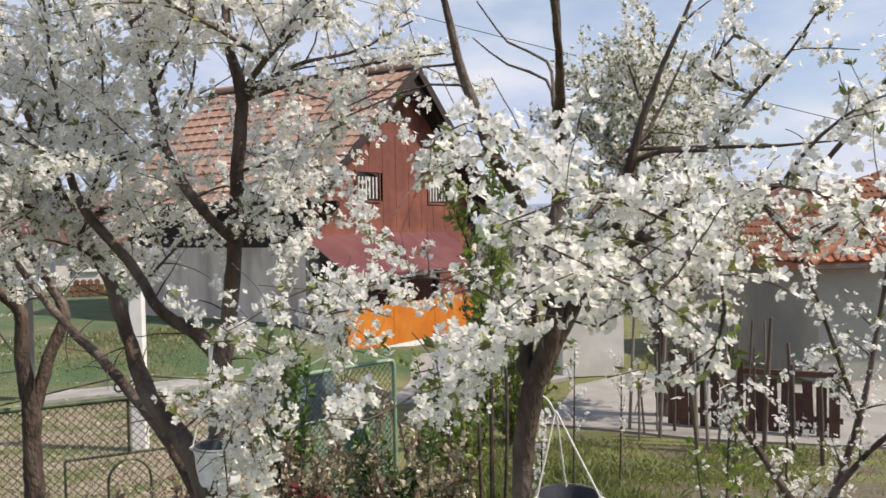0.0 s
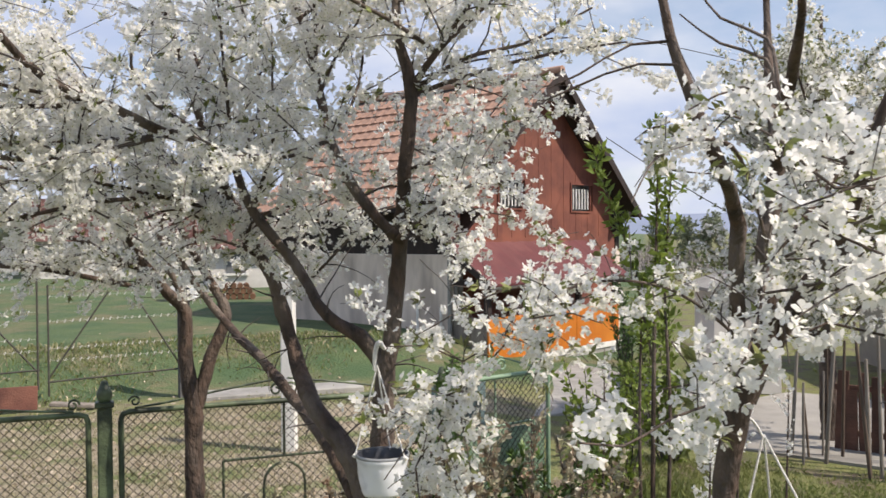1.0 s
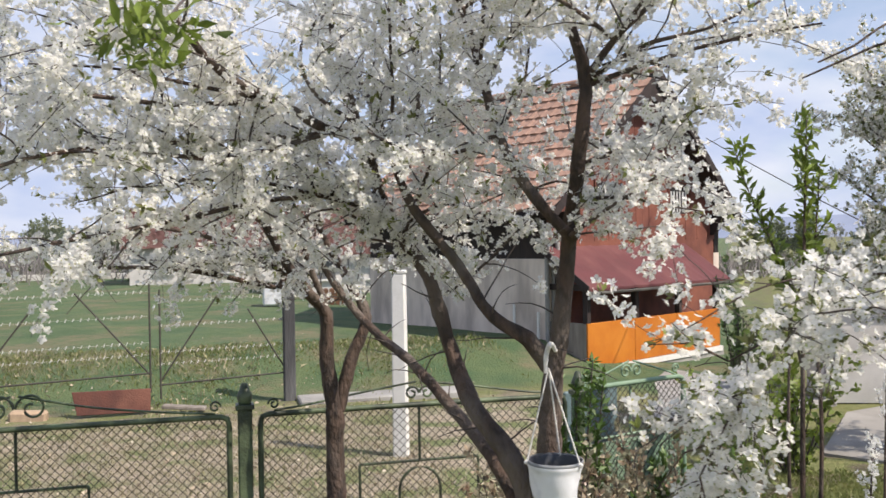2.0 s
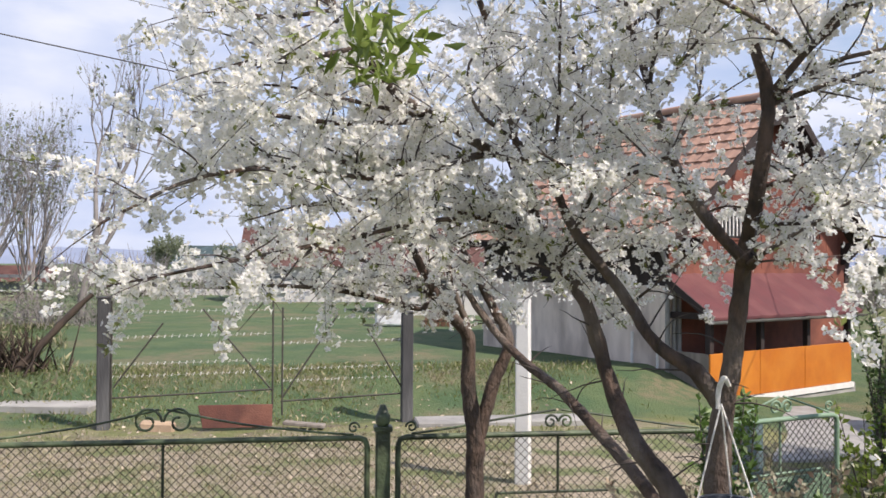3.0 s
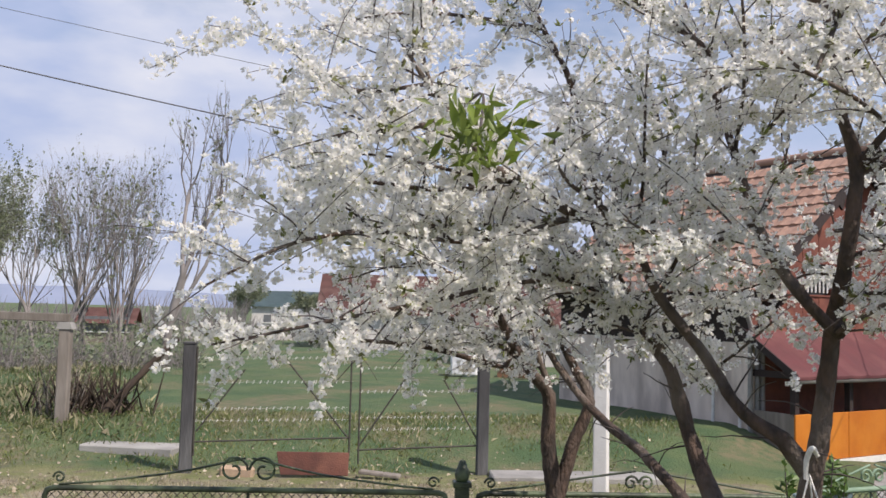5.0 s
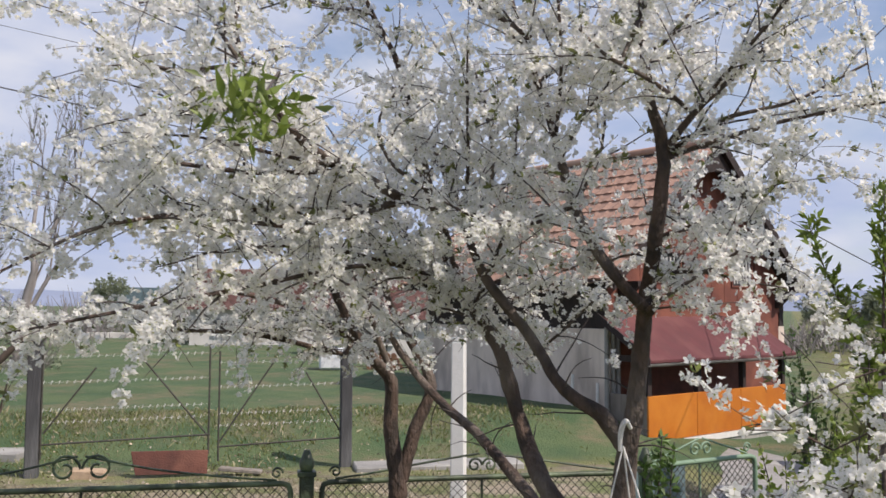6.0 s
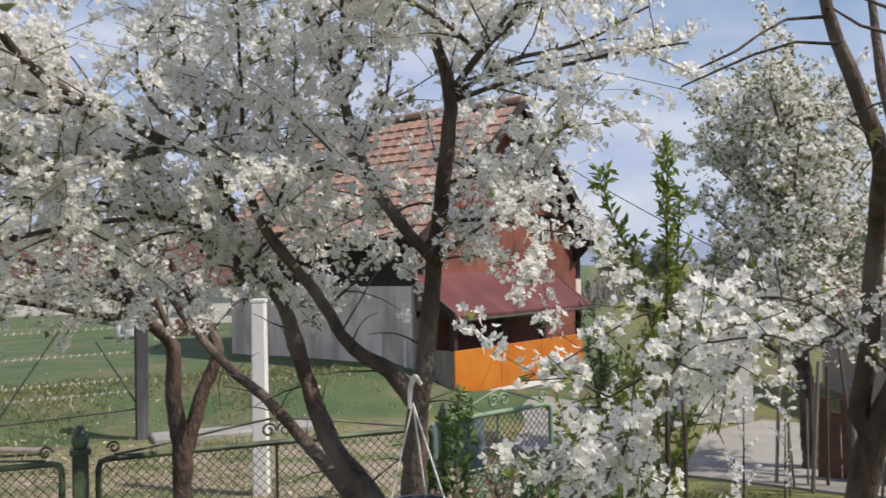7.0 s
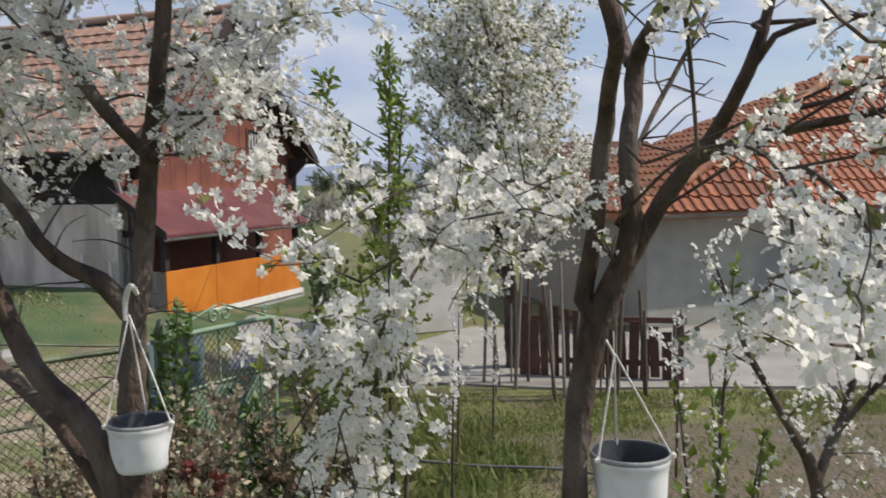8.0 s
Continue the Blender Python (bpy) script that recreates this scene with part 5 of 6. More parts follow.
T2["side"] = [(1.145, 2.15, 2.5, 0.0143), (1.16, 2.08, 2.56, 0.012), (1.22, 1.98, 2.58, 0.009), (1.3, 1.87, 2.57, 0.006)]

T2["bareA"] = [(0.69, 1.98, 2.83, 0.006), (0.69, 2.02, 2.82, 0.0055), (0.61, 1.98, 2.81, 0.0045), (0.55, 1.93, 2.77, 0.004), (0.5, 1.88, 2.73, 0.0045), (0.43, 1.87, 2.7, 0.003)]
T2["bareB"] = [(0.71, 1.98, 2.76, 0.006), (0.7, 2.02, 2.77, 0.0055), (0.63, 1.98, 2.77, 0.0045), (0.55, 1.98, 2.75, 0.004), (0.48, 1.98, 2.72, 0.004), (0.41, 1.97, 2.69, 0.003)]
T2["bareE"] = [(0.955, 2.12, 2.695, 0.0075), (0.94, 2.25, 2.86, 0.007), (0.83, 2.26, 2.92, 0.005), (0.74, 2.26, 3.04, 0.003)]
T2["bareD"] = [(0.957, 2.15, 2.68, 0.0077), (0.94, 2.25, 2.81, 0.007), (0.83, 2.26, 2.86, 0.005), (0.73, 2.26, 2.94, 0.003)]
T2["rightA"] = [(1.19, 2.17, 2.355, 0.0132), (1.13, 2.15, 2.33, 0.012), (1.18, 2.0, 2.28, 0.009), (1.23, 1.92, 2.21, 0.007), (1.25, 1.84, 2.12, 0.005)]
T2["sprayA"] = [(0.94, 2.45, 2.07, 0.0132), (0.93, 2.42, 2.05, 0.012), (0.72, 2.2, 2.22, 0.009), (0.5, 1.95, 2.26, 0.007), (0.38, 1.76, 2.17, 0.005), (0.27, 1.62, 2.04, 0.004), (0.2, 1.56, 1.92, 0.003)]
T2["sprayB"] = [(0.5, 1.95, 2.26, 0.006), (0.33, 1.82, 2.25, 0.005), (0.16, 1.74, 2.16, 0.003)]
T2["sprayD"] = [(0.95, 2.43, 2.14, 0.0132), (0.93, 2.42, 2.15, 0.012), (0.92, 2.0, 2.3, 0.009), (0.86, 1.6, 2.3, 0.007), (0.8, 1.33, 2.19, 0.005), (0.7, 1.08, 2.1, 0.003)]
T2["sprayF"] = [(0.92, 2.33, 2.34, 0.011), (0.95, 2.3, 2.3, 0.01), (1.1, 1.8, 2.42, 0.008), (1.06, 1.4, 2.45, 0.006), (0.95, 1.1, 2.45, 0.004), (0.8, 1.0, 2.4, 0.003)]
T2["sprayG"] = [(1.02, 2.31, 2.2, 0.01), (1.2, 1.85, 2.42, 0.009), (1.32, 1.55, 2.47, 0.007), (1.4, 1.25, 2.42, 0.005), (1.4, 1.05, 2.3, 0.003)]
T2["sprayH"] = [(1.2, 1.85, 2.42, 0.008), (1.15, 1.6, 2.28, 0.006), (1.1, 1.45, 2.16, 0.004), (1.05, 1.35, 2.05, 0.003)]
T2["sprayJ"] = [(0.91, 1.91, 2.3, 0.0085), (0.83, 1.78, 2.53, 0.012), (0.74, 1.6, 2.55, 0.008), (0.66, 1.4, 2.5, 0.005), (0.62, 1.25, 2.42, 0.003)]
T2["sprayM"] = [(0.28, 1.61, 2.07, 0.006), (0.24, 1.61, 1.98, 0.004), (0.2, 1.61, 1.9, 0.004), (0.19, 1.61, 1.84, 0.003)]
T2["sprayN"] = [(0.24, 1.61, 1.98, 0.005), (0.17, 1.61, 1.95, 0.004), (0.12, 1.61, 1.88, 0.003)]
T2["sprayO"] = [(0.38, 1.76, 2.17, 0.005), (0.35, 1.77, 2.17, 0.006), (0.25, 1.78, 2.1, 0.004), (0.16, 1.83, 2.15, 0.003), (0.07, 1.88, 2.11, 0.003)]
T2["sprayP"] = [(0.29, 1.64, 2.06, 0.0041), (0.28, 1.61, 2.07, 0.005), (0.2, 1.61, 2.03, 0.004), (0.1, 1.63, 1.99, 0.003)]
T2["sprayQ"] = [(1.06, 1.43, 2.45, 0.0062), (0.94, 1.44, 2.45, 0.007), (0.86, 1.46, 2.53, 0.005), (0.74, 1.47, 2.59, 0.004), (0.68, 1.47, 2.54, 0.003)]
T2["upA"] = [(1.35, 2.0, 2.59, 0.0072), (1.47, 2.09, 2.73, 0.008), (1.53, 1.97, 2.82, 0.0055), (1.59, 1.94, 2.92, 0.004), (1.63, 1.93, 3.01, 0.003)]
T2["upB"] = [(1.47, 2.09, 2.73, 0.008), (1.38, 2.21, 2.82, 0.008), (1.45, 2.2, 2.91, 0.0055), (1.44, 2.2, 3.04, 0.004)]
T2["upC"] = [(1.5, 1.83, 2.5, 0.0088), (1.45, 1.78, 2.48, 0.008), (1.5, 1.66, 2.58, 0.0055), (1.57, 1.58, 2.64, 0.004), (1.62, 1.5, 2.66, 0.003)]
T2["upE"] = [(1.32, 1.55, 2.47, 0.007), (1.41, 1.58, 2.36, 0.007), (1.46, 1.46, 2.39, 0.0055), (1.53, 1.43, 2.44, 0.004), (1.6, 1.4, 2.46, 0.003)]
T2["bowR"] = [(1.19, 2.17, 2.355, 0.012), (1.21, 2.19, 2.4, 0.011), (1.36, 2.01, 2.44, 0.0105), (1.47, 1.88, 2.48, 0.01), (1.54, 1.75, 2.53, 0.009), (1.58, 1.68, 2.61, 0.007), (1.62, 1.62, 2.69, 0.005), (1.65, 1.6, 2.76, 0.003)]
T2["bowL"] = [(1.12, 2.06, 2.57, 0.0099), (1.16, 2.15, 2.6, 0.009), (1.33, 2.02, 2.59, 0.0075), (1.47, 1.88, 2.58, 0.0055), (1.59, 1.79, 2.58, 0.003)]
T2["sprayU"] = [(1.04, 1.07, 2.29, 0.007), (0.96, 1.04, 2.33, 0.005), (0.88, 1.05, 2.37, 0.004), (0.81, 1.06, 2.41, 0.003)]
T2["sprayV"] = [(1.04, 1.07, 2.29, 0.007), (0.96, 1.09, 2.24, 0.005), (0.87, 1.1, 2.26, 0.004), (0.79, 1.11, 2.22, 0.003)]
T2["sprayW"] = [(1.11, 1.15, 2.34, 0.0077), (1.1, 1.11, 2.39, 0.007), (1.02, 1.13, 2.43, 0.005), (0.95, 1.14, 2.45, 0.004), (0.87, 1.15, 2.48, 0.003)]
T2["sprayT"] = [(0.74, 1.47, 2.59, 0.004), (0.62, 1.62, 2.56, 0.005), (0.69, 1.62, 2.5, 0.004), (0.79, 1.61, 2.49, 0.003)]

T2["armU"] = [(1.19, 2.17, 2.355, 0.011), (1.2, 1.7, 2.38, 0.01), (1.11, 1.15, 2.34, 0.008), (1.04, 1.07, 2.29, 0.007)]
T2["sprayAB"] = [(0.83, 1.45, 2.24, 0.006), (0.8, 1.4, 2.14, 0.005), (0.72, 1.42, 2.08, 0.004), (0.65, 1.42, 2.05, 0.003)]
T2["sprayAC"] = [(0.84, 1.5, 2.27, 0.006), (0.9, 1.32, 2.3, 0.005), (0.96, 1.25, 2.36, 0.004), (1.02, 1.2, 2.38, 0.003)]
T2["sprayAD"] = [(0.74, 1.17, 2.14, 0.005), (0.67, 1.04, 2.14, 0.004), (0.61, 0.96, 2.12, 0.004), (0.56, 0.92, 2.13, 0.003)]
T2["sprayAE"] = [(1.0, 1.44, 2.46, 0.006), (0.85, 1.33, 2.56, 0.005), (0.78, 1.25, 2.59, 0.004), (0.7, 1.18, 2.55, 0.003)]
T2["sprayAG"] = [(0.8, 1.33, 2.19, 0.005), (0.74, 1.24, 2.16, 0.004), (0.66, 1.2, 2.15, 0.003)]
T2["sprayAH"] = [(0.43, 1.82, 2.21, 0.006), (0.4, 1.7, 2.2, 0.005), (0.5, 1.64, 2.22, 0.004), (0.56, 1.62, 2.2, 0.003)]
T2["sprayAJ"] = [(0.2, 1.61, 1.9, 0.005), (0.15, 1.64, 1.84, 0.004), (0.11, 1.65, 1.74, 0.003)]
T2["sprayAK"] = [(0.24, 1.61, 1.96, 0.005), (0.25, 1.62, 1.86, 0.004), (0.26, 1.63, 1.75, 0.003)]
T2["sprayAL"] = [(0.25, 1.78, 2.1, 0.005), (0.18, 1.74, 2.14, 0.004), (0.1, 1.7, 2.14, 0.003)]
T2["sprayAM"] = [(0.2, 1.56, 1.92, 0.005), (0.22, 1.52, 1.84, 0.004), (0.19, 1.5, 1.77, 0.003)]
T2["sprayAI"] = [(0.4, 1.79, 2.18, 0.005), (0.44, 1.68, 2.14, 0.004), (0.42, 1.63, 2.07, 0.003)]
T2["armX"] = [(1.2, 1.7, 2.38, 0.009), (1.15, 1.09, 2.32, 0.008), (1.14, 1.09, 2.21, 0.007), (1.11, 1.1, 2.14, 0.006)]


# the side towards the farmhouse carries fewer twigs
T1_SPARSE = dict(topr=0.75, topr2=0.75, topr3=0.6, spreadP=0.85, spreadQ=0.8, lowD=0.9, lowE=0.85, trunk=0.8, topU=0.9, topV=0.9, midY=0.8)
blossom_tree("cherry_tree", "many-stemmed cherry tree in full white blossom", T1, 21, ("trunk", "limbD", "limbE", "limbB"), T1_SPARSE, (1.45, 2.15), per_m=12.5, length=0.48, sub=5.6, spacing=0.052, per=7.6, spread=0.031, size=0.0138, leaf=0.2, girth=0.76, floor=2.05, droop=0.14, rmax=0.017)
blossom_tree("cherry_tree", "slender forked cherry tree in white blossom by the fence", T0, 22, ("trunk", "right"), per_m=14, length=0.5, sub=7, spacing=0.05, per=6.4, leaf=0.3, girth=1.08, floor=1.98, droop=0.25)
T2_SPARSE = dict(sprayF=0.8, sprayG=1.2, bowR=1.3, armU=0.8, sprayJ=0.5, sprayT=0.45, sprayQ=0.7, rightA=0.6, sprayAC=0.6, bowL=1.0, side=0.6, upA=1.3, upB=1.3, upC=1.3, upE=1.2, sprayD=0.6, sprayAB=0.5, sprayAD=0.6, sprayAG=0.5, sprayV=0.6, sprayU=0.75, sprayH=0.7,
                 sprayA=1.5, sprayM=1.7, sprayN=1.5, sprayP=1.6, sprayAK=1.7, sprayAM=1.7, sprayAJ=1.4, sprayB=1.3, sprayAI=1.4)
T2_CLEAR = dict(sprayF=0.35, sprayG=0.4, bowR=0.5, armU=0.6, sprayD=0.45, sprayJ=0.5, sprayT=0.4, rightA=0.5, sprayAC=0.4, bowL=0.45, sprayH=0.2)
blossom_tree("cherry_tree", "dark cherry tree with thick upright stems and white blossom", T2, 23, ("trunk", "stemL"), T2_SPARSE, None, T2_CLEAR, per_m=12, length=0.15, sub=5, spacing=0.062, per=9.0, spread=0.028, size=0.0113, girth=0.67, rmax=0.0055, leaf=0.55, leaf_len=0.026, droop=0.15, thin_at=0.0058)


def leafy_tuft():
    """A tuft of long fresh leaves at a shoot's end."""
    rng = np.random.default_rng(8)
    ob = thing("leafy_shoot", "tuft of long bright green leaves at a shoot tip", "shoot")
    s = Soup()
    c = np.array([-0.745, 1.30, 2.735])
    at = c + rng.normal(0, 1, (120, 3)) * np.array([0.045, 0.03, 0.028])
    add_leaves(s, at, rand_dirs(120, rng, (0, 0, -0.15)), rng.uniform(0.03, 0.07, 120), 0.13, rng)
    part_mesh("foliage", s.mesh("leaves"), YOUNG_LEAF, ob)
    part_mesh("stem", rods([[(-1.42, 2.41, 3.05, 0.005), (-1.0, 1.8, 2.95, 0.004), (-0.745, 1.30, 2.72, 0.003)]], 5), TWIG, ob)


leafy_tuft()


def far_blossom_tree():
    rng = np.random.default_rng(31)
    limbs = {"trunk": [(2.95, 12.1, -0.35, 0.12), (2.9, 12.1, 0.8, 0.1), (2.75, 12.15, 2.0, 0.08), (2.8, 12.2, 3.4, 0.055), (2.85, 12.2, 5.2, 0.02)]}
    for k in range(34):
        a, z = rng.uniform(0, 2 * np.pi), 0.9 + 3.2 * rng.random()
        L = rng.uniform(0.8, 1.55) * (1.15 - 0.12 * z)
        x, y = 2.8 + L * math.cos(a), 12.15 + L * math.sin(a)
        limbs["limb%d" % k] = [(2.8, 12.15, z, 0.03), (2.8 + 0.5 * L * math.cos(a), 12.15 + 0.5 * L * math.sin(a), z + 0.3 * L, 0.018), (x, y, z + 0.75 * L, 0.006)]
    blossom_tree("cherry_tree", "round-crowned fruit tree in white blossom and young leaf", limbs, 32, ("trunk",), per_m=10, length=0.75, sub=6, spacing=0.065, per=2.6, spread=0.055, size=0.027, leaf=0.75, leaf_len=0.06, rmax=0.05)


far_blossom_tree()


# ---- other planting ----
def leafy_sapling():
    """The tall thin fruit tree with fresh leaves on its upper half."""
    rng = np.random.default_rng(4)
    ob = thing("young_tree", "tall thin young fruit tree in fresh light green leaf", "tree")
    stems = [[(0.68, 6.02, -0.02, 0.02), (0.69, 6.03, 1.2, 0.017), (0.71, 6.05, 2.2, 0.012), (0.74, 6.1, 3.12, 0.004)],
             [(0.76, 6.0, -0.02, 0.017), (0.8, 6.02, 1.1, 0.014), (0.77, 6.1, 2.0, 0.01), (0.82, 6.15, 2.8, 0.003)],
             [(0.69, 6.03, 1.5, 0.01), (0.55, 6.1, 2.2, 0.008), (0.4, 6.2, 2.6, 0.005), (0.3, 6.25, 2.92, 0.003)],
             [(0.62, 5.98, -0.02, 0.015), (0.6, 5.95, 1.0, 0.012), (0.62, 5.98, 2.1, 0.005)]]
    tw = []
    for pts in stems:
        path = smooth_path(pts, 0.08)
        s = Soup()
        tube(s, path, 6)
        part_mesh("stem", s.mesh("stem"), BARK, ob, smooth=True)
        up = path[path[:, 2] > 1.55]
        tw += grow_twigs(up, rng, 13, 0.17, 1.0, 0.1, 1.0) + [up[up[:, 2] > 1.9]] if len(up) > 4 else []
    tw = [q for q in tw if len(q) > 2]
    wood = Soup()
    for q in tw:
        tube(wood, q, 3, cap=False)
    part_mesh("twig_mass", wood.mesh("twigs"), TWIG, ob)["kind"] = "stuff"
    pos, way = points_on(tw, 0.011, rng)
    s = Soup()
    n = len(pos)
    add_leaves(s, pos, unit(way * 0.6 + 0.6 * rng.normal(size=(n, 3)) + np.array([0, 0, -0.1])), rng.uniform(0.05, 0.115, n), 0.17, rng)
    part_mesh("foliage", s.mesh("leaves"), YOUNG_LEAF, ob)["kind"] = "stuff"


leafy_sapling()


def bush(name, label, at, h, r, mat, seed, stems=14, leaves=1500, leaf_len=0.05, flowers=0, wood=TWIG, category="shrub", width=0.3):
    """A bush of many stems from one foot, with small leaves."""
    rng = np.random.default_rng(seed)
    ob = thing(name, label, category, at)
    tw, s = [], Soup()
    for k in range(stems):
        a, q = rng.uniform(0, 2 * np.pi), r * math.sqrt(rng.random())
        t = h * rng.uniform(0.6, 1.05)
        pts = [(0.12 * r * math.cos(a), 0.12 * r * math.sin(a), -0.05, 0.009), (0.6 * q * math.cos(a), 0.6 * q * math.sin(a), 0.5 * t, 0.007), (q * math.cos(a + 0.3), q * math.sin(a + 0.3), t, 0.003)]
        path = smooth_path(pts, 0.06)
        one = Soup()
        tube(one, path, 5)
        part_mesh("stem", one.mesh("stem"), wood, ob, smooth=True)
        tw.append(path)
        tw += grow_twigs(path, rng, 9, 0.55 * r, 1.0, 0.1, 0.6, 0.1)
    for q in tw:
        tube(s, q, 3, cap=False)
    part_mesh("twig_mass", s.mesh("stems"), wood, ob)["kind"] = "stuff"
    pos, way = points_on(tw, 0.02, rng)
    pick = rng.integers(0, len(pos), leaves)
    s = Soup()
    add_leaves(s, pos[pick], unit(way[pick] + 0.8 * rng.normal(size=(leaves, 3))), rng.uniform(0.5, 1.2, leaves) * leaf_len, width, rng)
    part_mesh("foliage", s.mesh("leaves"), mat, ob)["kind"] = "stuff"
    if flowers:
        pick = rng.integers(0, len(pos), flowers)
        d = rand_dirs(flowers, rng)
        s = Soup()
        add_flowers(s, pos[pick] + 0.02 * d, d, np.full(flowers, 0.012), rng)
        part_mesh("blossom", s.mesh("blossom"), [PETAL, STAMEN], ob)["kind"] = "stuff"
    return ob


for k, (x, y, h, r) in enumerate([(-1.0, 4.95, 0.85, 0.4), (-0.62, 5.2, 0.95, 0.42), (-0.2, 5.35, 1.0, 0.45), (0.25, 5.5, 0.95, 0.42), (-1.45, 4.6, 0.75, 0.38), (-0.35, 4.7, 0.8, 0.4), (-1.0, 4.2, 0.75, 0.42), (-1.75, 4.3, 0.75, 0.4)]):
    bush("rose_bush", "bushy rose with dark reddish young leaves by the fence", (x, y, 0), 1.15 * h, r, RED_LEAF, 50 + k, leaves=3000, leaf_len=0.05)
bush("rose_bush", "small rose with bright red young shoots beside the roses", (-0.45, 4.92, 0), 0.95, 0.17, RED_SHOOT, 59, stems=8, leaves=650, leaf_len=0.055)
bush("green_shrub", "upright shrub in dense fresh green leaf by the gate", (-0.66, 5.42, 0), 1.55, 0.2, SHRUB_LEAF, 60, stems=12, leaves=2600, leaf_len=0.07, width=0.2)
bush("green_shrub", "low feathery green shrub beside the roses", (0.02, 5.6, 0), 1.02, 0.34, SHRUB_LEAF, 61, leaves=3000, leaf_len=0.07, width=0.16)
bush("green_shrub", "tall olive-green shrub beside the farmhouse porch", (0.42, 12.6, -0.3), 2.15, 0.42, SHRUB_LEAF, 64, stems=16, leaves=1500, leaf_len=0.07)
bush("green_shrub", "loose light green shrub behind the garden gate", (0.35, 8.3, -0.2), 1.4, 0.5, YOUNG_LEAF, 62, leaves=1300, leaf_len=0.08)
bush("green_shrub", "loose light green shrub by the farmhouse porch", (0.9, 10.6, -0.3), 1.7, 0.6, YOUNG_LEAF, 63, leaves=1500, leaf_len=0.09)
bush("green_shrub", "light green leafy shrub with white blossom", (1.8, 3.62, 0), 1.95, 0.25, YOUNG_LEAF, 64, stems=6, leaves=500, leaf_len=0.06, flowers=260)

SMALL = {}
SMALL["trunk"] = [(2.06, 3.36, -0.05, 0.034), (2.05, 3.34, 0.8, 0.03), (2.02, 3.3, 1.12, 0.026), (1.84, 3.24, 1.42, 0.015), (1.68, 3.2, 1.68, 0.009), (1.58, 3.2, 1.95, 0.004)]
SMALL["limbA"] = [(2.02, 3.3, 1.12, 0.02), (2.14, 3.3, 1.4, 0.016), (2.24, 3.3, 1.75, 0.012), (2.3, 3.25, 2.2, 0.007), (2.34, 3.2, 2.6, 0.004)]
SMALL["limbB"] = [(2.06, 3.31, 1.25, 0.015), (2.2, 3.2, 1.5, 0.012), (2.4, 3.1, 1.72, 0.008), (2.55, 3.0, 1.95, 0.004)]
SMALL["limbC"] = [(2.2, 3.3, 1.6, 0.01), (2.08, 3.25, 1.9, 0.008), (1.98, 3.2, 2.15, 0.005), (1.9, 3.2, 2.3, 0.003)]
blossom_tree("cherry_tree", "small dark-stemmed young cherry tree with white blossom", SMALL, 41, ("trunk",), per_m=9, length=0.3, sub=6, spacing=0.05, per=5.0, size=0.0115, leaf=0.3)


def staked_sapling(at, h, seed, flowers=90):
    rng = np.random.default_rng(seed)
    ob = thing("young_tree", "thin bare sapling with a few white blossoms", "tree", at, 0, "saplings")
    path = smooth_path([(0, 0, -0.05, 0.012), (0.02, 0.01, h * 0.5, 0.009), (0.03, -0.02, h, 0.003)], 0.08)
    s = Soup()
    tube(s, path, 6)
    part_mesh("stem", s.mesh("stem"), BARK, ob, smooth=True)
    tw = grow_twigs(path[path[:, 2] > 0.4 * h], rng, 8, 0.25, 1.0, 0.0, 0.8)
    s = Soup()
    for q in tw:
        tube(s, q, 3, cap=False)
    part_mesh("twig_mass", s.mesh("twigs"), TWIG, ob)["kind"] = "stuff"
    pos, way = points_on(tw, 0.02, rng)
    pick = rng.integers(0, len(pos), flowers)
    d = rand_dirs(flowers, rng)
    s = Soup()
    add_flowers(s, pos[pick] + 0.02 * d, d, np.full(flowers, 0.018), rng)
    part_mesh("blossom", s.mesh("blossom"), [PETAL, STAMEN], ob)["kind"] = "stuff"


for k, (x, y, h) in enumerate([(2.9, 6.6, 1.3), (0.3, 6.9, 1.5), (1.9, 8.6, 1.3), (1.0, 5.6, 1.2), (1.35, 7.4, 1.4)]):
    staked_sapling((x, y, float(lie(np.float64(x), np.float64(y)))), h, 70 + k)


# ---- yard beyond the garden: paving, stakes, plank fence ----
def yard():
    bm = bmesh.new()
    pts = [(1.3, 11.6), (3.2, 10.75), (6.7, 10.0), (13.0, 9.0), (16.0, 18.0), (5.5, 14.3), (3.0, 15.6), (1.9, 14.4)]
    top = [bm.verts.new((x, y, -0.285)) for x, y in pts]
    low = [bm.verts.new((x, y, -0.5)) for x, y in pts]
    bm.faces.new(top)
    for i in range(len(pts)):
        bm.faces.new((low[i], low[(i + 1) % len(pts)], top[(i + 1) % len(pts)], top[i]))
    bmesh.ops.recalc_face_normals(bm, faces=bm.faces)
    solo("pavement", bm, YARD, "pale sunlit concrete yard", "pavement", kind="structure")
    bm = bmesh.new()
    boxed(bm, 0, 4.5, 0, 4.0, -0.2, 0.02, 0.01)
    solo("pavement", bm, CONCRETE, "pale concrete path before the farmhouse porch", "pavement", pose(-1.6, 12.2, -0.285, 0, 0, 40), kind="structure")


yard()


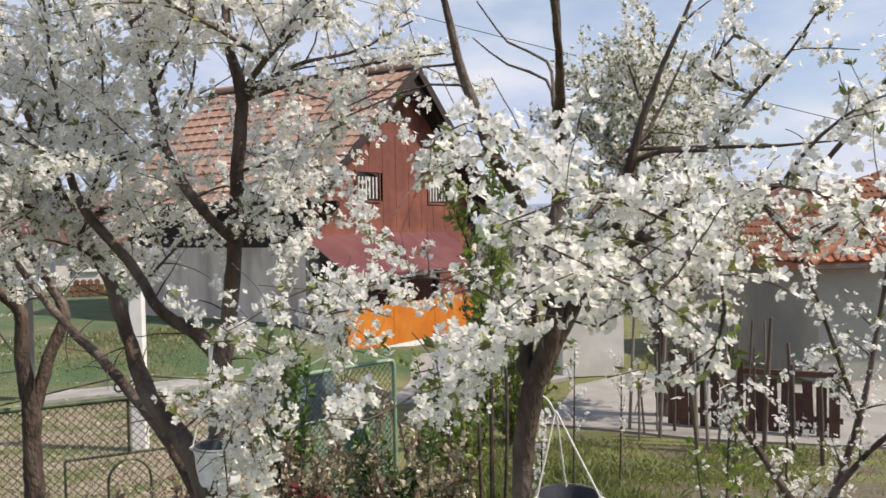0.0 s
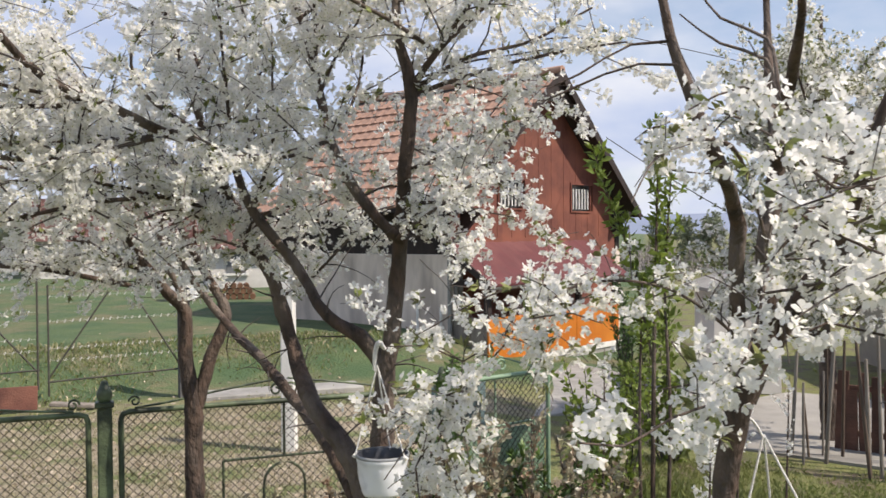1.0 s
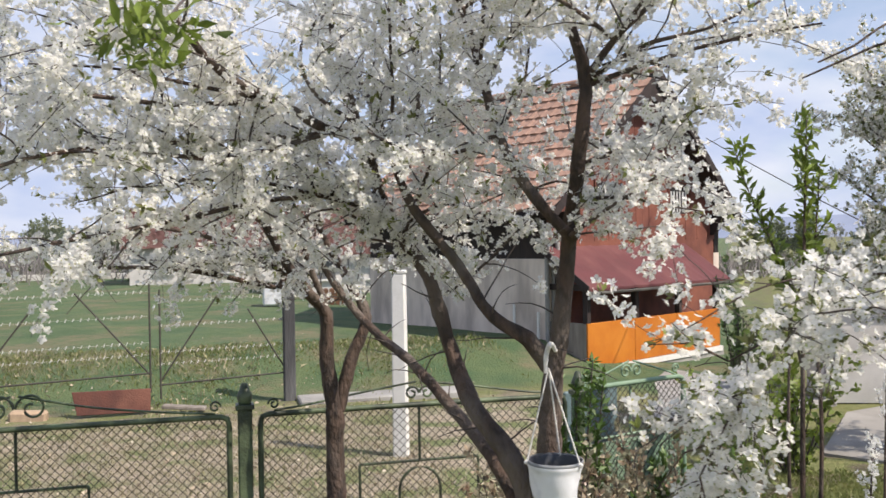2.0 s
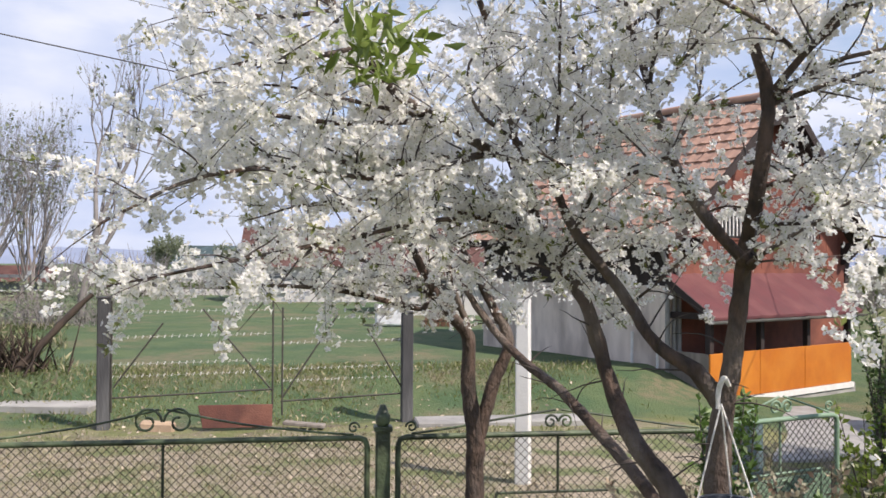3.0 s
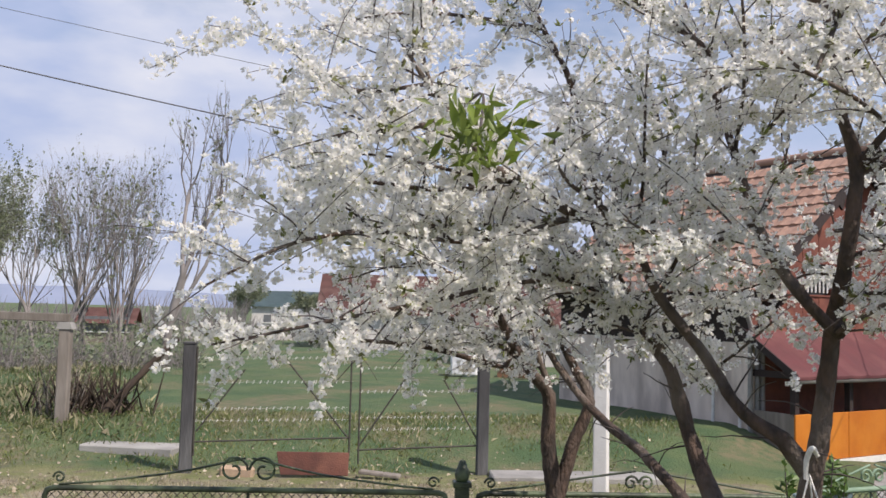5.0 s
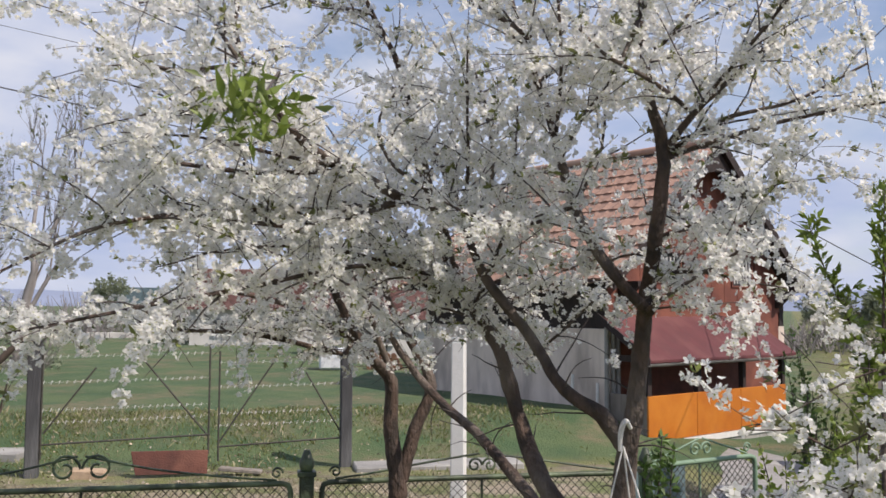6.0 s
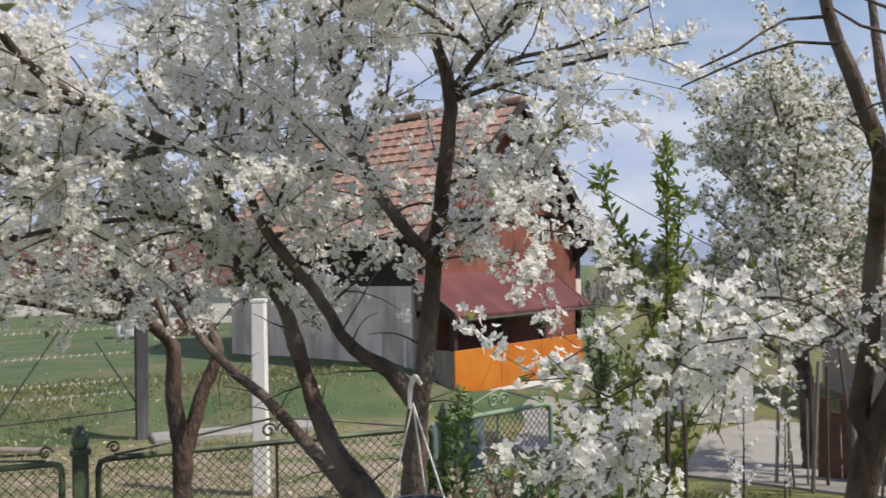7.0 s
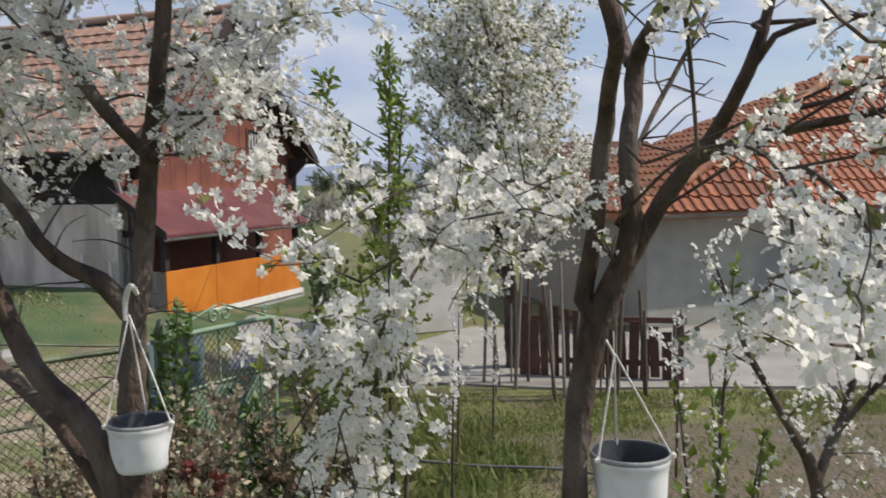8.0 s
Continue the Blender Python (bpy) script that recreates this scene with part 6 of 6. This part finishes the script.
def stakes():
    rng = np.random.default_rng(81)
    for k in range(20):
        s = k / 19
        x, y = 2.3 + 1.9 * s + rng.normal(0, 0.08), 11.1 - 0.75 * s + rng.normal(0, 0.22)
        h, r = rng.uniform(0.8, 1.75), rng.uniform(0.014, 0.03)
        lean = rng.normal(0, 0.03, 2)
        path = np.array([(0, 0, -0.15, r), (lean[0] * h, lean[1] * h, h * 0.6, r * 0.9), (lean[0] * h * 1.6, lean[1] * h * 1.6, h, r * 0.7)])
        so = Soup()
        tube(so, smooth_path(path, 0.3), 6, rough=0.08, rng=rng)
        ob = part_mesh("wooden_stake", so.mesh("stake"), DARK_STAKE if rng.random() < 0.5 else OLD_WOOD, None, smooth=True)
        ob.matrix_world = pose(x, y, -0.3)
        tagged(ob, "rough round wooden stake stuck in the ground", "stake", "garden stakes")


stakes()


def plank_fence():
    ob = thing("plank_fence", "dark brown upright plank fence beside the yard", "fence", (2.9, 11.6, -0.32), -24)
    rng = np.random.default_rng(82)
    for k in range(15):
        h = rng.uniform(0.6, 1.0)
        part("plank", box(k * 0.14, k * 0.14 + rng.uniform(0.1, 0.137), 0, 0.022, 0, h, 0.004), BROWN_BOARD, ob, "", pose(0, rng.uniform(-0.012, 0.012), 0, 0, rng.uniform(-2.5, 2.5), 0))
    for z in (0.2, 0.75):
        part("rail", box(0, 2.12, 0.022, 0.06, z, z + 0.07), BROWN_BOARD, ob)


plank_fence()


def white_shed():
    ob = thing("garden_shed", "small white shed with a grey roof behind the trees", "shed", (1.75, 15.2, -0.3), 12)
    part("wall", box(0, 1.1, 0, 1.2, 0, 1.7), WHITE_WALL, ob)
    part("roof", prism([(-0.15, 1.7), (1.25, 1.7), (1.25, 1.76), (0.55, 2.0), (-0.15, 1.76)], 1.5, axis=1), CONCRETE, ob, "", pose(0, 0.6, 0))


white_shed()
solo("blue_screen", box(0, 0.5, 0, 0.03, 0.0, 1.28, 0.01), PANEL_BLUE, "blue-grey panel standing behind the garden gate", "panel", pose(-0.85, 6.1, 0, 0, 0, 50))


# ---- distance: houses, walls, trees ----
def far_house(at, turn, w, d, h, rise, label, roof=FAR_ROOF, wall=WHITE_WALL):
    ob = thing("far_house", label, "house", at, turn, "distant houses")
    part("wall", box(0, w, 0, d, -0.5, h), wall, ob)
    for s in (0, 1):
        y0, y1 = (-0.4, d / 2) if s == 0 else (d + 0.4, d / 2)
        bm = bmesh.new()
        vs = [bm.verts.new(p) for p in ((-0.4, y0, h - 0.1), (w + 0.4, y0, h - 0.1), (w + 0.4, y1, h + rise), (-0.4, y1, h + rise))]
        f = bm.faces.new(vs if s == 0 else vs[::-1])
        bmesh.ops.solidify(bm, geom=[f], thickness=0.15)
        part("roof", bm, roof, ob)
    for x in (0.0, w):
        part("gable", prism([(0, h), (d, h), (d / 2, h + rise - 0.1)], 0.2, axis=0), wall, ob, "", pose(x, 0, 0))
    for k in range(3):
        x = w * (k + 0.5) / 3
        win = part("window", box(x - 0.35, x + 0.35, -0.05, 0.02, 1.0, 1.75), FAR_PANE, ob)
        part("window_sill", box(x - 0.45, x + 0.45, -0.12, 0.0, 0.92, 1.0), WHITE_PAINT, win)


far_house((-27.0, 36.0, 0.0), 32, 9, 6, 2.3, 2.0, "distant low house with a weathered red tile roof")
far_house((-15.0, 30.0, 0.0), 30, 6, 5, 2.0, 1.9, "distant pale house with a red roof behind the farmhouse")
far_house((-38.5, 31.0, 0.0), 40, 2.2, 2.0, 1.5, 0.7, "small distant shed with a dull roof behind the yard trees", wall=OLD_WOOD)
far_house((-58.0, 66.0, 0.0), 38, 9, 6, 2.6, 1.5, "distant house with a dull grey-blue roof", roof=PANEL_BLUE)
far_house((14.0, 60.0, 0.0), 5, 12, 8, 2.6, 2.4, "distant house among trees beyond the yard")


def far_wall(a, b, h, label):
    a, b = Vector(a), Vector(b)
    bm = box(0, (b - a).length, -0.12, 0.12, -0.3, h, 0.02)
    solo("far_wall", bm, WHITE_WALL, label, "wall", Matrix.Translation(a) @ pose(0, 0, 0, 0, 0, math.degrees(math.atan2(b.y - a.y, b.x - a.x))))


far_wall((-42, 38, 0), (-16, 54, 0), 0.8, "long low pale wall at the end of the field")


def bare_tree(at, h, seed, label, leaf=0, mat=HAZE_LEAF, stems=1, slim=0.5, leaf_len=0.14, name="bare_tree"):
    """Forking limbs down to fine twigs, with or without a haze of small leaves."""
    rng = np.random.default_rng(seed)
    ob = thing(name, label, "tree", at)
    trunk, twigs, ends = Soup(), Soup(), []

    def fork(p, d, L, r, depth):
        n = 4
        pts = [p]
        for _ in range(n):
            d = unit(d + rng.normal(0, 0.1, 3) + np.array([0, 0, 0.06]))
            pts.append(pts[-1] + d * L / n)
        path = np.concatenate([np.array(pts), np.linspace(r, r * 0.6, n + 1)[:, None]], 1)
        tube(trunk if depth < 2 else twigs, path, 6 if depth < 2 else 3, cap=False)
        if depth >= 3:
            ends.append(path)
        if depth < 5:
            for _ in range(3 if depth else 4):
                q = path[rng.integers(2, n + 1)]
                fork(q[:3], unit(d + slim * rng.normal(size=3) + np.array([0, 0, 0.25])), L * (rng.uniform(0.5, 0.72) if depth else rng.uniform(0.8, 1.05)), r * 0.5, depth + 1)

    for k in range(stems):
        a = rng.uniform(0, 2 * np.pi)
        lean = 0.25 if stems > 1 else 0.03
        fork(np.array([0.3 * math.cos(a) * (stems > 1), 0.3 * math.sin(a) * (stems > 1), -0.2]), unit(np.array([lean * math.cos(a), lean * math.sin(a), 1.0])), h * 0.27, (0.012 if stems == 1 else 0.0065) * h, 0)
    part_mesh("trunk", trunk.mesh("trunk"), HAZE_TWIG, ob, smooth=True)
    part_mesh("twig_mass", twigs.mesh("twigs"), HAZE_TWIG, ob, "fine bare twigs")["kind"] = "stuff"
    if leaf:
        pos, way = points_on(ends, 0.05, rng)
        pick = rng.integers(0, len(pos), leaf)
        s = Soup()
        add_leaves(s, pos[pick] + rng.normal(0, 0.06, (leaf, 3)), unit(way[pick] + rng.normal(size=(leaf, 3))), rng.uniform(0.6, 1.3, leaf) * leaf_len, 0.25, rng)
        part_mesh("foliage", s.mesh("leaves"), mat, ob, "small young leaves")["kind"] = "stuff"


def polar(deg, d):
    a = radians(deg)
    return (d * math.sin(a), d * math.cos(a), 0.0)


bare_tree(polar(-58.5, 30), 9.0, 91, "spreading tree in thin olive-green spring leaf", 11000, stems=3, slim=0.34, leaf_len=0.09, name="leafing_tree")
bare_tree(polar(-55.8, 33), 8.6, 92, "spreading tree in thin olive-green spring leaf", 8000, stems=3, slim=0.34, leaf_len=0.09, name="leafing_tree")
bare_tree(polar(-53.0, 32), 10.2, 93, "many-stemmed bare grey tree beyond the yard", 450, stems=4, slim=0.24)
bare_tree(polar(-50.6, 34), 10.6, 94, "many-stemmed bare grey tree beyond the yard", 500, stems=4, slim=0.24)
bare_tree(polar(-48.4, 33), 10.0, 95, "bare grey tree with a few green leaves", 700, stems=3, slim=0.24)
bare_tree(polar(-46.6, 31), 13.5, 96, "tall slender bare poplar", 200, slim=0.16)
bare_tree(polar(-61.5, 28), 9.0, 97, "spreading tree in thin olive-green spring leaf", 11000, stems=3, slim=0.34, leaf_len=0.09, name="leafing_tree")
for k, (a, d, h) in enumerate([(4.5, 60, 5), (8, 70, 5.5), (11, 55, 4.5), (2.0, 75, 5.0), (14, 48, 5), (-38, 70, 5), (-42, 75, 6)]):
    bare_tree(polar(a, d), h, 100 + k, "distant tree in thin spring leaf", 2500, stems=2, leaf_len=0.25, name="leafing_tree")


def brush_pile():
    rng = np.random.default_rng(120)
    s = Soup()
    for k in range(170):
        c = np.array([rng.normal(0, 0.42), rng.normal(0, 0.3), 0.0])
        L = rng.uniform(0.3, 1.0)
        d = unit(np.array([rng.normal(0, 0.5), rng.normal(0, 0.5), 1.0]))
        tube(s, np.array([(*c, 0.024), (*(c + d * L * 0.5), 0.018), (*(c + d * L), 0.006)]), 3, cap=False)
    ob = part_mesh("brushwood", s.mesh("brush"), DARK_STAKE, None)
    ob.matrix_world = pose(-13.5, 11.0, float(lie(np.float64(-13.5), np.float64(11.0))), 0, 0, 25)
    tagged(ob, "heap of dark upright brushwood beside the yard post", "brushwood", kind="stuff")


brush_pile()


def scrub():
    """A strip of grey-brown undergrowth under the far trees."""
    rng = np.random.default_rng(125)
    s = Soup()
    for k in range(2600):
        a, d = rng.uniform(-64, -45), rng.normal(31, 1.2)
        c = np.array(polar(a, d))
        L = rng.uniform(0.4, 1.7) * (0.75 + 0.35 * math.sin(a * 1.9))
        w = unit(np.array([rng.normal(0, 0.45), rng.normal(0, 0.45), 1.0]))
        tube(s, np.array([(*c, 0.018), (*(c + w * L * 0.5 + rng.normal(0, 0.06, 3)), 0.013), (*(c + w * L), 0.005)]), 3, cap=False)
    n = 7000
    a, d = np.radians(rng.uniform(-66, -44, n)), rng.normal(31, 1.5, n)
    at = np.stack([d * np.sin(a), d * np.cos(a), rng.uniform(0.1, 1.5, n) ** 1.5], -1)
    g = Soup()
    add_leaves(g, at, rand_dirs(n, rng, (0, 0, 0.4)), rng.uniform(0.06, 0.16, n), 0.28, rng)
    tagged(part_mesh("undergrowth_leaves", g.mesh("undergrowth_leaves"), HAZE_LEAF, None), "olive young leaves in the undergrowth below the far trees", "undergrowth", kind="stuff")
    tagged(part_mesh("undergrowth", s.mesh("undergrowth"), HAZE_TWIG, None), "grey-brown leafless undergrowth below the far trees", "undergrowth", kind="stuff")


scrub()


def field_clutter():
    """A white tank and a pile of split logs standing far out in the field."""
    p = polar(-27.9, 28)
    ob = thing("water_tank", "small white plastic water tank standing in the field", "tank", (p[0], p[1], float(lie(np.float64(p[0]), np.float64(p[1])))), 25)
    part("body", box(-0.42, 0.42, -0.4, 0.4, 0.02, 0.66, 0.06), BUCKET_WHITE, ob)
    part("lid", box(-0.12, 0.12, -0.12, 0.12, 0.66, 0.72, 0.02), BUCKET_DARK, ob)
    q = polar(-24.6, 28)
    ob = thing("log_pile", "small pile of split orange-brown logs in the field", "logs", (q[0], q[1], float(lie(np.float64(q[0]), np.float64(q[1])))), 25)
    for j in range(3):
        for i in range(6 - j):
            part_mesh("log", rods([straight((-0.5 + 0.19 * i + 0.095 * j, -0.35, 0.09 + 0.16 * j), (-0.5 + 0.19 * i + 0.095 * j, 0.35, 0.09 + 0.16 * j), 0.09)], 7), LOG_WOOD, ob)


field_clutter()


def far_hedges():
    """Low hedges and weeds along the far edge of the fields."""
    rng = np.random.default_rng(127)
    wood, green = Soup(), Soup()
    for k in range(5200):
        a = rng.uniform(-66, 20)
        d = rng.normal(62, 5)
        c = np.array(polar(a, d))
        L = rng.uniform(0.5, 1.5) * (1 + 0.5 * math.sin(a * 0.9) * math.sin(a * 0.37 + 1)) * (1.9 if a < -30 else 1.0)
        w = unit(np.array([rng.normal(0, 0.4), rng.normal(0, 0.4), 1.0]))
        tube(wood, np.array([(*c, 0.045), (*(c + w * L * 0.6 + rng.normal(0, 0.1, 3)), 0.03), (*(c + w * L), 0.01)]), 3, cap=False)
    n = 9000
    a, d = np.radians(rng.uniform(-66, 20, n)), rng.normal(62, 5, n)
    at = np.stack([d * np.sin(a), d * np.cos(a), rng.uniform(0.05, 1.1, n) ** 1.4], -1)
    add_leaves(green, at, rand_dirs(n, rng, (0, 0, 0.5)), rng.uniform(0.15, 0.4, n), 0.3, rng)
    tagged(part_mesh("far_hedge", wood.mesh("hedge"), HAZE_TWIG, None), "grey leafless hedge along the end of the fields", "hedge", kind="stuff")
    tagged(part_mesh("far_weeds", green.mesh("weeds"), OLIVE_LEAF, None), "olive green weeds along the end of the fields", "weeds", kind="stuff")


far_hedges()
bush("bare_shrub", "tangle of bare grey stems around the post", (-13.5, 10.3, 0), 1.5, 0.6, OLIVE_LEAF, 121, stems=18, leaves=150, wood=OLD_WOOD)


def overhead_wire(a, b, sag, r=0.012):
    a, b = np.array(a, float), np.array(b, float)
    pts = [(*(a + (b - a) * t - np.array([0, 0, sag * 4 * t * (1 - t)])), r) for t in np.linspace(0, 1, 24)]
    s = Soup()
    tube(s, np.array(pts), 5)
    ob = part_mesh("overhead_wire", s.mesh("wire"), CABLE, None, smooth=True)
    tagged(ob, "thin dark overhead power line", "cable", "power lines")


so = Soup()
tube(so, smooth_path([(0.85, 7.35, 0.03, 0.012), (0.98, 7.23, 0.05, 0.012), (1.46, 7.0, 0.045, 0.012), (2.03, 6.78, 0.05, 0.012), (2.6, 6.4, 0.04, 0.012)], 0.1), 6)
tagged(part_mesh("garden_hose", so.mesh("hose"), CABLE, None, smooth=True), "thin dark hose lying across the garden grass", "hose")


overhead_wire((-24.0, 6.0, 8.98), (-7.5, 16.4, 5.15), 0.12, 0.014)
overhead_wire((-24.0, 5.6, 10.1), (-7.2, 16.2, 6.3), 0.15, 0.006)
overhead_wire((-8.4, 26.5, 10.6), (14.6, 23.6, 3.5), 0.1, 0.012)
overhead_wire((-0.2, 20.6, 4.55), (2.6, 12.2, 2.1), 0.05, 0.01)


# ---- grass ----
def turf(name, label, count, area, mat, seed, hmin, hmax):
    rng = np.random.default_rng(seed)
    x, y = area(rng, count)
    z = lie(x, y)
    base = np.stack([x, y, z], -1)
    d = rand_dirs(len(x), rng, (0, 0, 1.6))
    h = rng.uniform(hmin, hmax, len(x))[:, None]
    side = unit(np.cross(d, rng.normal(size=d.shape))) * 0.0028 * (1 + 4 * h)
    bend = rng.normal(0, 0.25, (len(x), 3)) * h
    v = np.stack([base - side, base + side, base + d * h * 0.6 + side * 0.7, base + d * h + bend], 1)
    s = Soup()
    i = np.arange(len(x))[:, None] * 4
    s.add(v.reshape(-1, 3), np.concatenate([i, i + 1, i + 2, i + 3], 1))
    ob = part_mesh(name, s.mesh(name), mat, None)
    tagged(ob, label, "grass", kind="stuff")


def garden_area(rng, n):
    x = rng.uniform(0.2, 7.5, n)
    y = rng.uniform(4.2, 10.8, n)
    bed = (x + rng.normal(0, 0.3, n) + 0.25 * np.sin(3.1 * y) > 1.85) & (y + rng.normal(0, 0.15, n) < 8.7)
    keep = (np.sin(1.1 * x + 0.7 * y) + np.sin(2.3 * x - 1.3 * y) + rng.normal(0, 0.6, n) > -0.9) & (y < 11.4 - 0.25 * x) & (~bed | (rng.random(n) < 0.1))
    return x[keep], y[keep]


def tuft_area(rng, n):
    k = 46
    cx, cy, cr = rng.uniform(0.4, 2.0, k), rng.uniform(4.6, 9.4, k), rng.uniform(0.05, 0.2, k)
    i = rng.integers(0, k, n)
    return cx[i] + rng.normal(0, 1, n) * cr[i], cy[i] + rng.normal(0, 1, n) * cr[i]


def lane_area(rng, n):
    s, t = rng.uniform(-9, 2.2, n), rng.uniform(0.2, 7.2, n)
    return -2.5 + 0.845 * s - 0.536 * t, 4.6 + 0.536 * s + 0.845 * t


def verge_area(rng, n):
    s, t = rng.uniform(-11, 5, n), rng.uniform(6.6, 12.0, n)
    x, y = -2.5 + 0.845 * s - 0.536 * t, 4.6 + 0.536 * s + 0.845 * t
    keep = (x < -2.4) & (rng.random(n) < 0.33 + 0.45 * np.sin(1.3 * x) * np.sin(0.9 * y + 0.5 * x) + 0.12 * (t - 9))
    return x[keep], y[keep]


turf("grass", "short green garden grass with bare soil patches", 80000, garden_area, GRASS, 131, 0.02, 0.075)
turf("grass", "taller fresh green tufts in the garden grass", 9000, tuft_area, GRASS, 134, 0.05, 0.16)
turf("dry_grass", "straw-coloured dry grass along the lane", 44000, lane_area, STRAW, 132, 0.015, 0.06)
turf("grass", "rough green verge grass before the field", 40000, verge_area, GRASS, 133, 0.02, 0.1)


def plot_area(rng, n):
    x, y = rng.uniform(-24, -9, n), rng.uniform(9.5, 26, n)
    d = -0.536 * x + 0.845 * y
    keep = (d > 14.4) & (x < -1.08 * y) & (rng.random(n) < 0.5 + 0.5 * np.sin(1.1 * x + 0.4 * y) * np.sin(0.8 * y))
    return x[keep], y[keep]


turf("rough_grass", "rough olive and green weeds on the neighbouring plot", 52000, plot_area, OLIVE_LEAF, 135, 0.04, 0.18)
turf("dry_weeds", "dry brown weed stalks on the neighbouring plot", 9000, plot_area, STRAW, 136, 0.06, 0.26)


def litter():
    """Small curled dead leaves strewn over the lane and its verge."""
    rng = np.random.default_rng(140)
    n = 5200
    s_, t_ = rng.uniform(-10, 4, n), np.abs(rng.normal(3.5, 3.2, n)) + 0.1
    x, y = -2.5 + 0.845 * s_ - 0.536 * t_, 4.6 + 0.536 * s_ + 0.845 * t_
    at = np.stack([x, y, lie(x, y) + 0.012], -1)
    d = unit(rng.normal(size=(n, 3)) * np.array([1, 1, 0.3]))
    so = Soup()
    add_leaves(so, at, d, rng.uniform(0.03, 0.075, n), 0.32, rng)
    tagged(part_mesh("leaf_litter", so.mesh("litter"), DEAD_LEAF, None), "pale dead leaves strewn over the lane grass", "leaves", kind="stuff")


litter()
turf("dry_grass", "tufts of straw-coloured grass in the verge", 14000, verge_area, STRAW, 134, 0.03, 0.12)


# ---- roof tiles ----
def lay_tiles():
    # farmhouse: the slope towards the garden, tile by tile; the far slope as one sheet
    run, rise = MID + 0.45, RIDGE - EAVE
    L = math.hypot(run, rise)
    w, step = 0.3, 0.345
    me = tile_mesh("roof_tile", w, step + 0.06, 0.04, 0.7)
    me.materials.append(ROOF_TILE)
    rng = random.Random(7)
    slope_vec = Vector((run, 0, rise)).normalized()
    m0 = slope_matrix((-0.45, HL + 0.4, EAVE + 0.012), (0, -1, 0), slope_vec)
    cols, rows = int((HL + 0.4 + OUT) / w), int(L / step)
    for j in range(rows):
        for i in range(cols + 1):
            ob = new("roof_tile", me)
            ob.parent = HOUSE
            x = min(i * w + (0.15 if j % 2 else 0), HL + 0.4 + OUT - w + 0.02)
            ob.matrix_local = m0 @ pose(x, j * step + rng.uniform(-0.012, 0.012), 0.0, 0, 0, rng.uniform(-1, 1))
    bm = bmesh.new()
    vs = [bm.verts.new(p) for p in ((HW + 0.15, -OUT, EAVE + 0.03), (HW + 0.15, HL + 0.4, EAVE + 0.03), (MID, HL + 0.4, RIDGE + 0.03), (MID, -OUT, RIDGE + 0.03))]
    bmesh.ops.solidify(bm, geom=[bm.faces.new(vs)], thickness=0.02)
    part("tiled_slope", bm, ROOF_BOARD, HOUSE)
    # outbuilding: front hip face
    m, a = SD / 2 + 0.15 + 0.05, 7.2
    Ls = math.hypot(m, SR)
    w, step = 0.21, 0.33
    me = tile_mesh("roof_tile", w, step + 0.05, 0.035, 2.6)
    me.materials.append(NEW_TILE)
    m0 = slope_matrix((0, -0.05, ST + 0.012), (1, 0, 0), (0, m, SR))
    full = SW + 0.3
    rest = bmesh.new()
    for j in range(int(Ls / step)):
        left = a * (j * step + 0.1) / Ls
        i0 = int(left / w) + 1
        for i in range(i0, int((full - left) / w)):
            at = m0 @ pose(i * w, j * step + rng.uniform(-0.01, 0.01), 0.0, 0, 0, rng.uniform(-1, 1))
            if i * w < 8.4:
                ob = new("roof_tile", me)
                ob.parent = SHED
                ob.matrix_local = at
            else:
                n = len(rest.verts)
                rest.from_mesh(me)
                rest.verts.ensure_lookup_table()
                for v in rest.verts[n:]:
                    v.co = at @ v.co
    # its hip end
    wide = SD + 0.4
    Le = math.hypot(a, SR)
    m1 = slope_matrix((0, SD + 0.35, ST + 0.012), (0, -1, 0), (a, 0, SR))
    for j in range(int(Le / step)):
        inset = wide / 2 * (j * step + 0.1) / Le
        for i in range(int(inset / w) + 1, int((wide - inset) / w)):
            at = m1 @ pose(i * w, j * step, 0.0, 0, 0, rng.uniform(-1, 1))
            n = len(rest.verts)
            rest.from_mesh(me)
            rest.verts.ensure_lookup_table()
            for v in rest.verts[n:]:
                v.co = at @ v.co
    part("tiled_slope", rest, NEW_TILE, SHED)["kind"] = "stuff"
    # ridge and hip caps
    for p, q in (((0.0, -0.05, ST), (a, m - 0.05, ST + SR)), ((a, m - 0.05, ST + SR), (full - a, m - 0.05, ST + SR))):
        p, q = np.array(p), np.array(q)
        n = int(np.linalg.norm(q - p) / 0.33)
        for k in range(n):
            b, c = p + (q - p) * k / n, p + (q - p) * (k + 1.08) / n
            part_mesh("ridge_tile", rods([[(*(b + [0, 0, 0.0]), 0.1), (*(c + [0, 0, 0.02]), 0.085)]], 8), NEW_TILE, SHED)


lay_tiles()
